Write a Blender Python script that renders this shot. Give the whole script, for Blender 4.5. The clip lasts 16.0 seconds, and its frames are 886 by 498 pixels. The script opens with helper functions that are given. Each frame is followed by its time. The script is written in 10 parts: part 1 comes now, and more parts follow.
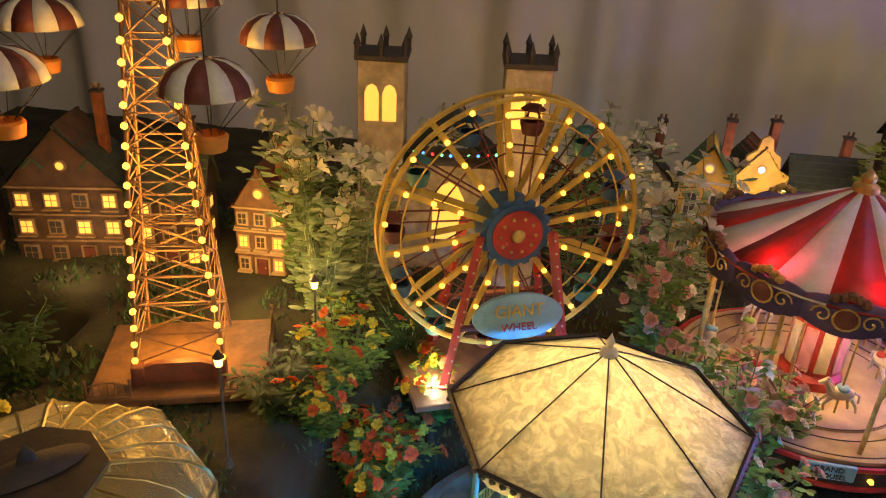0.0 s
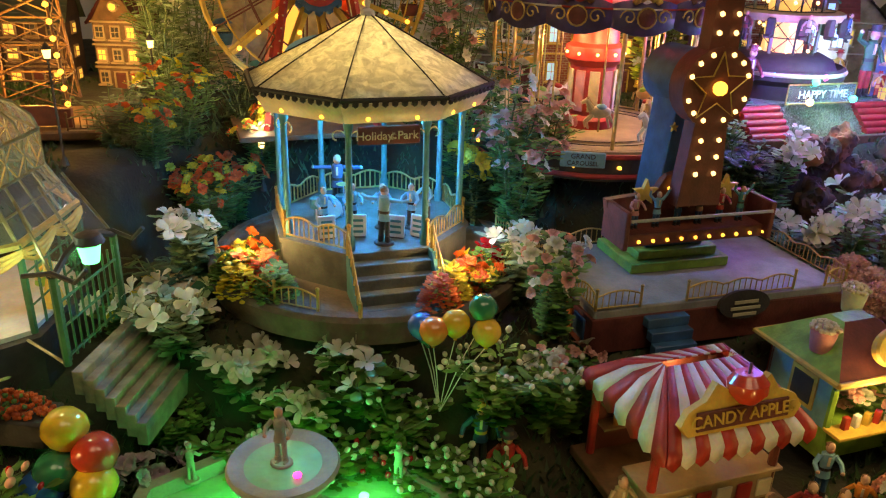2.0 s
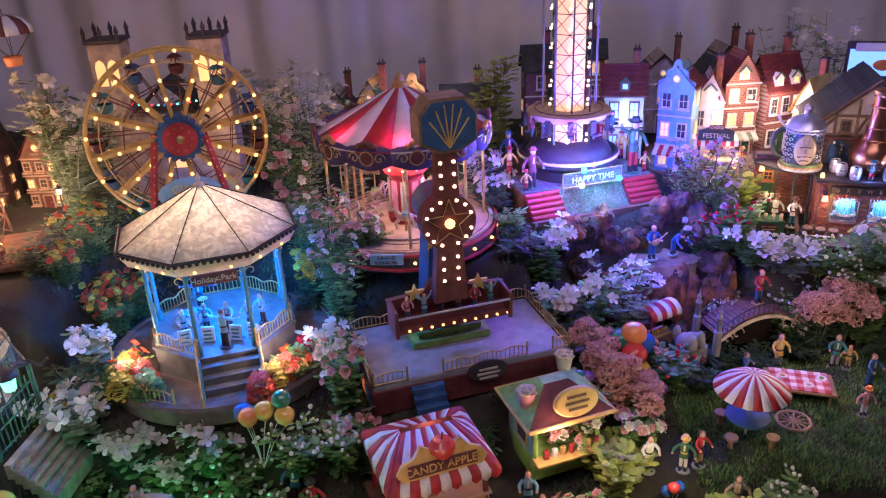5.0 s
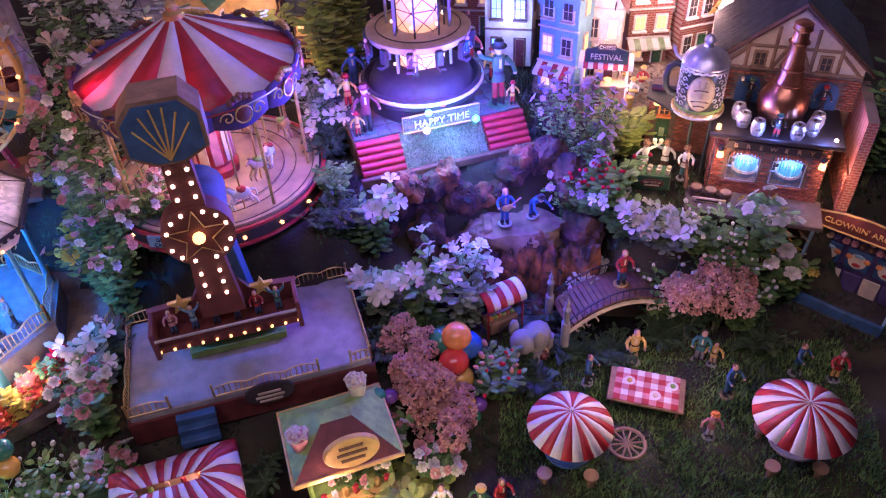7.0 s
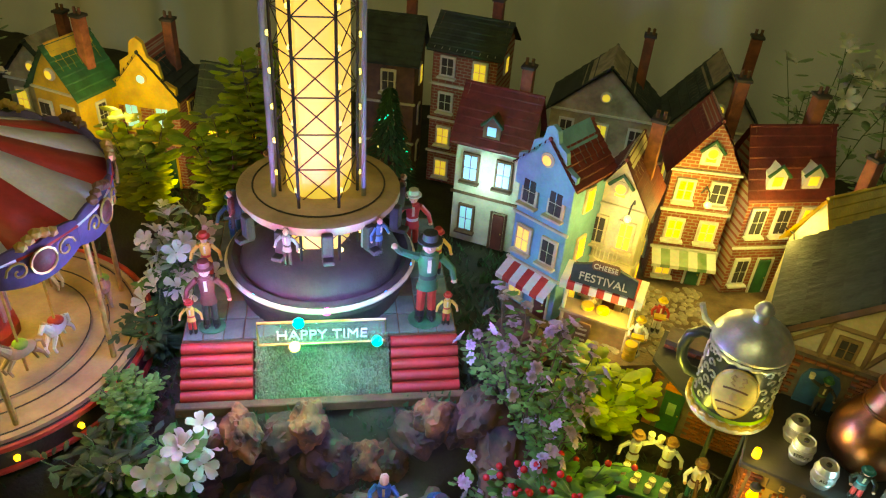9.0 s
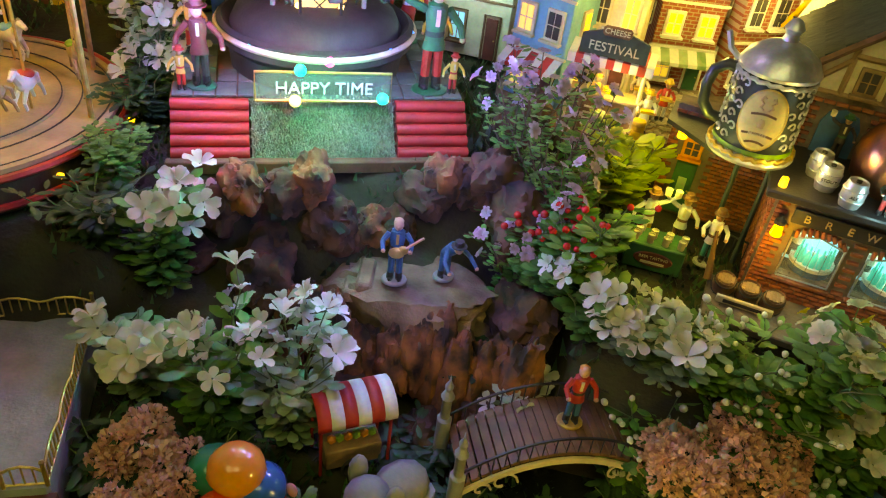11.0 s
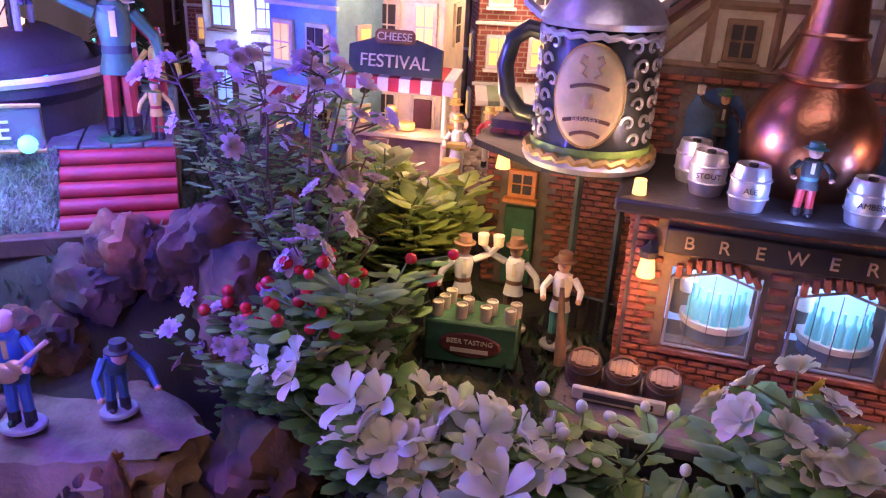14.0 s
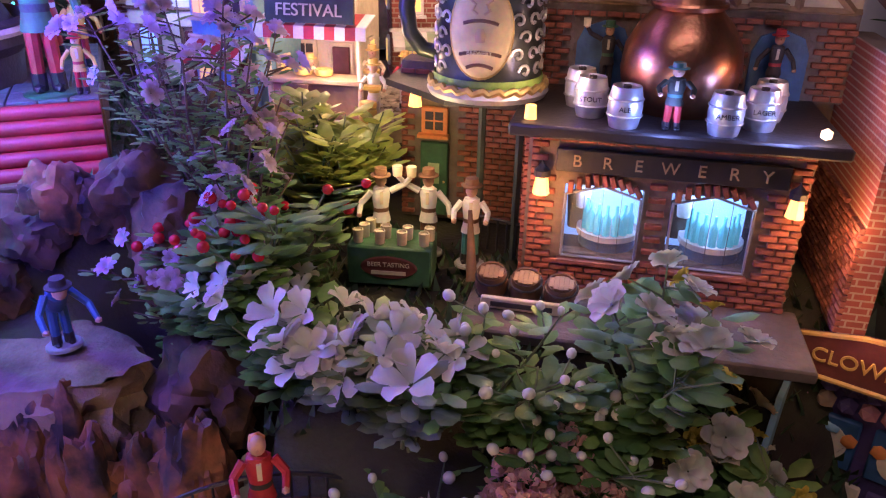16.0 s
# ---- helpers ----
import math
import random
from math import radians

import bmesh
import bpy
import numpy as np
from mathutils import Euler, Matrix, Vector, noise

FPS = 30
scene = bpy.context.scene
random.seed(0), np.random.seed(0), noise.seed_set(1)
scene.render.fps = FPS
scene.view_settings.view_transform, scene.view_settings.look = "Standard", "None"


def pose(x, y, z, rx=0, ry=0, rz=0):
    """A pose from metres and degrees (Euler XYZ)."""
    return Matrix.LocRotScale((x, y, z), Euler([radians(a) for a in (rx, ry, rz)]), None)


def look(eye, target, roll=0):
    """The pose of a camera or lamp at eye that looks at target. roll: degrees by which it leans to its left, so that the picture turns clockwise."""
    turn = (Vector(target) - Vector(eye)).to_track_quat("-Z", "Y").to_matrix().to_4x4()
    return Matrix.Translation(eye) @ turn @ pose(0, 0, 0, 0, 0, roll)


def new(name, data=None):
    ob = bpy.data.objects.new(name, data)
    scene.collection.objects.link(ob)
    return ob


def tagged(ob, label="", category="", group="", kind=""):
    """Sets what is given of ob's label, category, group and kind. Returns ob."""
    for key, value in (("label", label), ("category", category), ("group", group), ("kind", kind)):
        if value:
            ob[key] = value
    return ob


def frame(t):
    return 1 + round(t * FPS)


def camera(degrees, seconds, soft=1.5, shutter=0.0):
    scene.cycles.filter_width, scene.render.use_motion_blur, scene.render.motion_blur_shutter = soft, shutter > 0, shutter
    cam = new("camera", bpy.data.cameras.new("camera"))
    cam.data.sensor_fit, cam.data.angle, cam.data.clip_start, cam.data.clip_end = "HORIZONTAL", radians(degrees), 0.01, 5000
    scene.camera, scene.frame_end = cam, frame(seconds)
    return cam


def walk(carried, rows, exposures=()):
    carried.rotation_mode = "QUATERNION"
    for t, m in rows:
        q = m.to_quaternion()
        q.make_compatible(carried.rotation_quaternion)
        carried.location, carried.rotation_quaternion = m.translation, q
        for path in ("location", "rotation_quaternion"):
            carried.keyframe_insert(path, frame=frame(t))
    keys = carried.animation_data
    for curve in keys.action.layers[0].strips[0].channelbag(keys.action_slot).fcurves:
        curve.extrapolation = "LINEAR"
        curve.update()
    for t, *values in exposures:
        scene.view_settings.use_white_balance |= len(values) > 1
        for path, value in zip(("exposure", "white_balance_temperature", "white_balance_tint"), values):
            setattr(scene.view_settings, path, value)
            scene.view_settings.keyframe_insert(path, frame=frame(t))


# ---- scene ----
cam = camera(60.7, 16.0, soft=1.2)
PATH = [
    (0, (-0.0762, -0.3970, 0.4832), (-0.1454, 0.0467, 0.2633), 3.05),
    (0.5, (0.0512, -0.4023, 0.4276), (-0.0194, 0.0410, 0.2074), 1.82),
    (1, (0.0894, -0.4296, 0.3779), (0.0345, 0.0160, 0.1578), 1.38),
    (1.5, (0.0972, -0.5056, 0.3082), (0.0486, -0.0514, 0.1050), 1.00),
    (2, (0.1036, -0.6081, 0.2510), (0.0647, -0.1476, 0.0603), 1.85),
    (2.5, (0.1213, -0.7040, 0.2404), (0.0843, -0.2414, 0.0543), 2.37),
    (3, (0.1146, -0.7831, 0.2299), (0.0729, -0.3183, 0.0504), 2.14),
    (3.5, (0.1245, -0.8078, 0.2256), (0.0801, -0.3416, 0.0505), 1.27),
    (4, (0.1763, -0.7718, 0.2499), (0.1362, -0.3029, 0.0811), 0.03),
    (4.5, (0.2637, -0.7637, 0.3524), (0.2203, -0.3003, 0.1697), -1.56),
    (5, (0.3413, -0.7706, 0.4841), (0.3005, -0.3177, 0.2762), -2.67),
    (5.2, (0.3715, -0.7399, 0.5095), (0.3306, -0.2919, 0.2911), -3.24),
    (7.3, (0.5753, -0.4235, 0.5880), (0.5280, -0.0507, 0.2582), -2.46),
    (7.5, (0.5690, -0.3864, 0.5891), (0.5181, -0.0134, 0.2601), -1.14),
    (8, (0.5682, -0.2944, 0.5838), (0.4936, 0.1062, 0.2941), 0.02),
    (8.5, (0.6432, -0.1764, 0.5686), (0.5400, 0.2284, 0.2938), 1.84),
    (9, (0.6700, -0.0727, 0.4991), (0.5779, 0.3269, 0.2130), 4.53),
    (9.5, (0.6623, -0.0477, 0.4040), (0.5911, 0.3549, 0.1162), 7.00),
    (10, (0.6390, -0.0531, 0.3760), (0.5888, 0.3357, 0.0657), 8.28),
    (10.2, (0.6210, -0.0718, 0.3633), (0.5841, 0.3200, 0.0548), 9.46),
    (12.3, (0.7235, -0.2712, 0.2997), (0.6505, 0.1623, 0.0615), 5.02),
    (12.5, (0.7342, -0.2830, 0.2891), (0.6664, 0.1563, 0.0602), 5.16),
    (13, (0.7601, -0.2562, 0.2738), (0.6963, 0.1884, 0.0543), 4.68),
    (13.5, (0.7675, -0.1252, 0.2307), (0.7270, 0.3301, 0.0279), 4.38),
    (14, (0.7528, 0.0185, 0.1865), (0.7204, 0.4796, -0.0042), 2.88),
    (14.5, (0.7704, 0.0590, 0.1719), (0.7495, 0.5210, -0.0181), 1.63),
    (15, (0.7752, 0.0512, 0.1714), (0.7716, 0.5140, -0.0178), 1.29),
    (15.5, (0.7767, 0.0294, 0.1750), (0.7753, 0.4889, -0.0221), 0.87),
    (16, (0.7741, -0.0169, 0.1854), (0.7733, 0.4349, -0.0286), 1.15),
]
walk(cam, [(t, look(eye, target, roll)) for t, eye, target, roll in PATH], [(0, 0.3, 7600, 14), (1.5, 0.1, 8000, 4), (2.6, 0.25, 7600, 10), (3.6, 0.36, 6200, 28), (4.4, 0.32, 5300, 54), (5, 0.33, 5100, 58), (7.5, 0.28, 5200, 80), (8.5, 0.05, 5200, 76), (8.9, 0.05, 16000, -46), (10.2, -0.05, 18000, -52), (12.3, 0.43, 16000, -18), (13.4, 0.38, 16500, -34), (13.9, 0.0, 5700, 66), (16, -0.06, 5600, 58)])

# ---- light ----
world = bpy.data.worlds.new("world")
scene.world = world
world.use_nodes = True
world.node_tree.nodes["Background"].inputs[0].default_value = (0.02, 0.02, 0.025, 1)
world.node_tree.nodes["Background"].inputs[1].default_value = 0.3


def lamp(kind, name, m, power, colour, size=0.01):
    data = bpy.data.lights.new(name, kind)
    data.energy, data.color = power, colour
    if kind == "AREA":
        data.shape, data.size, data.size_y = "RECTANGLE", size, size
    else:
        data.shadow_soft_size = size
    ob = new(name, data)
    ob.matrix_world = m
    return ob


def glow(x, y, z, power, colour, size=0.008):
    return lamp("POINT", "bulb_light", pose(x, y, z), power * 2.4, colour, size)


AMBER, WARM, CREAM = (1, 0.5, 0.1), (1, 0.66, 0.28), (1, 0.84, 0.6)
BLUE, MAGENTA, TEAL, GREEN = (0.14, 0.12, 1), (1, 0.05, 0.5), (0.05, 0.9, 0.7), (0.02, 1, 0.22)
# unseen dim room lights, added for ambient: high above, and further along towards the curtain
lamp("AREA", "room_light", look((0.05, -0.85, 1.5), (0.1, 0.0, 0)), 4.6, (1, 0.82, 0.58), 0.7)
lamp("AREA", "room_light", look((0.85, -0.6, 1.5), (0.55, 0.95, 0.6)), 4.6, (1, 0.85, 0.66), 0.6)
# bandstand: warm bulbs under the eaves, blue stage light
for a in (-135, -90, -45, 0, 180):
    glow(-0.026 + 0.088 * math.cos(radians(a)), 0.068 + 0.088 * math.sin(radians(a)), 0.108, 0.018, AMBER, 0.004)
glow(-0.02, 0.06, 0.1, 0.95, (0.0, 0.3, 1), 0.008)
glow(-0.112, -0.02, 0.012, 0.1, WARM, 0.004)
glow(-0.026, 0.068, 0.152, 0.75, (1, 0.8, 0.4), 0.01)
glow(0.077, -0.012, 0.012, 0.1, WARM, 0.004)
glow(-0.31, -0.3, -0.04, 0.32, WARM)
glow(0.32, -0.26, -0.09, 0.03, WARM)
# fountain basin
for x, y in ((-0.075, -0.175), (0.02, -0.165), (-0.06, -0.25), (0.03, -0.24)):
    glow(x, y, -0.128, 0.04, GREEN, 0.006)
glow(-0.035, -0.2, -0.06, 0.03, TEAL, 0.004)
# left tower, houses and winter hall
for z in (0.1, 0.17, 0.25, 0.33):
    glow(-0.408, 0.165, z, 0.2, AMBER, 0.02)
glow(-0.37, -0.06, 0.075, 0.07, (1, 0.62, 0.22))
glow(-0.23, -0.14, 0.035, 0.05, (0.6, 1, 0.7))
glow(-0.33, -0.13, 0.02, 0.05, CREAM)
# unseen warm fill added for the flowers by the gilded arch
glow(-0.265, -0.3, -0.1, 0.06, WARM, 0.004)
glow(-0.38, 0.27, 0.11, 0.09, WARM)
glow(-0.6, 0.27, 0.09, 0.05, WARM)
glow(-0.31, 0.2, 0.14, 0.1, WARM)
# wheel
glow(-0.12, 0.27, 0.2, 0.2, AMBER, 0.02)
glow(-0.17, 0.185, 0.06, 0.1, CREAM)
# carousel: bulbs below the canopy, and red ones on its rim
for a in (-150, -90, -30, 90):
    glow(0.195 + 0.05 * math.cos(radians(a)), 0.29 + 0.05 * math.sin(radians(a)), 0.15, 0.085, (1, 0.66, 0.3), 0.008)
for a in (-140, -85):
    glow(0.195 + 0.112 * math.cos(radians(a)), 0.29 + 0.112 * math.sin(radians(a)), 0.215, 0.02, (1, 0.05, 0.1), 0.004)
# drop tower
for z in (0.24, 0.32, 0.4):
    glow(0.445, 0.43, z + 0.02, 0.08, WARM, 0.01)
glow(0.395, 0.3, 0.15, 0.48, BLUE)
glow(0.53, 0.33, 0.16, 0.52, BLUE)
# unseen fill added for the blue wash on the lilac bush
glow(0.605, 0.31, 0.12, 0.07, BLUE)
glow(0.462, 0.3, 0.15, 0.2, MAGENTA)
glow(0.488, 0.305, 0.125, 0.28, TEAL)
# unseen violet light added high by the column to tint the curtain
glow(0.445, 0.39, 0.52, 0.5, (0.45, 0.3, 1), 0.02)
# two more unseen fills for the blue wash over cliff and plants
glow(0.56, 0.3, 0.15, 0.3, BLUE)
glow(0.58, 0.2, 0.06, 0.2, BLUE)
# houses of the festival street
for x, y, z in ((0.69, 0.47, 0.16), (0.75, 0.55, 0.165), (0.7, 0.455, 0.09), (0.83, 0.56, 0.15), (0.19, 0.52, 0.17), (0.25, 0.53, 0.1)):
    glow(x, y, z, 0.06, WARM)
# street lamps on the festival fronts
for x, y, z in ((0.715, 0.47, 0.165), (0.768, 0.535, 0.16), (0.85, 0.535, 0.13)):
    glow(x, y, z, 0.04, (1, 0.74, 0.32), 0.004)
glow(0.56, 0.56, 0.12, 0.1, (0.3, 0.5, 1))
# brewery
for x, y in ((0.818, 0.31), (0.948, 0.292)):
    glow(x, y, 0.052, 0.04, AMBER, 0.003)
glow(0.965, 0.265, 0.01, 0.01, AMBER, 0.004)
glow(0.822, 0.335, 0.112, 0.022, WARM, 0.003)
glow(0.944, 0.312, 0.112, 0.014, WARM, 0.003)
# unseen yellow light added to brighten the toasting men
glow(0.745, 0.35, 0.075, 0.075, (1, 0.8, 0.2), 0.004)
for x, y in ((0.852, 0.335), (0.905, 0.325)):
    glow(x, y, 0.052, 0.03, (0.4, 0.75, 1), 0.006)
for x, y in ((0.87, 0.305), (0.93, 0.3)):
    glow(x, y, 0.098, 0.02, (0.3, 0.5, 1), 0.004)
# stalls and picnic lawn; unseen warm lights added over the figures and the lawn
glow(0.25, -0.06, -0.06, 0.03, WARM)
glow(0.2, -0.26, -0.1, 0.05, WARM, 0.004)
glow(0.3, -0.27, -0.12, 0.03, AMBER, 0.004)
glow(0.4, -0.085, -0.06, 0.06, WARM)
glow(0.52, -0.13, -0.05, 0.11, (1, 0.85, 0.25))
glow(0.73, 0.06, 0.0, 0.16, WARM)

# ---- materials ----


def mat(name, colour, rough=0.6, metal=0.0, vary=0.35, scale=60.0, bump=0.25, fine=400.0, second=None, glow_by=0.0, per_object=0.0, coat=0.0):
    m = bpy.data.materials.new(name)
    m.use_nodes = True
    n, l = m.node_tree.nodes, m.node_tree.links
    b = n["Principled BSDF"]
    b.inputs["Roughness"].default_value, b.inputs["Metallic"].default_value = rough, metal
    b.inputs["Coat Weight"].default_value = coat
    co = n.new("ShaderNodeTexCoord")
    big = n.new("ShaderNodeTexNoise")
    big.inputs["Scale"].default_value, big.inputs["Detail"].default_value = scale, 5
    small = n.new("ShaderNodeTexNoise")
    small.inputs["Scale"].default_value, small.inputs["Detail"].default_value = fine, 3
    for t in (big, small):
        l.new(co.outputs["Object"], t.inputs["Vector"])
    ramp = n.new("ShaderNodeValToRGB")
    c2 = second or tuple(c * (1 - vary) for c in colour)
    ramp.color_ramp.elements[0].color, ramp.color_ramp.elements[0].position = (*c2, 1), 0.36
    ramp.color_ramp.elements[1].color, ramp.color_ramp.elements[1].position = (*colour, 1), 0.62
    l.new(big.outputs["Fac"], ramp.inputs["Fac"])
    mix = n.new("ShaderNodeMix")
    mix.data_type, mix.blend_type = "RGBA", "MULTIPLY"
    mix.inputs[0].default_value = 0.35
    l.new(ramp.outputs[0], mix.inputs[6])
    l.new(small.outputs["Color"], mix.inputs[7])
    out = mix.outputs[2]
    if per_object:
        info = n.new("ShaderNodeObjectInfo")
        hsv = n.new("ShaderNodeHueSaturation")
        rng = n.new("ShaderNodeMapRange")
        rng.inputs["To Min"].default_value, rng.inputs["To Max"].default_value = 1 - per_object, 1 + per_object
        l.new(info.outputs["Random"], rng.inputs["Value"])
        l.new(rng.outputs[0], hsv.inputs["Value"])
        l.new(out, hsv.inputs["Color"])
        out = hsv.outputs[0]
    l.new(out, b.inputs["Base Color"])
    bp = n.new("ShaderNodeBump")
    bp.inputs["Strength"].default_value, bp.inputs["Distance"].default_value = bump, 0.001
    l.new(small.outputs["Fac"], bp.inputs["Height"])
    l.new(bp.outputs[0], b.inputs["Normal"])
    if glow_by:
        l.new(out, b.inputs["Emission Color"])
        b.inputs["Emission Strength"].default_value = glow_by
    return m


def leafy(name, colour, second, spread=0.35, rough=0.5, clear=0.25):
    m = mat(name, colour, rough, 0, 0.4, 45, 0.3, 250, second)
    n, l = m.node_tree.nodes, m.node_tree.links
    b = n["Principled BSDF"]
    geo, hsv, rng = n.new("ShaderNodeNewGeometry"), n.new("ShaderNodeHueSaturation"), n.new("ShaderNodeMapRange")
    rng.inputs["To Min"].default_value, rng.inputs["To Max"].default_value = 1 - spread, 1 + spread
    l.new(geo.outputs["Random Per Island"], rng.inputs["Value"])
    l.new(rng.outputs[0], hsv.inputs["Value"])
    l.new(b.inputs["Base Color"].links[0].from_socket, hsv.inputs["Color"])
    l.new(hsv.outputs[0], b.inputs["Base Color"])
    tr = n.new("ShaderNodeBsdfTranslucent")
    l.new(hsv.outputs[0], tr.inputs["Color"])
    mx = n.new("ShaderNodeMixShader")
    mx.inputs[0].default_value = clear
    l.new(b.outputs[0], mx.inputs[1])
    l.new(tr.outputs[0], mx.inputs[2])
    l.new(mx.outputs[0], n["Material Output"].inputs["Surface"])
    return m


def light_mat(name, colour, strength):
    m = bpy.data.materials.new(name)
    m.use_nodes = True
    b = m.node_tree.nodes["Principled BSDF"]
    b.inputs["Base Color"].default_value = (*colour, 1)
    b.inputs["Emission Color"].default_value = (*colour, 1)
    b.inputs["Emission Strength"].default_value = strength
    return m


def glass_mat(name, colour, rough=0.08, alpha=0.3):
    m = bpy.data.materials.new(name)
    m.use_nodes = True
    b = m.node_tree.nodes["Principled BSDF"]
    b.inputs["Base Color"].default_value = (*colour, 1)
    b.inputs["Roughness"].default_value = rough
    b.inputs["Alpha"].default_value = alpha
    return m


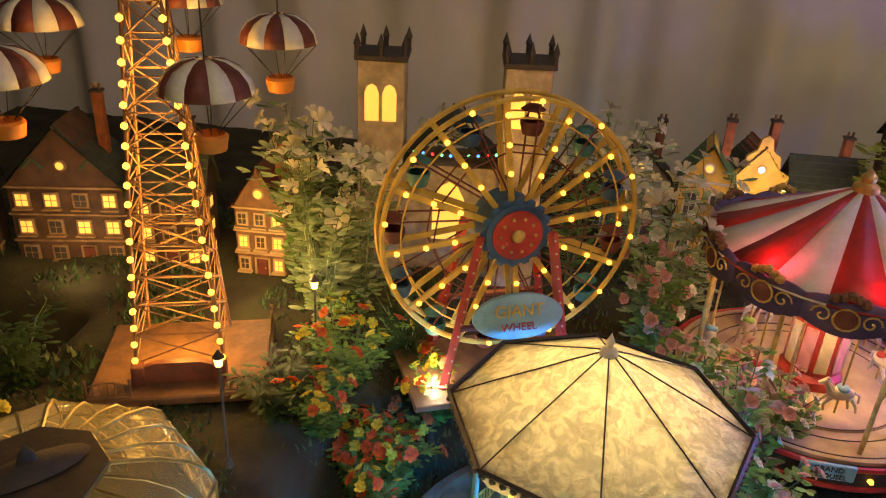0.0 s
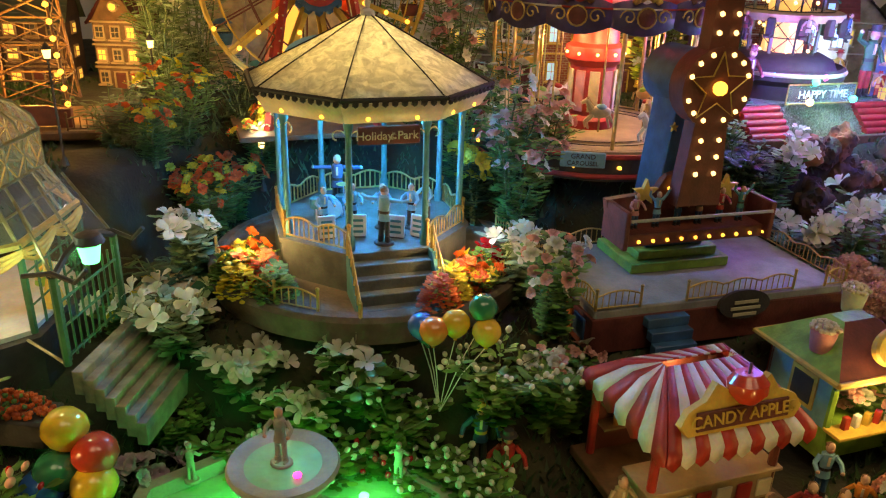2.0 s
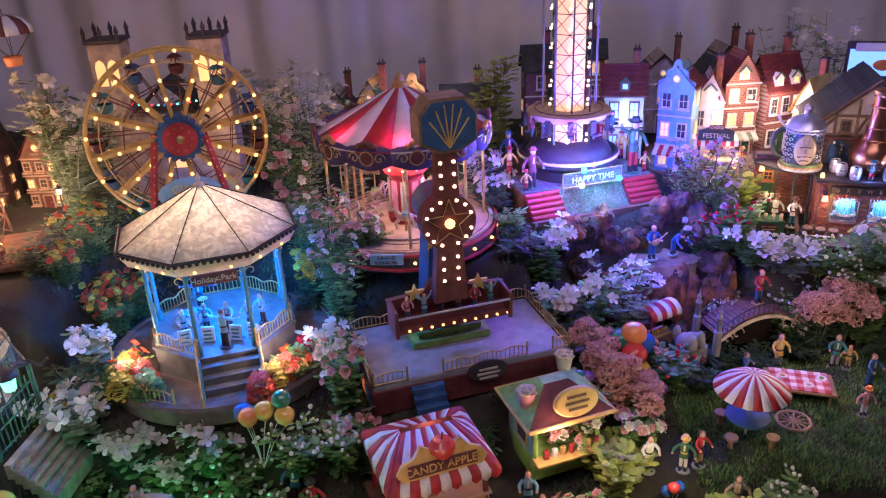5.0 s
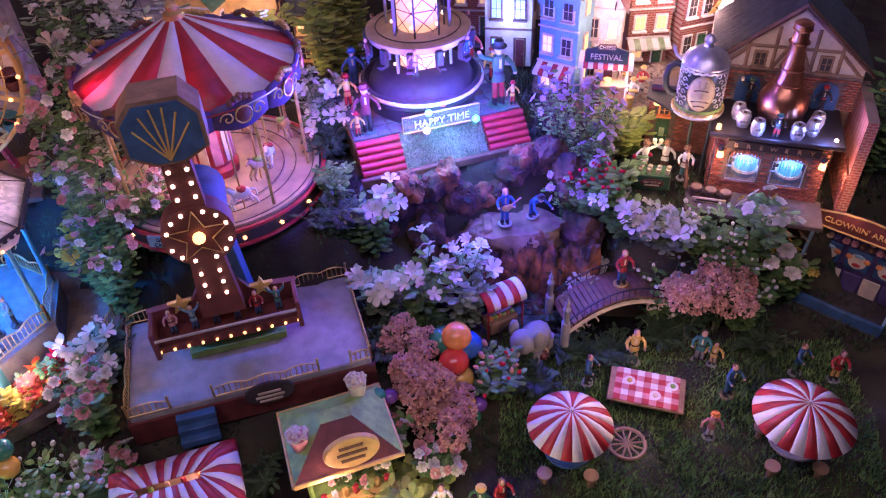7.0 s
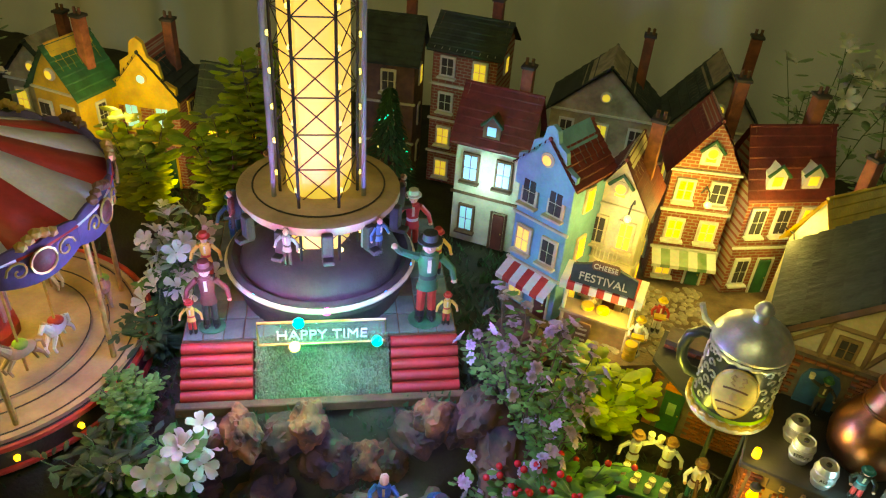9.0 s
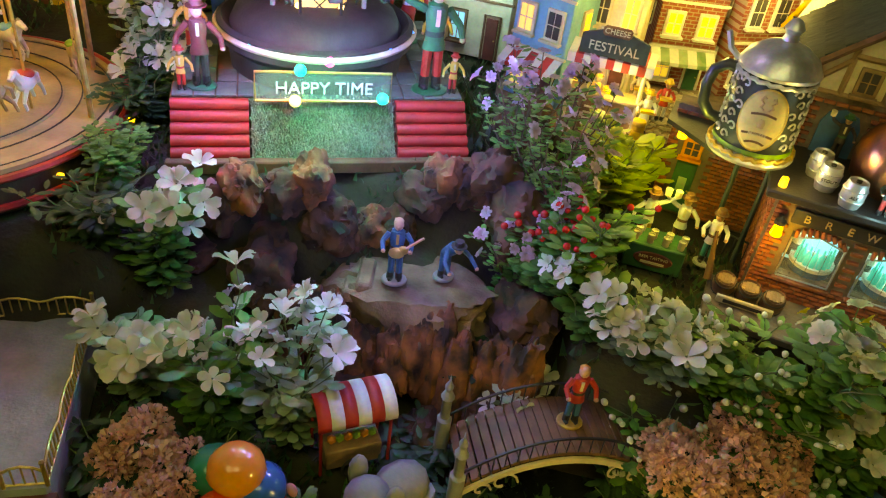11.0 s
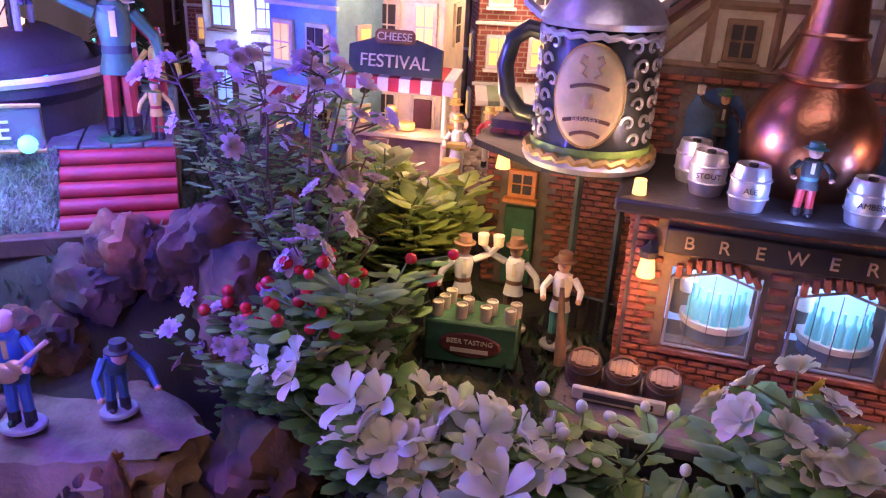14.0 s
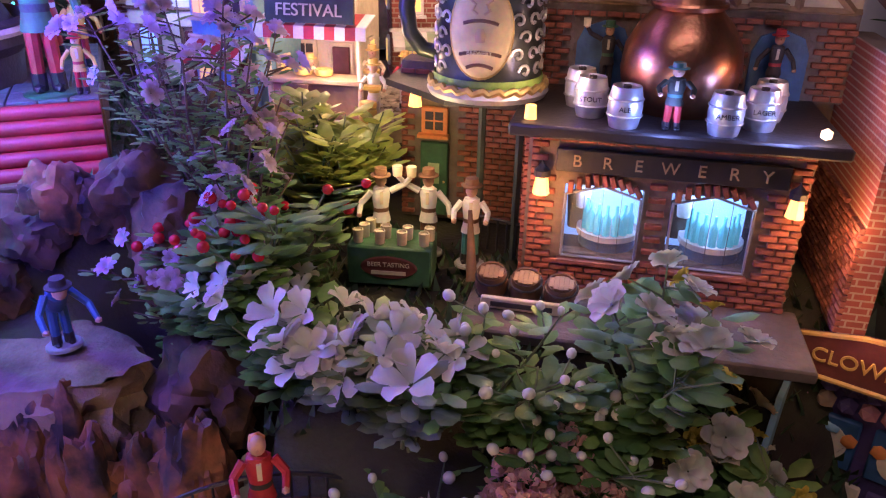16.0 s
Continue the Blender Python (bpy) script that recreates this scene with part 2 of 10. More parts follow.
M = {
    "soil": mat("soil", (0.045, 0.046, 0.018), 0.95, 0, 0.5, 22, 1.0, 300, (0.02, 0.015, 0.011)),
    "rock": mat("rock", (0.36, 0.14, 0.055), 0.85, 0, 0.6, 40, 1.0, 160, (0.025, 0.017, 0.014)),
    "rock_dark": mat("rock_dark", (0.13, 0.065, 0.035), 0.9, 0, 0.6, 40, 1.0, 160, (0.018, 0.013, 0.011)),
    "sand": mat("sand", (0.3, 0.21, 0.13), 0.9, 0, 0.4, 30, 0.9, 400, (0.1, 0.065, 0.04)),
    "curtain": mat("curtain", (0.8, 0.79, 0.76), 0.9, 0, 0.08, 12, 0.3, 900),
    "room": mat("room", (0.4, 0.37, 0.33), 0.9, 0, 0.15, 3, 0.1, 200),
    "black": mat("black", (0.022, 0.02, 0.02), 0.5, 0, 0.3, 80, 0.3),
    "dark": mat("dark", (0.05, 0.042, 0.038), 0.7, 0, 0.4, 60, 0.4),
    "grey": mat("grey", (0.3, 0.3, 0.29), 0.75, 0, 0.25, 50, 0.4),
    "white": mat("white", (0.75, 0.73, 0.68), 0.55, 0, 0.12, 60, 0.15),
    "cream": mat("cream", (0.72, 0.62, 0.42), 0.6, 0, 0.25, 60, 0.25),
    "yellow": mat("yellow", (0.75, 0.5, 0.1), 0.55, 0, 0.3, 60, 0.25),
    "orange": mat("orange", (0.8, 0.28, 0.05), 0.5, 0, 0.25, 60, 0.2),
    "red": mat("red", (0.5, 0.035, 0.03), 0.5, 0, 0.35, 60, 0.25),
    "brick_red": mat("brick_red", (0.34, 0.11, 0.055), 0.85, 0, 0.4, 120, 0.7, 500, None, 0, 0.3),
    "mortar": mat("mortar", (0.2, 0.15, 0.11), 0.95, 0, 0.3, 90, 0.6),
    "maroon": mat("maroon", (0.17, 0.04, 0.03), 0.6, 0, 0.4, 60, 0.4),
    "blue": mat("blue", (0.04, 0.13, 0.28), 0.5, 0, 0.4, 60, 0.25),
    "sky": mat("sky", (0.22, 0.46, 0.58), 0.6, 0, 0.25, 50, 0.3),
    "green": mat("green", (0.045, 0.16, 0.07), 0.55, 0, 0.4, 60, 0.3),
    "lime": mat("lime", (0.28, 0.5, 0.08), 0.6, 0, 0.35, 70, 0.4),
    "teal": mat("teal", (0.05, 0.24, 0.24), 0.5, 0, 0.3, 70, 0.2),
    "skin": mat("skin", (0.62, 0.36, 0.24), 0.6, 0, 0.2, 90, 0.15),
    "brown": mat("brown", (0.19, 0.095, 0.045), 0.65, 0, 0.45, 70, 0.4),
    "wood": mat("wood", (0.36, 0.23, 0.12), 0.65, 0, 0.4, 70, 0.4),
    "tan": mat("tan", (0.5, 0.36, 0.2), 0.7, 0, 0.3, 40, 0.3),
    "gold": mat("gold", (0.72, 0.5, 0.16), 0.4, 0.6, 0.35, 120, 0.2),
    "silver": mat("silver", (0.75, 0.75, 0.76), 0.36, 0.75, 0.2, 120, 0.15),
    "copper": mat("copper", (0.72, 0.32, 0.16), 0.32, 1.0, 0.3, 60, 0.2),
    "pink": mat("pink", (0.65, 0.28, 0.28), 0.7, 0, 0.3, 60, 0.3),
    "purple": mat("purple", (0.1, 0.07, 0.2), 0.6, 0, 0.4, 60, 0.3),
    "basin": mat("basin", (0.4, 0.38, 0.31), 0.6, 0, 0.2, 60, 0.3),
    "stone_dark": mat("stone_dark", (0.17, 0.13, 0.095), 0.85, 0, 0.4, 60, 0.7, 300),
    "stone": mat("stone", (0.42, 0.36, 0.27), 0.85, 0, 0.4, 70, 0.6, 300, None, 0, 0.2),
    "roof_dark": mat("roof_dark", (0.035, 0.05, 0.04), 0.7, 0, 0.5, 70, 0.6, 300, None, 0, 0.35),
    "roof_red": mat("roof_red", (0.2, 0.03, 0.03), 0.65, 0, 0.4, 70, 0.5, 300, None, 0, 0.3),
    "pearl": leafy("pearl", (0.9, 0.87, 0.74), (0.7, 0.65, 0.5), 0.03, 0.16, 0.4),
    "rubber_red": mat("rubber_red", (0.75, 0.07, 0.04), 0.22, 0, 0.1, 30, 0.0, 300, None, 0, 0, 0.5),
    "rubber_orange": mat("rubber_orange", (0.85, 0.3, 0.06), 0.22, 0, 0.1, 30, 0.0, 300, None, 0, 0, 0.5),
    "rubber_yellow": mat("rubber_yellow", (0.85, 0.55, 0.06), 0.22, 0, 0.1, 30, 0.0, 300, None, 0, 0, 0.5),
    "rubber_green": mat("rubber_green", (0.03, 0.25, 0.12), 0.22, 0, 0.1, 30, 0.0, 300, None, 0, 0, 0.5),
    "rubber_blue": mat("rubber_blue", (0.03, 0.12, 0.45), 0.22, 0, 0.1, 30, 0.0, 300, None, 0, 0, 0.5),
    "rubber_purple": mat("rubber_purple", (0.16, 0.06, 0.3), 0.22, 0, 0.1, 30, 0.0, 300, None, 0, 0, 0.5),
    "leaf": leafy("leaf", (0.2, 0.37, 0.08), (0.07, 0.19, 0.04)),
    "leaf_grey": leafy("leaf_grey", (0.46, 0.56, 0.36), (0.2, 0.32, 0.14)),
    "stage": mat("stage", (0.15, 0.16, 0.14), 0.7, 0, 0.4, 50, 0.5),
    "timber_dark": mat("timber_dark", (0.1, 0.05, 0.03), 0.75, 0, 0.5, 50, 0.6),
    "tankard": mat("tankard", (0.03, 0.04, 0.03), 0.35, 0, 0.4, 80, 0.3, 300, None, 0, 0, 0.3),
    "leaf_lime": leafy("leaf_lime", (0.45, 0.5, 0.07), (0.2, 0.3, 0.04)),
    "leaf_dark": leafy("leaf_dark", (0.05, 0.11, 0.035), (0.02, 0.05, 0.02)),
    "badge": mat("badge", (0.68, 0.55, 0.25), 0.5, 0, 0.25, 60, 0.15),
    "bronze": mat("bronze", (0.3, 0.26, 0.12), 0.4, 0.5, 0.4, 100, 0.3),
    "stem": mat("stem", (0.14, 0.2, 0.08), 0.7, 0, 0.4, 90, 0.4),
    "twig": mat("twig", (0.12, 0.08, 0.05), 0.8, 0, 0.4, 90, 0.5),
    "petal_white": leafy("petal_white", (0.84, 0.79, 0.72), (0.55, 0.58, 0.4), 0.12, 0.6, 0.35),
    "petal_lilac": leafy("petal_lilac", (0.66, 0.5, 0.58), (0.46, 0.34, 0.42), 0.15, 0.6, 0.35),
    "petal_pink": leafy("petal_pink", (0.72, 0.36, 0.36), (0.6, 0.3, 0.22), 0.2, 0.7, 0.3),
    "petal_peach": leafy("petal_peach", (0.85, 0.56, 0.42), (0.7, 0.38, 0.26), 0.2, 0.7, 0.3),
    "frost": leafy("frost", (0.4, 0.46, 0.3), (0.22, 0.28, 0.16), 0.35),
    "petal_orange": leafy("petal_orange", (0.8, 0.17, 0.03), (0.55, 0.08, 0.02), 0.25, 0.6, 0.3),
    "petal_yellow": leafy("petal_yellow", (0.75, 0.62, 0.06), (0.5, 0.42, 0.03), 0.2, 0.6, 0.3),
    "berry": mat("berry", (0.6, 0.02, 0.03), 0.25, 0, 0.2, 60, 0.1, 300, None, 0, 0.2),
    "bud": mat("bud", (0.72, 0.74, 0.6), 0.5, 0, 0.2, 60, 0.1),
    "bulb_amber": light_mat("bulb_amber", (1, 0.5, 0.07), 2.8),
    "bulb_warm": light_mat("bulb_warm", (1, 0.72, 0.3), 2.6),
    "bulb_blue": light_mat("bulb_blue", (0.03, 0.2, 1), 4),
    "bulb_teal": light_mat("bulb_teal", (0.05, 0.9, 0.75), 3),
    "bulb_magenta": light_mat("bulb_magenta", (1, 0.05, 0.4), 3),
    "bulb_red": light_mat("bulb_red", (1, 0.03, 0.03), 3),
    "bulb_green": light_mat("bulb_green", (0.1, 1, 0.35), 3),
    "window_lit": light_mat("window_lit", (1, 0.62, 0.14), 0.6),
    "window_cool": light_mat("window_cool", (0.3, 0.55, 0.9), 0.7),
    # emissive blues: the sign face, and the brewery room's light on sheet and bottles
    "screen": light_mat("screen", (0.22, 0.5, 0.85), 1.0),
    "screen_dim": light_mat("screen_dim", (0.05, 0.4, 0.42), 0.5),
    "panel_lit": light_mat("panel_lit", (1, 0.62, 0.2), 0.7),
    "clear": glass_mat("clear", (0.5, 0.55, 0.5), 0.06, 0.1),
    # pane tint holds the gold light from inside the pavilion
    "leaded": glass_mat("leaded", (0.7, 0.55, 0.25), 0.1, 0.26),
}
WATER = mat("water", (0.3, 0.62, 0.36), 0.12, 0, 0.15, 40, 0.5, 130, None, 0, 0, 0.4)
M["water"] = WATER
M["creek"] = mat("creek", (0.02, 0.024, 0.02), 0.08, 0, 0.4, 30, 0.5, 120)


def house_brick(name, colour, mortar):
    """Small brickwork for the far houses."""
    m = mat(name, colour, 0.85, 0, 0.35, 60, 0.6, 400)
    n, l = m.node_tree.nodes, m.node_tree.links
    b = n["Principled BSDF"]
    t, co = n.new("ShaderNodeTexBrick"), n.new("ShaderNodeTexCoord")
    mp = n.new("ShaderNodeMapping")
    mp.inputs["Rotation"].default_value = (radians(90), 0, 0)
    l.new(co.outputs["Object"], mp.inputs[0])
    l.new(mp.outputs[0], t.inputs["Vector"])
    t.inputs["Scale"].default_value = 60
    t.inputs["Brick Width"].default_value, t.inputs["Row Height"].default_value, t.inputs["Mortar Size"].default_value = 0.5, 0.22, 0.03
    old = b.inputs["Base Color"].links[0].from_socket
    l.new(old, t.inputs["Color1"])
    t.inputs["Color2"].default_value = (*[c * 0.7 for c in colour], 1)
    t.inputs["Mortar"].default_value = (*mortar, 1)
    l.new(t.outputs["Color"], b.inputs["Base Color"])
    return m


M["house_brick"] = house_brick("house_brick", (0.33, 0.085, 0.05), (0.3, 0.22, 0.16))
# bandstand roof: pearly swirls and the caustic light on them, both put into the colour
pearl_t = M["pearl"].node_tree
swirls, pearl_ramp = pearl_t.nodes.new("ShaderNodeTexNoise"), pearl_t.nodes.new("ShaderNodeValToRGB")
swirls.inputs["Scale"].default_value, swirls.inputs["Detail"].default_value, swirls.inputs["Distortion"].default_value = 70, 2, 1.6
pearl_t.links.new([q for q in pearl_t.nodes if q.bl_idname == "ShaderNodeTexCoord"][0].outputs["Object"], swirls.inputs["Vector"])
pearl_ramp.color_ramp.elements[0].position, pearl_ramp.color_ramp.elements[0].color = 0.42, (0.68, 0.66, 0.56, 1)
pearl_ramp.color_ramp.elements[1].position, pearl_ramp.color_ramp.elements[1].color = 0.6, (0.98, 0.95, 0.82, 1)
pearl_t.links.new(swirls.outputs["Fac"], pearl_ramp.inputs["Fac"])
pearl_hsv = [q for q in pearl_t.nodes if q.bl_idname == "ShaderNodeHueSaturation"][0]
pearl_t.links.new(pearl_ramp.outputs[0], pearl_hsv.inputs["Color"])
pn = M["pearl"].node_tree.nodes
for q in pn:
    if q.bl_idname == "ShaderNodeBump":
        q.inputs["Strength"].default_value, q.inputs["Distance"].default_value = 0.9, 0.004

# ---- mesh helpers ----


def part(name, bm, material, parent=None, label="", smooth=True):
    me = bpy.data.meshes.new(name)
    bm.to_mesh(me)
    bm.free()
    for s in material if isinstance(material, (list, tuple)) else (material,):
        me.materials.append(M[s])
    if smooth:
        me.polygons.foreach_set("use_smooth", [True] * len(me.polygons))
        me.set_sharp_from_angle(angle=radians(38))
    ob = new(name, me)
    ob.parent = parent
    return tagged(ob, label)


def again(ob, m, parent=None):
    """Another piece on the mesh of ob, at the pose m under its thing."""
    o = new(ob.name.split(".")[0], ob.data)
    o.parent = parent or ob.parent
    o.matrix_basis = m
    if "label" in ob:
        o["label"] = ob["label"]
    return o


def thing(name, m, label, category, group="", kind=""):
    ob = new(name)
    ob.empty_display_size = 0.02
    ob.matrix_world = m
    return tagged(ob, label, category, group, kind)


def faces(bm, geom, index):
    for f in geom:
        f.material_index = index


def box(bm, c, s, rz=0.0, bevel=0.0, index=0, rx=0.0, ry=0.0):
    m = pose(*c, rx, ry, rz) @ Matrix.Diagonal((*s, 1))
    out = bmesh.ops.create_cube(bm, size=1, matrix=m)
    fs = {f for v in out["verts"] for f in v.link_faces}
    faces(bm, fs, index)
    if bevel:
        bmesh.ops.bevel(bm, geom=list({e for v in out["verts"] for e in v.link_edges}), offset=bevel, segments=1, affect="EDGES", profile=0.5)
    return bm


def rod(bm, a, b, r, r2=None, seg=8, index=0, caps=True):
    a, b = Vector(a), Vector(b)
    d = b - a
    m = Matrix.Translation((a + b) / 2) @ d.to_track_quat("Z", "Y").to_matrix().to_4x4()
    out = bmesh.ops.create_cone(bm, cap_ends=caps, segments=seg, radius1=r, radius2=r if r2 is None else r2, depth=d.length, matrix=m)
    faces(bm, {f for v in out["verts"] for f in v.link_faces}, index)
    return bm


def tube(bm, pts, r, seg=6, index=0):
    """One continuous skin swept along a line of points."""
    pts = [Vector(p) for p in pts]
    pts = [p for i, p in enumerate(pts) if i == 0 or (p - pts[i - 1]).length > 1e-6]
    if len(pts) < 2:
        return bm
    rings, side = [], None
    for i, p in enumerate(pts):
        d = (pts[min(i + 1, len(pts) - 1)] - pts[max(i - 1, 0)])
        d = d.normalized() if d.length > 1e-7 else Vector((0, 0, 1))
        side = d.orthogonal() if side is None else side - d * side.dot(d)
        if side.length < 1e-6:
            side = d.orthogonal()
        side = side.normalized()
        up = d.cross(side)
        rings.append([bm.verts.new(p + (side * math.cos(2 * math.pi * k / seg) + up * math.sin(2 * math.pi * k / seg)) * r) for k in range(seg)])
    for p, q in zip(rings, rings[1:]):
        for k in range(seg):
            bm.faces.new((p[k], p[(k + 1) % seg], q[(k + 1) % seg], q[k])).material_index = index
    bm.faces.new(rings[0][::-1]).material_index = index
    bm.faces.new(rings[-1]).material_index = index
    return bm


def lathe(bm, profile, seg=24, at=(0, 0, 0), index=0, squash=1.0, start=0.0, sweep=360.0):
    full = sweep >= 359
    n = seg if full else seg + 1
    rings = []
    for r, z in profile:
        ring = []
        for i in range(n):
            a = radians(start + sweep * i / seg)
            ring.append(bm.verts.new((at[0] + r * math.cos(a), at[1] + r * squash * math.sin(a), at[2] + z)))
        rings.append(ring)
    for p, q in zip(rings, rings[1:]):
        for i in range(seg):
            j = (i + 1) % n
            try:
                bm.faces.new((p[i], p[j], q[j], q[i])).material_index = index
            except ValueError:
                pass
    bmesh.ops.remove_doubles(bm, verts=[v for ring in rings for v in ring], dist=1e-6)
    return bm


def ball(bm, c, r, index=0, sub=2, squash=(1, 1, 1)):
    m = Matrix.Translation(c) @ Matrix.Diagonal((r * squash[0], r * squash[1], r * squash[2], 1))
    out = bmesh.ops.create_icosphere(bm, subdivisions=sub, radius=1, matrix=m)
    faces(bm, {f for v in out["verts"] for f in v.link_faces}, index)
    return bm


def prism(bm, outline, z0, z1, index=0):
    """An upright prism over an outline of (x, y)."""
    lo = [bm.verts.new((x, y, z0)) for x, y in outline]
    hi = [bm.verts.new((x, y, z1)) for x, y in outline]
    n = len(lo)
    fs = [bm.faces.new(lo[::-1]), bm.faces.new(hi)]
    fs += [bm.faces.new((lo[i], lo[(i + 1) % n], hi[(i + 1) % n], hi[i])) for i in range(n)]
    faces(bm, fs, index)
    bmesh.ops.recalc_face_normals(bm, faces=fs)
    return bm


def plate(bm, outline, y0, y1, index=0):
    """An outline of (x, z) made thick from y0 to y1."""
    lo = [bm.verts.new((x, y0, z)) for x, z in outline]
    hi = [bm.verts.new((x, y1, z)) for x, z in outline]
    n = len(lo)
    fs = [bm.faces.new(lo), bm.faces.new(hi[::-1])]
    fs += [bm.faces.new((lo[(i + 1) % n], lo[i], hi[i], hi[(i + 1) % n])) for i in range(n)]
    faces(bm, fs, index)
    bmesh.ops.recalc_face_normals(bm, faces=fs)
    return bm


def ring(bm, r, z, thick, seg=32, y=0.0, index=0):
    """A closed round band about the z axis."""
    return lathe(bm, [(r + thick * math.cos(radians(60 * k)), z + thick * math.sin(radians(60 * k))) for k in range(7)], seg, (0, y, 0), index)


def star(r, n=5, inner=0.42, turn=90.0):
    return [((r if i % 2 == 0 else r * inner) * math.cos(radians(turn + 180 / n * i)), (r if i % 2 == 0 else r * inner) * math.sin(radians(turn + 180 / n * i))) for i in range(2 * n)]


def ring_points(r, n, z=0.0, turn=0.0):
    return [(r * math.cos(radians(turn + 360 * i / n)), r * math.sin(radians(turn + 360 * i / n)), z) for i in range(n)]


def words(text, size, material, parent, m, thick=0.0006, name="lettering"):
    cu = bpy.data.curves.new(name, "FONT")
    cu.body, cu.size, cu.extrude, cu.align_x, cu.align_y = text, size, thick, "CENTER", "CENTER"
    tmp = bpy.data.objects.new("tmp", cu)
    scene.collection.objects.link(tmp)
    me = bpy.data.meshes.new_from_object(tmp.evaluated_get(bpy.context.evaluated_depsgraph_get()))
    bpy.data.objects.remove(tmp)
    me.materials.clear()
    me.materials.append(M[material])
    ob = new(name, me)
    ob.parent = parent
    ob.matrix_basis = m
    return ob


def B():
    return bmesh.new()

# ---- setting ----
HEAD = 20.0  # the heading shared by the rides


def smooth(a, b, v):
    v = min(1, max(0, (v - a) / (b - a)))
    return v * v * (3 - 2 * v)


# level pads of the display: x and y of the middle, half width, half depth, level
PADS = [
    (-0.03, -0.21, 0.2, 0.12, -0.165), (-0.026, 0.068, 0.17, 0.15, -0.052), (0.277, 0.08, 0.15, 0.1, -0.075),
    (0.26, -0.12, 0.12, 0.07, -0.15), (0.4, -0.07, 0.08, 0.07, -0.15), (-0.32, -0.12, 0.14, 0.12, -0.085),
    (-0.41, 0.15, 0.13, 0.11, 0.045), (-0.11, 0.25, 0.12, 0.06, 0.045), (0.195, 0.29, 0.15, 0.13, 0.02), (0.57, 0.235, 0.1, 0.045, -0.135), (0.575, 0.295, 0.07, 0.03, -0.05),
    (0.46, 0.39, 0.13, 0.1, 0.04), (0.72, 0.08, 0.2, 0.13, -0.125), (0.7, 0.2, 0.09, 0.04, -0.15),
    (0.52, 0.14, 0.06, 0.06, -0.1), (0.85, 0.36, 0.13, 0.07, -0.002), (0.72, 0.56, 0.16, 0.1, 0.04),
    (0.98, 0.2, 0.08, 0.1, -0.12), (0.2, 0.62, 0.3, 0.1, 0.04), (-0.5, 0.36, 0.3, 0.1, 0.06),
]


def level(x, y):
    base = -0.165 + 0.2 * smooth(-0.15, 0.5, y)
    top, sum_w = base * 0.35, 0.35
    for px, py, hx, hy, z in PADS:
        d = max(abs(x - px) / hx, abs(y - py) / hy)
        w = 30 * (1 - smooth(0.7, 1.25, d))
        top, sum_w = top + w * z, sum_w + w
    return top / sum_w


def build_ground():
    nx, ny = 230, 150
    xs, ys = np.linspace(-1.15, 1.45, nx), np.linspace(-0.7, 0.93, ny)
    vs = []
    for y in ys:
        for x in xs:
            z = level(x, y)
            n = noise.noise((x * 16, y * 16, 0)) * 0.006 + noise.noise((x * 60, y * 60, 3)) * 0.0025
            vs.append((x, y, z + n - 0.004))
    fs = [(j * nx + i, j * nx + i + 1, (j + 1) * nx + i + 1, (j + 1) * nx + i) for j in range(ny - 1) for i in range(nx - 1)]
    me = bpy.data.meshes.new("ground")
    me.from_pydata(vs, [], fs)
    me.materials.append(M["soil"])
    me.polygons.foreach_set("use_smooth", [True] * len(fs))
    tagged(new("ground", me), "dark mossy display base in uneven terraces", "ground", kind="structure")


def build_room():
    def wall(name, c, s, label):
        tagged(part(name, box(B(), c, s), "room"), label, "wall" if "wall" in name else name, kind="structure")

    wall("wall_south", (0.15, -2.45, 0.4), (5.1, 0.1, 2.6), "plain wall of the room behind the display")
    wall("wall_west", (-2.4, -0.7, 0.4), (0.1, 3.4, 2.6), "plain side wall of the room")
    wall("wall_east", (2.7, -0.7, 0.4), (0.1, 3.4, 2.6), "plain side wall of the room")
    wall("wall_north", (0.15, 1.05, 0.4), (5.2, 0.1, 2.6), "plain wall behind the curtain")
    wall("floor", (0.15, -0.7, -0.95), (5.0, 3.4, 0.1), "plain floor of the room")
    wall("ceiling", (0.15, -0.7, 1.75), (5.0, 3.4, 0.1), "plain pale ceiling of the room")
    # table under the display
    t = thing("display_table", pose(0.15, 0.1, -0.9), "dark wooden table under the whole display", "table")
    part("tabletop", box(B(), (0, 0, 0.66), (2.66, 1.66, 0.03), bevel=0.004), "dark", t)
    leg = part("leg", box(B(), (0, 0, 0.33), (0.06, 0.06, 0.65), bevel=0.004), "dark", t)
    leg.matrix_basis = pose(-1.2, -0.7, 0)
    for x, y in ((1.2, -0.7), (-1.2, 0.7), (1.2, 0.7)):
        again(leg, pose(x, y, 0))
    # hanging curtain in soft folds
    bm = B()
    n, rows_ = 420, 10
    grid = []
    for j in range(rows_):
        z = -0.85 + 2.5 * j / (rows_ - 1)
        row = []
        for i in range(n):
            x = -1.9 + 4.2 * i / (n - 1)
            w = math.sin(x * 38 + 1.7 * math.sin(x * 7.3)) * 0.016 + math.sin(x * 15 + 0.6 * z) * 0.014 + math.sin(x * 71 + z) * 0.004
            row.append(bm.verts.new((x, 0.965 + w * (1 - 0.1 * z), z)))
        grid.append(row)
    for j in range(rows_ - 1):
        for i in range(n - 1):
            bm.faces.new((grid[j][i], grid[j][i + 1], grid[j + 1][i + 1], grid[j + 1][i]))
    c = tagged(part("curtain", bm, "curtain"), "pale grey curtain hanging in soft folds", "curtain")
    c.modifiers.new("cloth", "SOLIDIFY").thickness = 0.003


build_ground()
build_room()


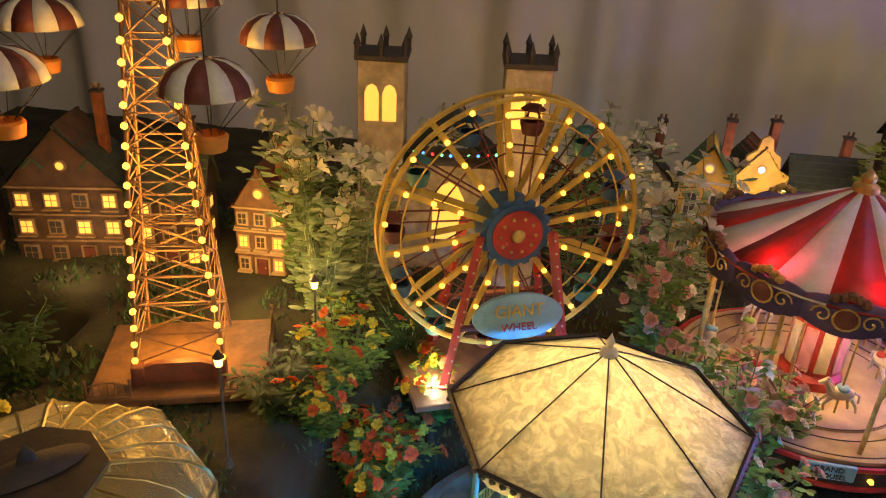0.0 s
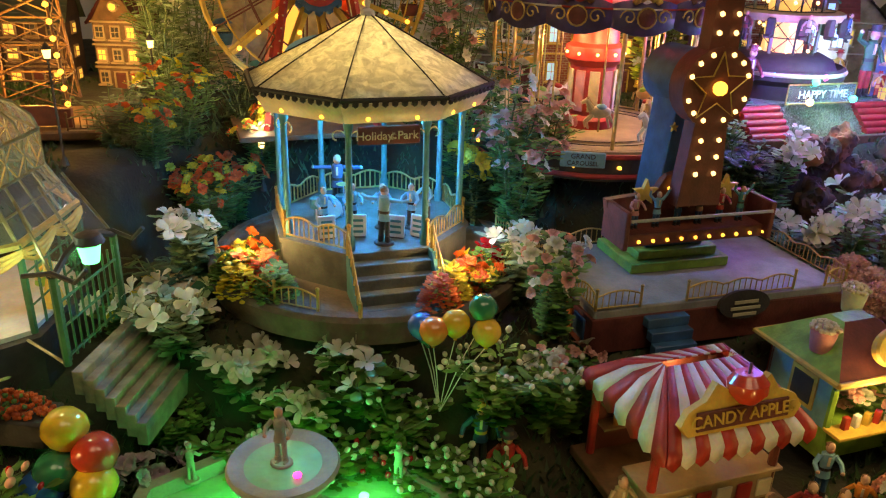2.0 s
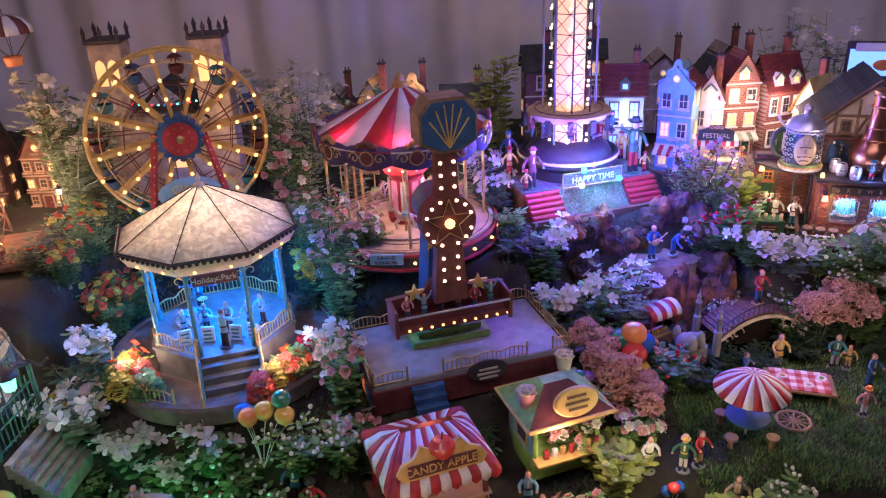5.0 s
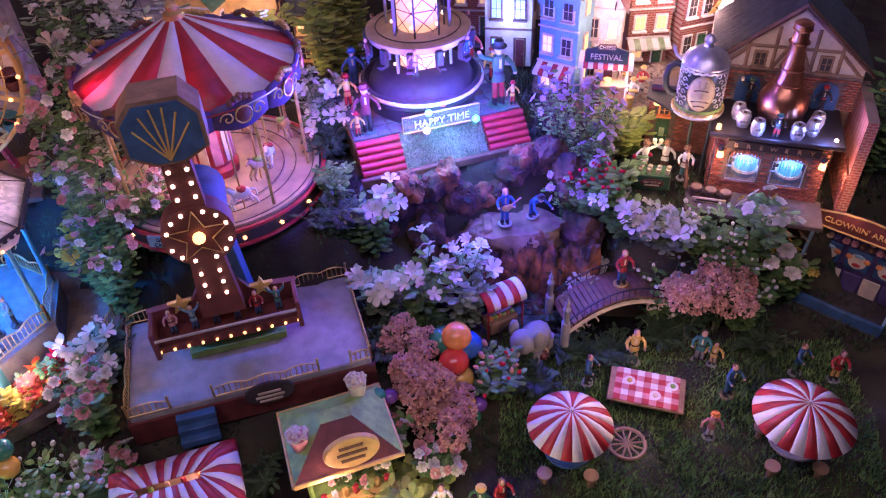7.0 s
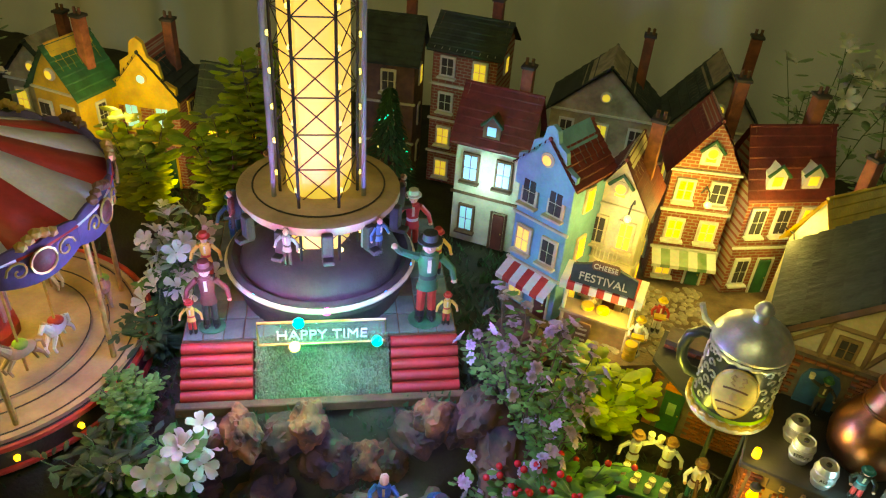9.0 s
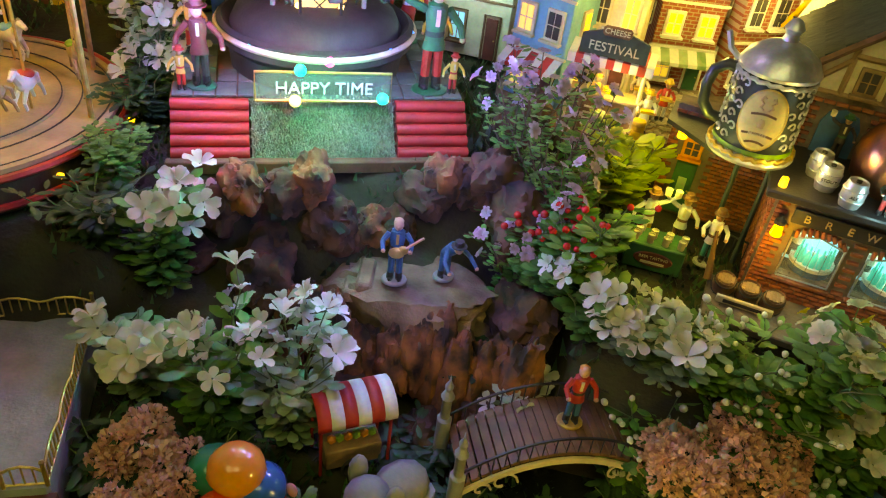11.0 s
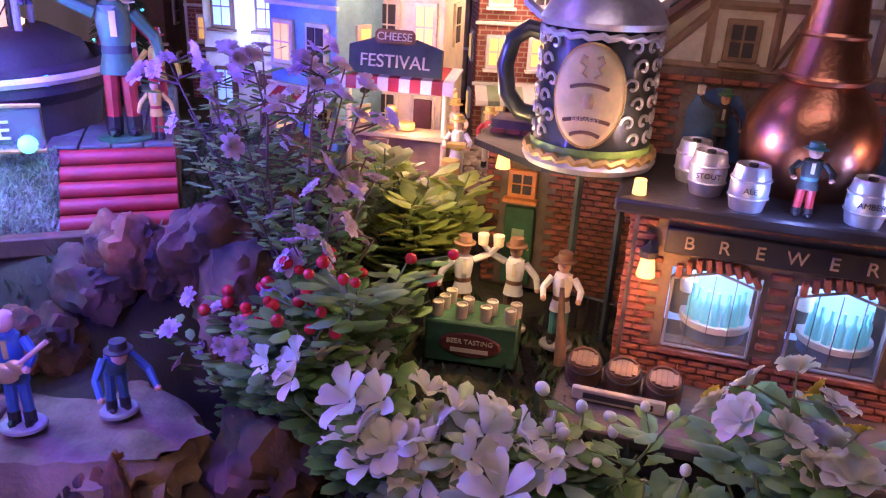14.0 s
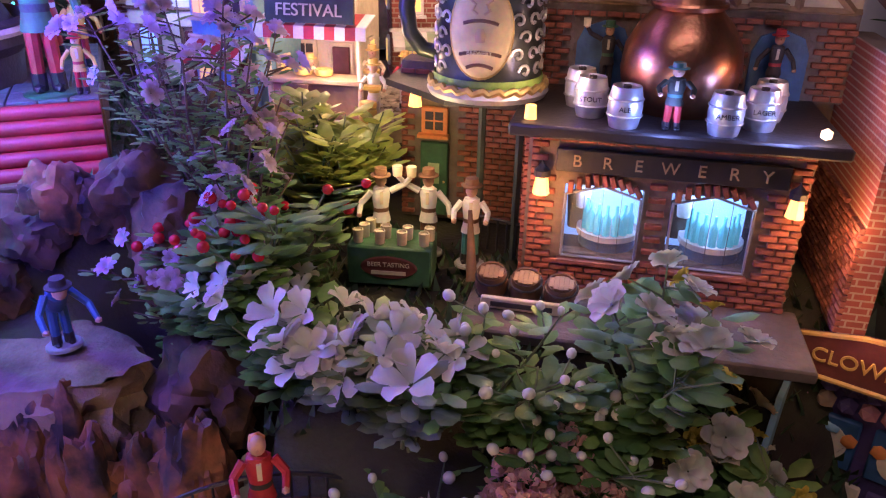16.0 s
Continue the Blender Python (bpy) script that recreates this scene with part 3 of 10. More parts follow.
# ---- bandstand ----
def fence_run(parent, a, b, height, material="gold", gap=0.008, name="rail"):
    """A low fence of one run: posts at its ends, an arched top rail and thin pickets."""
    a, b = Vector(a), Vector(b)
    d = b - a
    n = max(2, int(d.length / gap))
    bm = B()
    arches = max(1, round(d.length / 0.035))
    prev = None
    for i in range(n + 1):
        u = i / n
        h = height * (0.72 + 0.28 * abs(math.sin(u * arches * math.pi)))
        p = a + d * u
        if prev:
            rod(bm, prev, p + Vector((0, 0, h)), height * 0.05, seg=5)
        prev = p + Vector((0, 0, h))
        rod(bm, p + Vector((0, 0, height * 0.1)), p + Vector((0, 0, h)), height * 0.035, seg=4)
    rod(bm, a + Vector((0, 0, height * 0.12)), b + Vector((0, 0, height * 0.12)), height * 0.045, seg=5)
    part(name, bm, material, parent)
    for p in (a, b):
        bm = B()
        rod(bm, p, p + Vector((0, 0, height * 1.05)), height * 0.075, seg=6)
        ball(bm, p + Vector((0, 0, height * 1.12)), height * 0.11, sub=1)
        part("fence_post", bm, material, parent)


def build_bandstand():
    g = thing("bandstand", pose(-0.026, 0.068, 0), "eight-sided bandstand with a pearly roof and green posts", "bandstand")
    # round stone terrace with a kerb
    bm = B()
    lathe(bm, [(0, -0.056), (0.15, -0.056), (0.152, -0.036), (0.149, -0.032), (0.14, -0.031), (0.139, -0.036), (0.0, -0.037)], 56)
    part("terrace", bm, "stone_dark", g, "round stone terrace with a raised kerb")
    bm = B()
    lathe(bm, [(0, -0.037), (0.094, -0.037), (0.094, -0.004), (0.096, -0.004), (0.096, 0.0), (0, 0.0)], 8)
    part("stage_floor", bm, "stage", g, "dark boarded stage")
    # roof: eight curved panes between black ribs
    R, zr, za = 0.112, 0.131, 0.186
    prof = [(R, zr), (R * 0.72, zr + 0.017), (R * 0.42, zr + 0.034), (R * 0.2, zr + 0.047), (0.006, za)]
    for k in range(8):
        bm = B()
        a0, a1 = radians(45 * k), radians(45 * k + 45)
        cols = []
        for r, z in prof:
            cols.append([bm.verts.new((r * (math.cos(a0) * (1 - u) + math.cos(a1) * u), r * (math.sin(a0) * (1 - u) + math.sin(a1) * u), z)) for u in (0, 0.25, 0.5, 0.75, 1)])
        for p, q in zip(cols, cols[1:]):
            for i in range(4):
                bm.faces.new((p[i], p[i + 1], q[i + 1], q[i]))
        o = part("roof_panel", bm, "pearl", g, "pearly translucent roof panel")
        o.modifiers.new("sheet", "SOLIDIFY").thickness = 0.002
        bm = B()
        tube(bm, [(r * math.cos(a0), r * math.sin(a0), z + 0.0008) for r, z in prof], 0.0006, 5)
        part("roof_rib", bm, "black", g)
        # eaves band with scallops
        bm = B()
        p0, p1 = Vector((R * math.cos(a0), R * math.sin(a0), 0)), Vector((R * math.cos(a1), R * math.sin(a1), 0))
        n = 11
        for i in range(n):
            c = p0.lerp(p1, (i + 0.5) / n)
            ball(bm, (c.x * 1.005, c.y * 1.005, zr - 0.001), 0.003, sub=1)
        rod(bm, p0 + Vector((0, 0, zr + 0.002)), p1 + Vector((0, 0, zr + 0.002)), 0.0021, seg=5)
        part("scalloped_trim", bm, "black", g, "black scalloped roof edge")
        bm = B()
        q0, q1 = p0 * 0.99, p1 * 0.99
        s0, s1 = p0 * 0.9, p1 * 0.9
        lo = [bm.verts.new((v.x, v.y, z)) for v, z in ((q0, zr), (q1, zr), (s1, zr - 0.017), (s0, zr - 0.017))]
        bm.faces.new(lo)
        o = part("eaves_band", bm, "cream", g, "cream eaves lit from beneath")
        o.modifiers.new("sheet", "SOLIDIFY").thickness = 0.0015
        for u in (0.25, 0.75):
            c = q0.lerp(q1, u)
            part("eaves_bulb", ball(B(), (c.x * 0.945, c.y * 0.945, zr - 0.014), 0.0021, sub=1), "bulb_amber", g)
        # posts
        c, s = 0.086 * math.cos(a0), 0.086 * math.sin(a0)
        bm = B()
        lathe(bm, [(0.0045, 0), (0.0045, 0.01), (0.003, 0.014), (0.0026, 0.1), (0.0042, 0.108), (0.0042, 0.118)], 10, (c, s, 0))
        part("post", bm, "teal", g, "turned green post")
        # scroll bracket
        bm = B()
        for sgn in (1, -1):
            t = Vector((-math.sin(a0), math.cos(a0), 0)) * sgn
            pts = []
            for i in range(9):
                u = i / 8 * 4.4
                rr = 0.008 * (1 - i / 11)
                pts.append(Vector((c, s, 0.098)) + t * (0.009 - rr * math.cos(u)) + Vector((0, 0, rr * math.sin(u))))
            tube(bm, pts, 0.0007, 4)
        part("scroll_bracket", bm, "gold", g)
        # railings on all sides but the stairs
        if k not in (6,):
            p = Vector((0.09 * math.cos(a0), 0.09 * math.sin(a0), 0))
            q = Vector((0.09 * math.cos(a1), 0.09 * math.sin(a1), 0))
            fence_run(g, p, q, 0.021, "gold", 0.005, "stage_rail")
    # unseen disc under the roof, added so its warm light misses the blue stage
    part("stage_ceiling", lathe(B(), [(0, 0.1235), (0.1, 0.1235), (0.1, 0.1215), (0, 0.1215)], 8), "cream", g, "flat cream disc added to keep roof light off the stage")
    bm = B()
    lathe(bm, [(0.0, 0.187), (0.007, 0.186), (0.006, 0.19), (0.002, 0.192), (0.003, 0.197), (0.0, 0.204)], 12)
    part("finial", bm, "white", g)
    # stairs towards the front
    fa = -67.5
    st = pose(0, 0, 0, 0, 0, fa + 90)
    for i in range(5):
        bm = B()
        y = -0.094 - 0.0095 * i
        h = 0.048 - 0.0095 * i
        box(bm, (0, y, -0.055 + h / 2), (0.068, 0.0115, h), bevel=0.0008)
        o = part("stair", bm, "stage", g, "grey-green stone stair")
        o.matrix_basis = st
    for sx in (-1, 1):
        bm = B()
        plate(bm, [(-0.088, -0.055), (-0.088, 0.0), (-0.098, 0.0), (-0.145, -0.04), (-0.145, -0.055)], -0.002, 0.002)
        o = part("stair_cheek", bm, "teal", g)
        o.matrix_basis = st @ pose(sx * 0.036, 0, 0, 0, 0, 90) @ Matrix.Diagonal((-1, 1, 1, 1)) @ Matrix.Diagonal((-1, 1, 1, 1))
        bm = B()
        a, b = Vector((sx * 0.037, -0.09, 0.0)), Vector((sx * 0.037, -0.143, -0.04))
        rod(bm, a + Vector((0, 0, 0.021)), b + Vector((0, 0, 0.021)), 0.0012, seg=6)
        for i in range(9):
            p = a.lerp(b, i / 8)
            rod(bm, p, p + Vector((0, 0, 0.021)), 0.0018 if i in (0, 8) else 0.0007, seg=5)
        o = part("stair_rail", bm, "gold", g)
        o.matrix_basis = st
    # name board over the stairs
    bd = part("name_board", box(B(), (0, -0.0835, 0.1005), (0.052, 0.003, 0.0155), bevel=0.0008), "maroon", g, "dark board with pale lettering")
    bd.matrix_basis = st
    words("Holiday", 0.0098, "cream", bd, pose(-0.0125, -0.0852, 0.1, 90))
    words("in\nthe", 0.0036, "cream", bd, pose(0.0035, -0.0852, 0.1, 90))
    words("Park", 0.0098, "cream", bd, pose(0.0155, -0.0852, 0.1, 90))
    # outer ring fences round the flower beds
    for s0 in (-160, -32):
        last = None
        for i in range(5):
            a = radians(s0 + i * 16)
            p = Vector((0.143 * math.cos(a), 0.143 * math.sin(a), -0.032))
            if last is not None:
                fence_run(g, last, p, 0.018, "gold", 0.006, "terrace_rail")
            last = p
    return g


build_bandstand()


# ---- swinging ride ----
def build_ride():
    base = pose(0.277, 0.08, -0.035, 0, 0, 21.5)
    r = thing("swing_ride", base, "blue swinging fairground ride on a railed grey platform", "fairground ride")
    W2, D2 = 0.127, 0.07
    part("platform", box(B(), (0, 0, -0.02), (2 * W2, 2 * D2, 0.04), bevel=0.002), ("grey"), r, "worn grey platform floor")
    bm = B()
    box(bm, (0, -D2 - 0.001, -0.024), (2 * W2 + 0.006, 0.004, 0.032))
    box(bm, (-W2 - 0.001, 0, -0.024), (0.004, 2 * D2, 0.032))
    part("platform_skirt", bm, "maroon", r, "dark red skirt with orange panels")
    for i in range(5):
        part("skirt_panel", box(B(), (-W2 - 0.0042, -0.052 + 0.026 * i, -0.022), (0.002, 0.02, 0.02), bevel=0.0005), "orange" if i % 2 else "blue", r)
    fences = [((-W2, -D2), (-W2, D2)), ((-W2, D2), (-0.045, D2)), ((0.03, D2), (W2, D2)), ((W2, D2), (W2, -D2)), ((-W2, -D2), (-0.085, -D2)), ((-0.04, -D2), (0.07, -D2)), ((0.105, -D2), (W2, -D2))]
    for a, b in fences:
        fence_run(r, (*a, 0), (*b, 0), 0.017, "gold", 0.0055, "platform_rail")
    # entrance steps and sign
    for i in range(3):
        part("entrance_step", box(B(), (-0.0625, -D2 - 0.008 - 0.008 * i, -0.012 - 0.009 * i), (0.04, 0.009, 0.009), bevel=0.0006), "blue", r)
    bm = B()
    lathe(bm, [(0, 0), (0.026, 0), (0.026, 0.004), (0, 0.004)], 28, squash=0.5)
    o = part("ride_sign", bm, "dark", r, "dark oval sign board")
    o.matrix_basis = pose(0.015, -D2 - 0.004, -0.006, 80)
    for i in range(3):
        b = part("sign_bar", box(B(), (0.015, -D2 - 0.0095, -0.014 + 0.006 * i), (0.03 - 0.006 * abs(i - 1), 0.001, 0.0028)), "cream", r)
    # pillar on a stepped green foot
    px, py = -0.008, 0.026
    bm = B()
    box(bm, (px, py, 0.005), (0.105, 0.07, 0.01), bevel=0.001)
    box(bm, (px, py, 0.0145), (0.085, 0.055, 0.009), bevel=0.001)
    part("pillar_foot", bm, "lime", r, "stepped green foot")
    bm = B()
    lo, hi = (0.031, 0.02), (0.02, 0.016)
    prof = [(-lo[0], 0.019), (lo[0], 0.019), (hi[0], 0.15), (hi[0], 0.19), (-hi[0], 0.19), (-hi[0], 0.15)]
    plate(bm, prof, -0.02, 0.02)
    bmesh.ops.bevel(bm, geom=bm.edges[:], offset=0.001, segments=1, affect="EDGES")
    o = part("pillar", bm, "blue", r, "tapered blue pillar with painted stars")
    o.matrix_basis = pose(px, py, 0)
    bm = B()
    rod(bm, (px, py - 0.03, 0.175), (px, py + 0.032, 0.175), 0.027, seg=28)
    rod(bm, (px, py - 0.033, 0.175), (px, py - 0.03, 0.175), 0.024, seg=28)
    part("motor_drum", bm, "blue", r, "dark blue motor drum")
    for sx, sz, sr in ((0.002, 0.105, 0.013), (-0.02, 0.135, 0.0045), (0.012, 0.14, 0.004), (-0.021, 0.045, 0.005), (0.021, 0.05, 0.005)):
        o = part("star", plate(B(), star(sr), -0.0022, 0), "yellow", r, "raised yellow star")
        o.matrix_basis = pose(px + sx, py - 0.02, sz)
    bm = B()
    pts = []
    for i in range(9):
        u = i / 8
        pts.append((px + 0.002 - 0.012 * math.sin(u * 2.6) + 0.016 * u * u, 0.1 - 0.078 * u, 0.003 + 0.008 * u))
    for k, c in enumerate((0, 1, 2)):
        for (x0, z0, w0), (x1, z1, w1) in zip(pts, pts[1:]):
            a = (-0.5 + k / 3, -0.5 + (k + 1) / 3)
            vs = [(x0 + 2 * w0 * a[0], z0), (x0 + 2 * w0 * a[1], z0), (x1 + 2 * w1 * a[1], z1), (x1 + 2 * w1 * a[0], z1)]
            f = bm.faces.new([bm.verts.new((x, py - 0.0212, z)) for x, z in vs])
            f.material_index = c
    part("comet_tail", bm, ("red", "orange", "maroon"), r, "painted red and orange comet tail", smooth=False)
    # swinging arm with lights, counterweight and gondola
    hub = pose(px - 0.003, py - 0.042, 0.175) @ pose(0, 0, 0, 0, 0, 0)
    arm = thing("arm", hub, "", "")
    for key in ("label", "category"):
        if key in arm:
            del arm[key]
    arm.parent = r
    arm.matrix_basis = hub
    bm = B()
    plate(bm, [(-0.014, 0.03), (0.014, 0.03), (0.012, 0.095), (-0.012, 0.095)], -0.008, 0.008)
    plate(bm, [(-0.016, -0.03), (0.016, -0.03), (0.022, -0.105), (-0.022, -0.105)], -0.008, 0.008)
    rod(bm, (0, -0.009, 0), (0, 0.012, 0), 0.034, seg=32)
    part("arm_body", bm, "maroon", arm, "dark brown arm with a round middle")
    bm = B()
    tube(bm, [(x * 1.0, -0.0105, z) for x, z in star(0.03) + star(0.03)[:1]], 0.0008, 4)
    part("star_outline", bm, "gold", arm)
    bm = B()
    ball(bm, (0, -0.012, 0), 0.0062)
    part("hub_bulb", bm, "bulb_amber", arm, "large glowing hub bulb")
    bulb = part("arm_bulb", ball(B(), (0, 0, 0), 0.0024, sub=1), "bulb_warm", arm)
    spots = [(0.029 * math.cos(radians(a)), 0.029 * math.sin(radians(a))) for a in (20, 45, 70, 110, 135, 160, 200, 225, 250, 290, 315, 340)]
    spots += [(sx, z) for z in (0.045, 0.06, 0.075) for sx in (-0.008, 0.008)] + [(sx, z) for z in (-0.045, -0.06, -0.075) for sx in (-0.009, 0.009)]
    bulb.matrix_basis = pose(spots[0][0], -0.01, spots[0][1])
    for x, z in spots[1:]:
        again(bulb, pose(x, -0.01, z))
    # shell-shaped counterweight
    out = [(0.012, 0.09), (0.034, 0.102), (0.034, 0.135), (0.02, 0.152), (-0.02, 0.152), (-0.034, 0.135), (-0.034, 0.102), (-0.012, 0.09)]
    part("counterweight", plate(B(), out, -0.022, 0.014), "wood", arm, "wooden-edged shell counterweight")
    fan = plate(B(), [(x * 0.9, 0.121 + (z - 0.121) * 0.88) for x, z in out], -0.0245, -0.0222)
    part("shell_panel", fan, "blue", arm)
    bm = B()
    for i in range(6):
        a = radians(40 + 20 * i)
        rod(bm, (0, -0.025, 0.096), (0.048 * math.cos(a) * 0.62, -0.025, 0.096 + 0.05 * math.sin(a)), 0.0009, seg=4)
    part("shell_rib", bm, "yellow", arm)
    # gondola bench with riders
    gd = thing("gondola", pose(0, 0, 0), "", "")
    for key in ("label", "category"):
        if key in gd:
            del gd[key]
    gd.parent = arm
    gd.matrix_basis = pose(0, 0, -0.105)
    bm = B()
    gw = 0.072
    box(bm, (0, 0.006, -0.028), (2 * gw, 0.034, 0.012), bevel=0.001)
    plate(bm, [(-gw, -0.03), (gw, -0.03), (gw + 0.006, 0.002), (0.03, 0.006), (0.02, 0.022), (0, 0.028), (-0.02, 0.022), (-0.03, 0.006), (-gw - 0.006, 0.002)], 0.016, 0.024)
    for sx in (-1, 1):
        box(bm, (sx * (gw + 0.002), 0.002, -0.016), (0.005, 0.042, 0.036), bevel=0.001)
    part("bench", bm, "maroon", gd, "dark red bench with a high back")
    bm = B()
    rod(bm, (-gw, -0.02, -0.006), (gw, -0.02, -0.006), 0.0016)
    part("lap_bar", bm, "silver", gd, "silver lap bar")
    o = part("gondola_bulb", ball(B(), (0, 0, 0), 0.0019, sub=1), "bulb_amber", gd)
    o.matrix_basis = pose(-gw, -0.0125, -0.029)
    for i in range(1, 11):
        again(o, pose(-gw + 0.0144 * i, -0.0125, -0.029))
    for i in range(9):
        a = radians(20 + 17.5 * i)
        again(o, pose(0.018 * math.cos(a), 0.014, 0.004 + 0.018 * math.sin(a)))
    for sx in (-0.042, 0.042):
        s = part("gondola_star", plate(B(), star(0.013), 0.011, 0.0155), "yellow", gd, "yellow star")
        s.matrix_basis = pose(sx, 0, 0.008)
    return r, base @ hub @ gd.matrix_basis


ride, GONDOLA = build_ride()


# ---- carousel ----
def build_carousel():
    c = thing("carousel", pose(0.195, 0.292, 0.02), "carousel with a red and white striped canopy", "carousel")
    bm = B()
    lathe(bm, [(0, 0), (0.132, 0), (0.134, 0.006), (0.134, 0.024), (0.131, 0.027), (0.131, 0.0265), (0, 0.0265)], 64)
    part("base_drum", bm, "dark", c, "dark base drum")
    for z in (0.006, 0.027):
        bm = B()
        tube(bm, ring_points(0.1345, 64, z) + ring_points(0.1345, 1, z), 0.0028, 6)
        part("red_rim", bm, "red", c, "glossy red rim")
    bm = B()
    lathe(bm, [(0.0, 0.0275), (0.129, 0.0275), (0.129, 0.031), (0.124, 0.031), (0.124, 0.0282), (0.086, 0.0282), (0.086, 0.03), (0.0, 0.03)], 64)
    part("boarded_floor", bm, "tan", c, "pale boarded floor")
    bm = B()
    for r in (0.122, 0.1, 0.085):
        tube(bm, ring_points(r, 56, 0.0302) + ring_points(r, 1, 0.0302), 0.0006, 4)
    part("floor_line", bm, "dark", c)
    o = part("rim_bulb", ball(B(), (0, 0, 0), 0.0028, sub=1, squash=(1.6, 1, 0.8)), "bulb_amber", c)
    o.matrix_basis = pose(0.135, 0, 0.016)
    for i in range(1, 18):
        again(o, pose(0, 0, 0, 0, 0, 20 * i) @ pose(0.135, 0, 0.016))
    # canopy gores
    R, zr, za = 0.128, 0.172, 0.232
    for k in range(16):
        bm = B()
        a0, a1 = radians(22.5 * k), radians(22.5 * k + 22.5)
        cols = []
        for u in (0, 0.3, 0.65, 1):
            r, z = R * (1 - u) + 0.009 * u, zr + (za - zr) * (u ** 1.08)
            cols.append([bm.verts.new((r * math.cos(a), r * math.sin(a), z)) for a in (a0, (a0 + a1) / 2, a1)])
        for p, q in zip(cols, cols[1:]):
            for i in range(2):
                bm.faces.new((p[i], p[i + 1], q[i + 1], q[i]))
        o = part("canopy_gore", bm, "red" if k % 2 else "white", c, "red canvas gore" if k % 2 else "white canvas gore")
        o.modifiers.new("cloth", "SOLIDIFY").thickness = 0.0015
    bm = B()
    lathe(bm, [(0.0, 0.232), (0.012, 0.23), (0.011, 0.236), (0.006, 0.239), (0.007, 0.244), (0.0, 0.252)], 14)
    part("finial", bm, "gold", c)
    # carved rounding board in scallops
    for k in range(12):
        bm = B()
        a0 = 30 * k
        n = 8
        top, bot = [], []
        for i in range(n + 1):
            a = radians(a0 + 30 * i / n)
            drop = 0.018 + 0.008 * abs(math.sin(math.pi * i / n))
            rr = 0.127
            top.append(bm.verts.new((rr * math.cos(a), rr * math.sin(a), zr + 0.004 + 0.004 * abs(math.sin(2 * math.pi * i / n)))))
            bot.append(bm.verts.new((rr * math.cos(a) * 0.985, rr * math.sin(a) * 0.985, zr - drop)))
        for i in range(n):
            bm.faces.new((bot[i], bot[i + 1], top[i + 1], top[i]))
        o = part("rounding_board", bm, "purple", c, "dark blue carved rounding board with gilt scrolls")
        o.modifiers.new("board", "SOLIDIFY").thickness = 0.003
        a = radians(a0 + 15)
        bm = B()
        lathe(bm, [(0, 0.003), (0.007, 0.002), (0.0095, 0.0), (0.0095, -0.002)], 16)
        med = part("medallion", bm, "maroon", c, "round red medallion in a gilt ring")
        med.matrix_basis = pose(0.1285 * math.cos(a), 0.1285 * math.sin(a), zr - 0.008) @ pose(0, 0, 0, 90, 0, a0 + 105)
        bm = B()
        for sgn in (1, -1):
            pts = []
            for i in range(14):
                u = i / 13 * 7.5
                rr = 0.0085 * (1 - i / 15)
                t = a + sgn * (0.14 + rr * math.cos(u) / 0.13)
                pts.append((0.1292 * math.cos(t), 0.1292 * math.sin(t), zr - 0.008 + rr * math.sin(u)))
            tube(bm, pts, 0.0009, 4)
        tube(bm, [(0.1295 * math.cos(a + 0.075 * math.cos(radians(q))), 0.1295 * math.sin(a + 0.075 * math.cos(radians(q))), zr - 0.008 + 0.0096 * math.sin(radians(q))) for q in range(0, 361, 30)], 0.001, 4)
        part("gilt_scroll", bm, "gold", c)
        # crest of leaves on top of the board
        bm = B()
        for i in range(5):
            t = a + (i - 2) * 0.045
            ball(bm, (0.127 * math.cos(t), 0.127 * math.sin(t), zr + 0.008 + 0.004 * (2 - abs(i - 2)) * 0.6), 0.0046, sub=1)
        part("carved_crest", bm, "gold" if k % 2 else "brown", c)
    # poles
    for k in range(8):
        a = radians(45 * k + 8)
        bm = B()
        rod(bm, (0.116 * math.cos(a), 0.116 * math.sin(a), 0.03), (0.116 * math.cos(a), 0.116 * math.sin(a), zr - 0.005), 0.0022, seg=8)
        part("canopy_pole", bm, "gold", c, "twisted gilt pole")
    # mirrored centre column
    bm = B()
    lathe(bm, [(0, 0.03), (0.03, 0.03), (0.031, 0.04), (0.026, 0.045), (0.026, 0.1), (0.034, 0.108), (0.034, 0.122), (0.026, 0.126), (0.026, 0.16), (0, 0.16)], 10)
    part("centre_column", bm, "red", c, "red centre column")
    for k in range(10):
        a = 36 * k + 18
        o = part("centre_panel", box(B(), (0, 0, 0), (0.002, 0.0115, 0.046), bevel=0.0005), "cream" if k % 2 else "pink", c)
        o.matrix_basis = pose(0, 0, 0.073, 0, 0, a) @ pose(0.0262, 0, 0)
        o = part("centre_bulb", ball(B(), (0, 0, 0), 0.002, sub=1), "bulb_warm", c)
        o.matrix_basis = pose(0, 0, 0.115, 0, 0, a) @ pose(0.034, 0, 0)
    # sign at the front
    s = part("sign_board", box(B(), (0, 0, 0), (0.046, 0.004, 0.016), bevel=0.001), "sky", c, "pale blue board lettered in dark paint")
    s.matrix_basis = pose(-0.015, -0.137, 0.024)
    words("GRAND", 0.0072, "dark", s, pose(0, -0.0024, 0.0036, 90))
    words("CAROUSEL", 0.0065, "dark", s, pose(0, -0.0024, -0.0035, 90))
    return c


build_carousel()


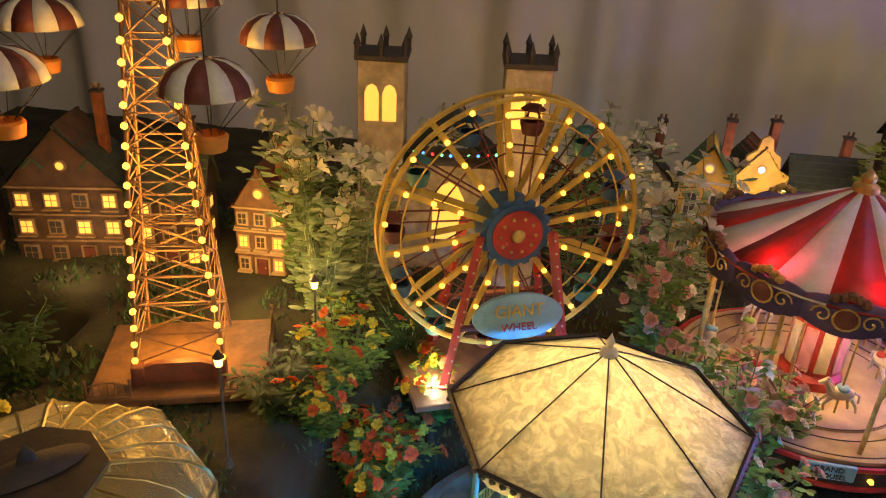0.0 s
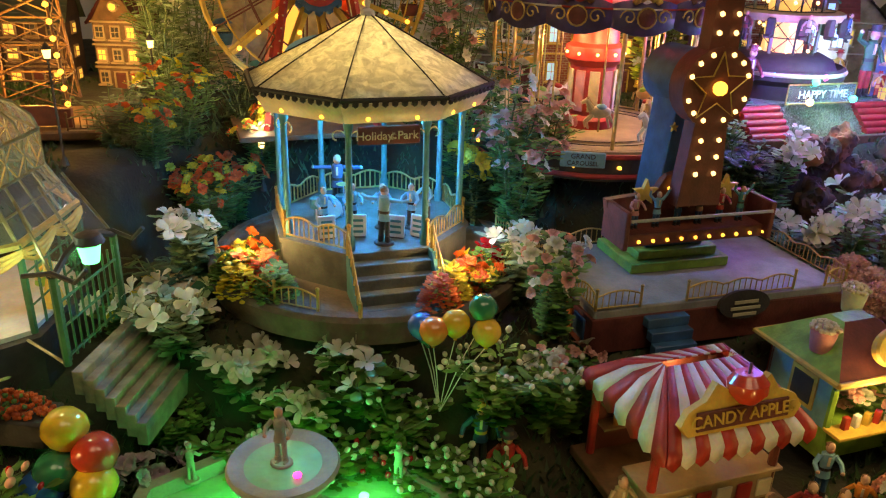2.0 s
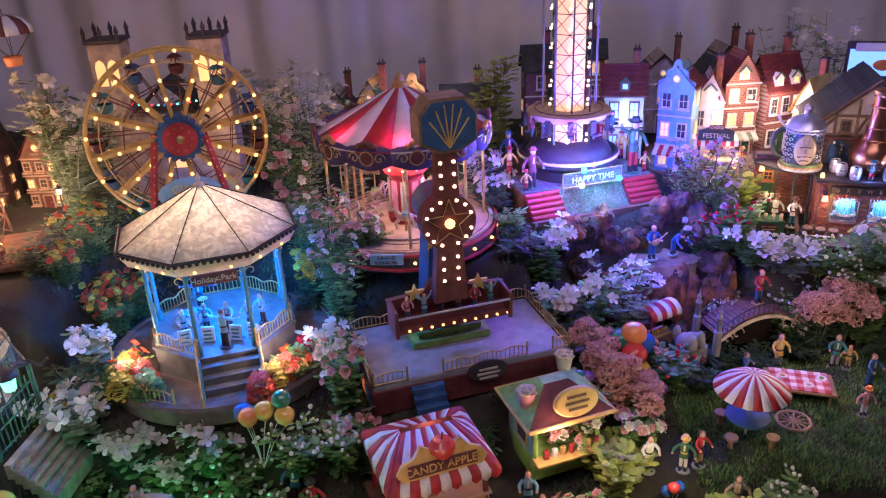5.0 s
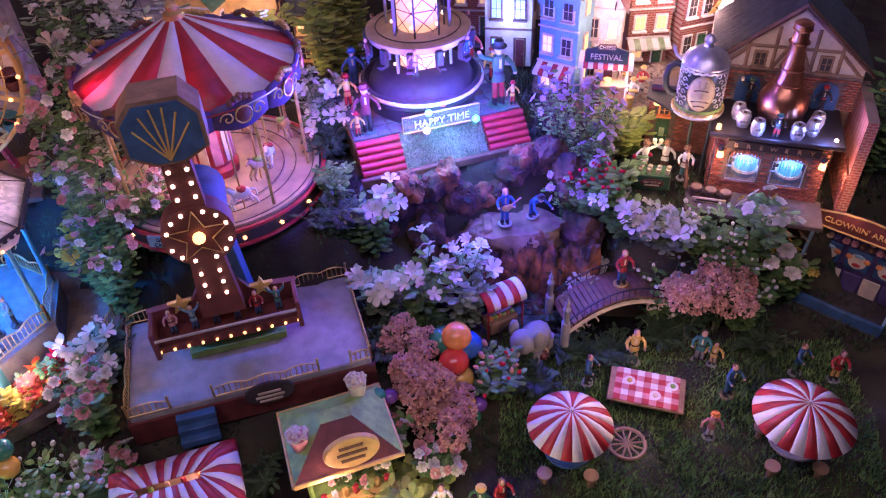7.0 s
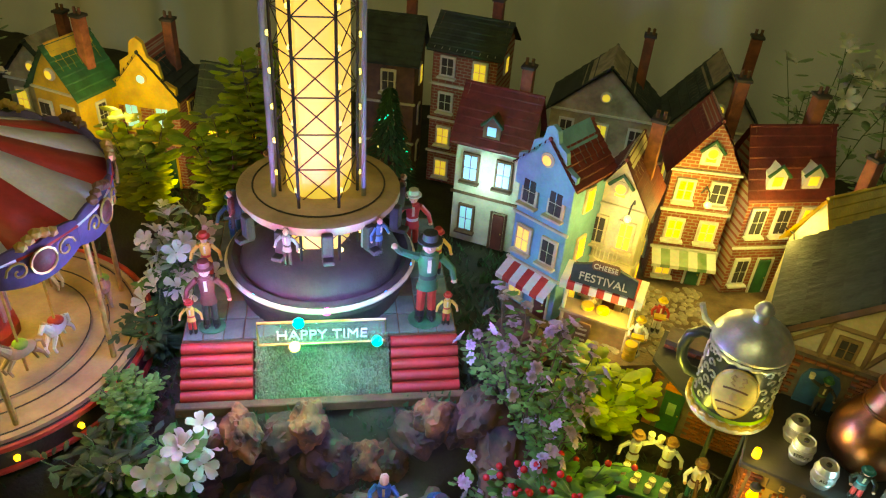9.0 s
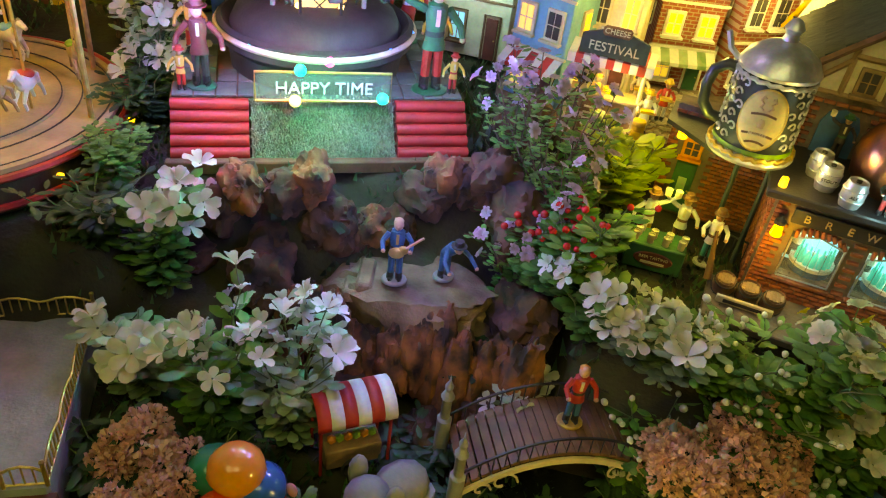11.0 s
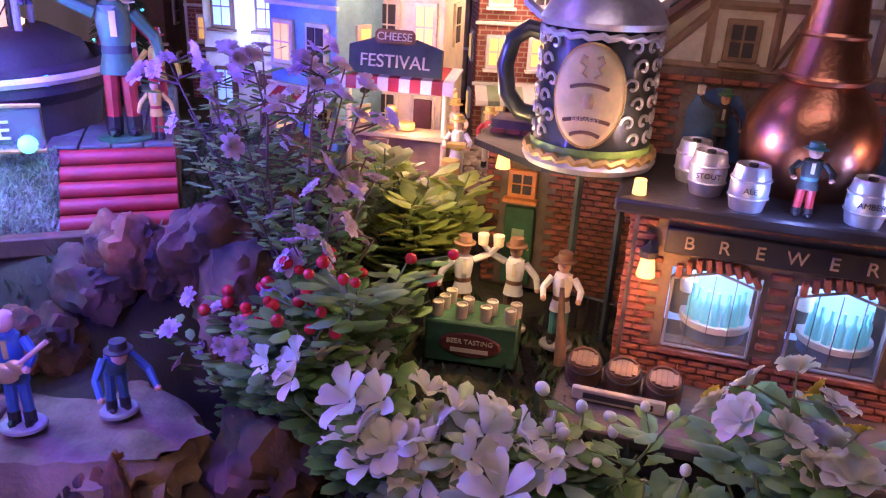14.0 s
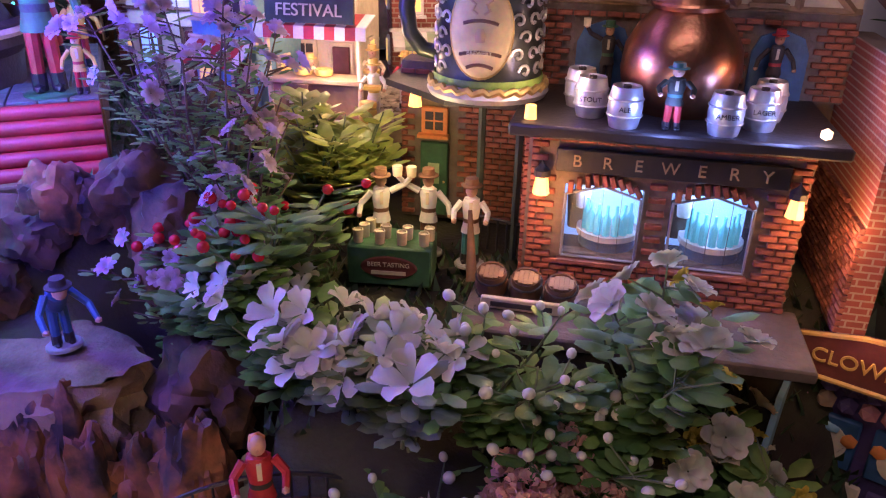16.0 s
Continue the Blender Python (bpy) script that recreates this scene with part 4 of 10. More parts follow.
def horse(m, coat, saddle, label):
    """A carousel horse on its pole, one thing with its parts."""
    h = thing("carousel_horse", m, label, "carousel horse", "carousel horses")
    bm = B()
    ball(bm, (0, 0, 0.022), 0.0075, squash=(1.7, 0.85, 0.95))
    rod(bm, (0.009, 0, 0.025), (0.0155, 0, 0.0345), 0.0042, 0.0028)
    rod(bm, (0.0145, 0, 0.0345), (0.0215, 0, 0.031), 0.0029, 0.0018)
    for x, dx, dy in ((0.008, 0.006, 0.003), (0.007, 0.009, -0.003), (-0.009, -0.006, 0.003), (-0.008, -0.002, -0.003)):
        rod(bm, (x, dy, 0.019), (x + dx, dy, 0.011), 0.0023, 0.0014, 6)
        rod(bm, (x + dx, dy, 0.011), (x + dx - 0.002, dy, 0.004), 0.0014, 0.0012, 6)
    tube(bm, [(-0.012, 0, 0.024), (-0.017, 0, 0.021), (-0.018, 0, 0.013)], 0.0013, 5)
    part("body", bm, coat, h)
    bm = B()
    for i in range(5):
        ball(bm, (0.008 + 0.0016 * i, 0, 0.0285 + 0.002 * i), 0.0021, sub=1)
    part("mane", bm, "tan" if coat != "tan" else "brown", h)
    part("saddle", ball(B(), (-0.001, 0, 0.0275), 0.005, squash=(1.2, 1.35, 0.7)), saddle, h)
    part("pole", rod(B(), (0, 0, 0), (0, 0, 0.122), 0.0011), "gold", h)


for k in range(11):
    a = 33 * k + 10
    rr = 0.1 if k % 2 else 0.07
    horse(pose(0.195, 0.292, 0.05 + 0.004 * (k % 3), 0, 0, a) @ pose(rr, 0, 0, 0, 0, -90), ("white", "tan", "cream")[k % 3], ("red", "lime", "sky")[k % 3],
          ("white carousel horse with a red saddle", "brown carousel horse with a green saddle", "cream carousel horse with a blue saddle")[k % 3])


# ---- giant wheel ----
def build_wheel():
    w = thing("ferris_wheel", pose(-0.116, 0.238, 0.045, 0, 0, 25), "yellow giant wheel with bulbs and a red frame", "ferris wheel")
    hz, R = 0.157, 0.12
    for y in (-0.012, 0.012):
        bm = B()
        pts = [(R * math.cos(radians(a)), y, hz + R * math.sin(radians(a))) for a in range(0, 361, 6)]
        tube(bm, pts, 0.0026, 6)
        pts = [(R * 0.86 * math.cos(radians(a)), y, hz + R * 0.86 * math.sin(radians(a))) for a in range(0, 361, 9)]
        tube(bm, pts, 0.0009, 5)
        part("rim", bm, "yellow", w, "yellow wheel rim")
        for k in range(12):
            a = radians(30 * k + 8)
            bm = B()
            d = Vector((math.cos(a), 0, math.sin(a)))
            box(bm, (d.x * R * 0.55, y, hz + d.z * R * 0.55), (R * 0.86, 0.003, 0.0052), ry=-math.degrees(a))
            part("spoke", bm, "yellow", w)
            b = radians(30 * k + 23)
            bm = B()
            rod(bm, (R * 0.25 * math.cos(a), y, hz + R * 0.25 * math.sin(a)), (R * 0.98 * math.cos(b), y, hz + R * 0.98 * math.sin(b)), 0.0009, seg=5)
            rod(bm, (R * 0.62 * math.cos(a), y, hz + R * 0.62 * math.sin(a)), (R * 0.62 * math.cos(a + 0.52), y, hz + R * 0.62 * math.sin(a + 0.52)), 0.0008, seg=5)
            part("brace", bm, "maroon", w)
    o = part("rim_bulb", ball(B(), (0, 0, 0), 0.0027, sub=1), "bulb_amber", w)
    o.matrix_basis = pose(R * 0.86, -0.016, hz)
    n = 0
    for k in range(12):
        for rr in (0.9, 0.68, 0.46):
            a = radians(30 * k + 8)
            again(o, pose(R * rr * math.cos(a), -0.0155, hz + R * rr * math.sin(a)))
        a = radians(30 * k + 23)
        again(o, pose(R * 0.99 * math.cos(a), -0.0155, hz + R * 0.99 * math.sin(a)))
    # cabins
    for k in range(12):
        a = radians(30 * k + 23)
        bm = B()
        lathe(bm, [(0, -0.013), (0.008, -0.012), (0.0105, -0.004), (0.0105, 0.0), (0.009, 0.0), (0.009, -0.008), (0, -0.009)], 12)
        rod(bm, (0, 0, 0.012), (0.009, 0, 0), 0.0006)
        rod(bm, (0, 0, 0.012), (-0.009, 0, 0), 0.0006)
        lathe(bm, [(0.011, 0.01), (0.006, 0.014), (0, 0.0155)], 12)
        c = part("cabin", bm, ("blue", "teal", "maroon")[k % 3], w)
        c.matrix_basis = pose(R * 0.9 * math.cos(a), 0, hz + R * 0.9 * math.sin(a) - 0.01)
    # hub with a scalloped blue ring
    bm = B()
    for i in range(16):
        a = radians(22.5 * i)
        ball(bm, (0.029 * math.cos(a), -0.02, hz + 0.029 * math.sin(a)), 0.0055, sub=1, squash=(1, 0.5, 1))
    rod(bm, (0, -0.024, hz), (0, 0.02, hz), 0.029, seg=32)
    part("hub_ring", bm, "blue", w, "scalloped dark blue hub ring")
    part("hub_plate", rod(B(), (0, -0.026, hz), (0, -0.023, hz), 0.0235, seg=32), "red", w, "red hub plate")
    bm = B()
    ball(bm, (0, -0.027, hz), 0.0065, squash=(1, 0.5, 1))
    for i in range(10):
        a = radians(36 * i)
        ball(bm, (0.0165 * math.cos(a), -0.0265, hz + 0.0165 * math.sin(a)), 0.0018, sub=1)
    part("hub_boss", bm, "gold", w)
    # legs
    for y in (-0.03, 0.03):
        for sx in (-1, 1):
            bm = B()
            a, b = Vector((sx * 0.062, y, 0.004)), Vector((sx * 0.034, y * 0.8, hz))
            rod(bm, a, b, 0.0052, 0.0045, 4)
            part("leg", bm, "red", w, "red lattice leg")
            bm = B()
            for i in range(12):
                p = a.lerp(b, (i + 0.5) / 12)
                ball(bm, (p.x, p.y - 0.005, p.z), 0.0012, sub=1)
            part("rivet", bm, "cream", w)
        part("crossbar", rod(B(), (-0.05, y, 0.068), (0.05, y, 0.068), 0.0035, seg=6), "maroon", w)
    part("base_plate", box(B(), (0, 0, 0.001), (0.19, 0.11, 0.006), bevel=0.001), "brown", w, "brown planked base")
    bm = B()
    lathe(bm, [(0, 0), (0.043, 0), (0.043, 0.005), (0.04, 0.006), (0, 0.006)], 32, squash=0.5)
    o = part("sign_board", bm, "sky", w, "pale oval sign board with red and yellow letters")
    o.matrix_basis = pose(0, -0.042, 0.085, 78)
    words("GIANT", 0.0155, "yellow", o, pose(0, 0.006, 0.0068))
    words("WHEEL", 0.0105, "red", o, pose(0, -0.0095, 0.0068))
    return w


build_wheel()


# ---- parachute tower ----
def lattice_column(parent, corners_lo, corners_hi, bays, r, material, name="strut"):
    n = len(corners_lo)
    lo, hi = [Vector(c) for c in corners_lo], [Vector(c) for c in corners_hi]
    for k in range(n):
        part("corner_post", rod(B(), lo[k], hi[k], r * 1.7, r * 1.3, 5), material, parent)
        a0, a1, b0, b1 = lo[k], hi[k], lo[(k + 1) % n], hi[(k + 1) % n]
        for i in range(bays):
            u, v = i / bays, (i + 1) / bays
            p, q, s, t = a0.lerp(a1, u), b0.lerp(b1, u), a0.lerp(a1, v), b0.lerp(b1, v)
            bm = B()
            rod(bm, p, t, r * 0.7, seg=4)
            rod(bm, q, s, r * 0.7, seg=4)
            rod(bm, s, t, r * 0.8, seg=4)
            part(name, bm, material, parent)


def build_parachute_tower():
    t = thing("parachute_tower", pose(-0.409, 0.165, 0.045, 0, 0, 19), "brown lattice parachute tower with columns of amber bulbs", "tower ride")
    part("base_plate", box(B(), (0, 0.005, 0.003), (0.16, 0.13, 0.01), bevel=0.002), "brown", t, "brown planked base")
    bm = B()
    for sx in (-1, 1):
        box(bm, (sx * 0.036, -0.036, 0.016), (0.012, 0.012, 0.024), bevel=0.001)
    plate(bm, [(-0.04, 0.01), (0.04, 0.01), (0.04, 0.024), (0.02, 0.031), (-0.02, 0.031), (-0.04, 0.024)], -0.04, -0.034)
    part("entrance_arch", bm, "maroon", t, "dark red carved entrance arch")
    lo = [(sx * 0.039, sy * 0.03, 0.026) for sx, sy in ((-1, -1), (1, -1), (1, 1), (-1, 1))]
    hi = [(sx * 0.006, sy * 0.006, 0.46) for sx, sy in ((-1, -1), (1, -1), (1, 1), (-1, 1))]
    lattice_column(t, lo, hi, 15, 0.0011, "brown")
    o = None
    for k in (0, 1):
        a, b = Vector(lo[k]), Vector(hi[k])
        for i in range(26):
            p = a.lerp(b, (i + 0.3) / 26)
            m = pose(p.x, p.y - 0.004, p.z)
            if o is None:
                o = part("column_bulb", ball(B(), (0, 0, 0), 0.0033, sub=1), "bulb_amber", t)
                o.matrix_basis = m
            else:
                again(o, m)
    bm = B()
    for k in range(8):
        a = radians(45 * k)
        rod(bm, (0, 0, 0.455), (0.12 * math.cos(a), 0.12 * math.sin(a), 0.46), 0.002, seg=5)
    part("top_arm", bm, "brown", t)
    fence_run(t, (-0.078, -0.056, 0.008), (-0.04, -0.056, 0.008), 0.016, "brown", 0.006)
    fence_run(t, (0.04, -0.056, 0.008), (0.078, -0.056, 0.008), 0.016, "brown", 0.006)
    fence_run(t, (0.078, -0.056, 0.008), (0.078, 0.066, 0.008), 0.016, "brown", 0.006)


def parachute(x, y, z, r):
    p = thing("parachute", pose(x, y, z), "red and white striped parachute canopy with an orange seat", "parachute", "parachutes of the tower")
    for k in range(12):
        bm = B()
        cols = []
        for u in (0, 0.25, 0.5, 0.75, 0.95):
            rr, zz = r * math.cos(u * 1.45), r * 0.72 * math.sin(u * 1.57)
            cols.append([bm.verts.new((rr * math.cos(radians(30 * k + d)), rr * math.sin(radians(30 * k + d)), zz)) for d in (0, 15, 30)])
        for a, b in zip(cols, cols[1:]):
            for i in range(2):
                bm.faces.new((a[i], a[i + 1], b[i + 1], b[i]))
        o = part("canopy_gore", bm, "maroon" if k % 2 else "white", p)
        o.modifiers.new("cloth", "SOLIDIFY").thickness = 0.0012
    bm = B()
    for k in range(6):
        a = radians(60 * k)
        rod(bm, (r * math.cos(a), r * math.sin(a), 0), (0.006 * math.cos(a), 0.006 * math.sin(a), -0.03), 0.0004, seg=4)
    part("cord", bm, "dark", p)
    bm = B()
    lathe(bm, [(0, -0.044), (0.011, -0.043), (0.013, -0.032), (0.011, -0.03), (0.009, -0.038), (0, -0.039)], 12)
    part("seat_tub", bm, "orange", p, "round orange seat tub")
    part("hanger", rod(B(), (0, 0, r * 0.7), (0, 0, max(r, 0.49 - z)), 0.0006), "dark", p)


build_parachute_tower()
for x, y, z, r in ((-0.488, 0.09, 0.335, 0.035), (-0.33, 0.1, 0.338, 0.034), (-0.33, 0.24, 0.348, 0.034), (-0.43, 0.27, 0.37, 0.034), (-0.56, 0.24, 0.345, 0.038)):
    parachute(x, y, z, r)


# ---- drop tower ----
TOWER = pose(0.4497, 0.4185, 0.036, 0, 0, 23)
AXIS = pose(0, 0.0125, 0)


def build_drop_tower():
    t = thing("drop_tower", TOWER, "lit drop tower on a paved deck with red stairs", "tower ride")
    part("deck", box(B(), (0.0, 0.03, 0.019), (0.226, 0.18, 0.038), bevel=0.002), "brown", t, "brown deck block")
    # stairs in rounded red rolls either side of a grassy bank
    for sx in (-1, 1):
        for i in range(5):
            bm = B()
            rod(bm, (sx * 0.112, -0.066 - 0.0068 * i, 0.035 - 0.0066 * i), (sx * 0.056, -0.066 - 0.0068 * i, 0.035 - 0.0066 * i), 0.0046, seg=10)
            part("stair_tread", bm, "red", t, "rounded red stair tread")
        part("stair_block", plate(B(), [(-0.06, 0.0), (-0.06, 0.034), (-0.1, 0.0)], -0.028, 0.028), "maroon", t).matrix_basis = pose(sx * 0.084, 0, 0, 0, 0, 90) @ Matrix.Diagonal((1, 1, 1, 1))
    part("front_kerb", box(B(), (0, -0.101, 0.002), (0.232, 0.008, 0.01), bevel=0.001), "brown", t)
    bm = B()
    random.seed(5)
    for i in range(3200):
        x, u = random.uniform(-0.054, 0.054), random.random()
        y, z = -0.06 - 0.036 * u, 0.036 - 0.034 * u
        box(bm, (x, y, z + 0.0015), (0.0011, 0.0005, random.uniform(0.004, 0.0085)), random.uniform(0, 180), rx=random.uniform(-55, 55))
    tagged(part("grass_bank", bm, "frost", t, "pale grey-green grass bank"), kind="stuff")
    part("bank_soil", plate(B(), [(-0.058, 0.0), (-0.058, 0.0365), (-0.097, 0.0)], -0.0545, 0.0545), "leaf_grey", t, "mossy soil of the bank").matrix_basis = pose(0, 0, 0, 0, 0, 90)
    # round plinth and rings
    bm = B()
    lathe(bm, [(0, 0.026), (0.07, 0.026), (0.072, 0.045), (0.08, 0.052), (0.08, 0.064), (0.076, 0.066), (0.07, 0.06), (0.064, 0.072), (0.048, 0.08), (0, 0.08)], 48, (0, 0.012, 0.012))
    part("round_plinth", bm, "dark", t, "round dark plinth with a pale band")
    bm = B()
    ring(bm, 0.08, 0.072, 0.0028, 48, 0.012)
    part("gilt_band", bm, "cream", t)
    # carriage with seats
    bm = B()
    lathe(bm, [(0.026, 0.132), (0.064, 0.132), (0.067, 0.136), (0.067, 0.141), (0.063, 0.143), (0.026, 0.143)], 40)
    part("carriage", bm, "tan", t, "round boarded carriage")
    bm = B()
    ring(bm, 0.054, 0.144, 0.0007, 40)
    part("carriage_line", bm, "dark", t)
    for k in range(12):
        a = 30 * k + 5
        bm = B()
        box(bm, (0.068, 0, 0.126), (0.008, 0.009, 0.022), bevel=0.001)
        box(bm, (0.072, 0, 0.116), (0.014, 0.009, 0.004), bevel=0.001)
        part("seat", bm, "dark", t).matrix_basis = pose(0, 0, 0, 0, 0, a)
    # lit column
    c = 0.031
    lo = [(c * math.cos(radians(a)), c * math.sin(radians(a)), 0.08) for a in (0, 60, 120, 180, 240, 300)]
    hi = [(x, y, 0.62) for x, y, _ in lo]
    bm = B()
    lathe(bm, [(0.0265, 0.08), (0.0265, 0.62)], 6)
    part("lit_core", bm, "panel_lit", t, "glowing cream core panel")
    lattice_column(t, lo, hi, 18, 0.0008, "black")
    o = None
    for k in range(6):
        for i in range(18):
            m = pose(lo[k][0] * 1.08, lo[k][1] * 1.08, 0.095 + 0.029 * i)
            if o is None:
                o = part("column_bulb", ball(B(), (0, 0, 0), 0.0026, sub=1), "bulb_warm", t)
                o.matrix_basis = m
            else:
                again(o, m)
    for a in (-150, -30, 30, 150):
        part("guide_rail", rod(B(), (0.041 * math.cos(radians(a)), 0.041 * math.sin(radians(a)), 0.08), (0.041 * math.cos(radians(a)), 0.041 * math.sin(radians(a)), 0.62), 0.002), "grey", t)
    # ticket front with letters and coloured lamps
    f = part("name_panel", box(B(), (0, -0.07, 0.052), (0.1, 0.004, 0.022), bevel=0.001), "clear", t, "clear panel with pale letters")
    words("HAPPY TIME", 0.0135, "white", f, pose(0, -0.0735, 0.052, 90))
    part("panel_frame", tube(B(), [(-0.051, -0.071, 0.041), (0.051, -0.071, 0.041), (0.051, -0.071, 0.064), (-0.051, -0.071, 0.064), (-0.051, -0.071, 0.041)], 0.0012), "gold", t)
    for x, y, z, mt in ((-0.052, -0.044, 0.072, "bulb_teal"), (0.05, -0.046, 0.072, "bulb_blue"), (-0.018, -0.077, 0.068, "bulb_teal"), (0.044, -0.077, 0.046, "bulb_teal"), (-0.022, -0.078, 0.044, "bulb_warm"), (0.004, -0.066, 0.071, "bulb_magenta"), (0.074, -0.01, 0.072, "bulb_blue")):
        part("spot_lamp", ball(B(), (x, y, z), 0.0046), mt, t)
    for i in range(14):
        for j in range(7):
            if abs(i - 6.5) < 5 and j > 1:
                continue
            o = part("paving_slab", box(B(), (0, 0, 0), (0.015, 0.0235, 0.002), bevel=0.0004), "stage", t) if i == 0 and j == 0 else again(o, pose(0, 0, 0))
            o.matrix_basis = pose(-0.104 + 0.016 * i, -0.048 + 0.025 * j, 0.0388)
    # the column and its carriage stand a little behind the middle of the deck
    for o in t.children:
        if o.name.split(".")[0] in ("carriage", "carriage_line", "seat", "lit_core", "strut", "column_bulb", "guide_rail"):
            o.matrix_basis = AXIS @ o.matrix_basis


build_drop_tower()


# ---- fountain ----
def build_fountain():
    f = thing("fountain", pose(-0.035, -0.2, -0.165, 0, 0, 6), "stone fountain with a lit eight-sided basin", "fountain")

    def octo(rx, ry):
        return [(rx * math.cos(radians(22.5 + 45 * k)) / 0.924, ry * math.sin(radians(22.5 + 45 * k)) / 0.924) for k in range(8)]

    out, inn = octo(0.118, 0.096), octo(0.108, 0.086)
    for k in range(8):
        a, b, c, d = out[k], out[(k + 1) % 8], inn[(k + 1) % 8], inn[k]
        part("rim_stone", prism(B(), [a, b, c, d], -0.004, 0.028), "basin", f, "pale stone basin rim")
    part("basin_floor", prism(B(), octo(0.112, 0.09), -0.004, 0.004), "basin", f)
    part("water", prism(B(), octo(0.107, 0.085), 0.0045, 0.016), "water", f, "shallow milky water")
    bm = B()
    lathe(bm, [(0, 0.004), (0.042, 0.004), (0.042, 0.024), (0.038, 0.026), (0.038, 0.031), (0, 0.031)], 8)
    part("plinth", bm, "basin", f, "eight-sided stone plinth")
    bm = B()
    lathe(bm, [(0, 0.03), (0.02, 0.03), (0.012, 0.036), (0.008, 0.05), (0.01, 0.064), (0.024, 0.07), (0.036, 0.076), (0.0385, 0.081), (0.037, 0.084), (0.033, 0.0835), (0.018, 0.079), (0, 0.078)], 36)
    part("bowl", bm, "basin", f, "fluted stone bowl on a stem")
    part("bowl_water", lathe(B(), [(0, 0.0815), (0.031, 0.0815)], 30), "water", f)
    bm = B()
    for i in range(36):
        a = radians(10 * i)
        rod(bm, (0.024 * math.cos(a), 0.024 * math.sin(a), 0.0695), (0.0378 * math.cos(a), 0.0378 * math.sin(a), 0.0815), 0.0013, seg=5)
    part("fluting", bm, "basin", f)
    for a in range(45, 360, 90):
        bm = B()
        x, y = 0.017 * math.cos(radians(a)), 0.017 * math.sin(radians(a))
        lathe(bm, [(0, 0.03), (0.006, 0.03), (0.0035, 0.04), (0.005, 0.05), (0.003, 0.055), (0.004, 0.062), (0.002, 0.068)], 10, (x, y, 0))
        part("stem_figure", bm, "basin", f)
    for x, y in ((-0.04, 0.04), (0.05, 0.045), (0.055, -0.03), (-0.02, -0.06)):
        part("basin_lamp", ball(B(), (x, y, 0.017), 0.0042, squash=(1, 1, 0.6)), "bulb_green", f)
    part("bowl_lamp", ball(B(), (0.012, -0.014, 0.084), 0.0032, squash=(1, 1, 0.6)), "bulb_magenta", f)
    return f


build_fountain()


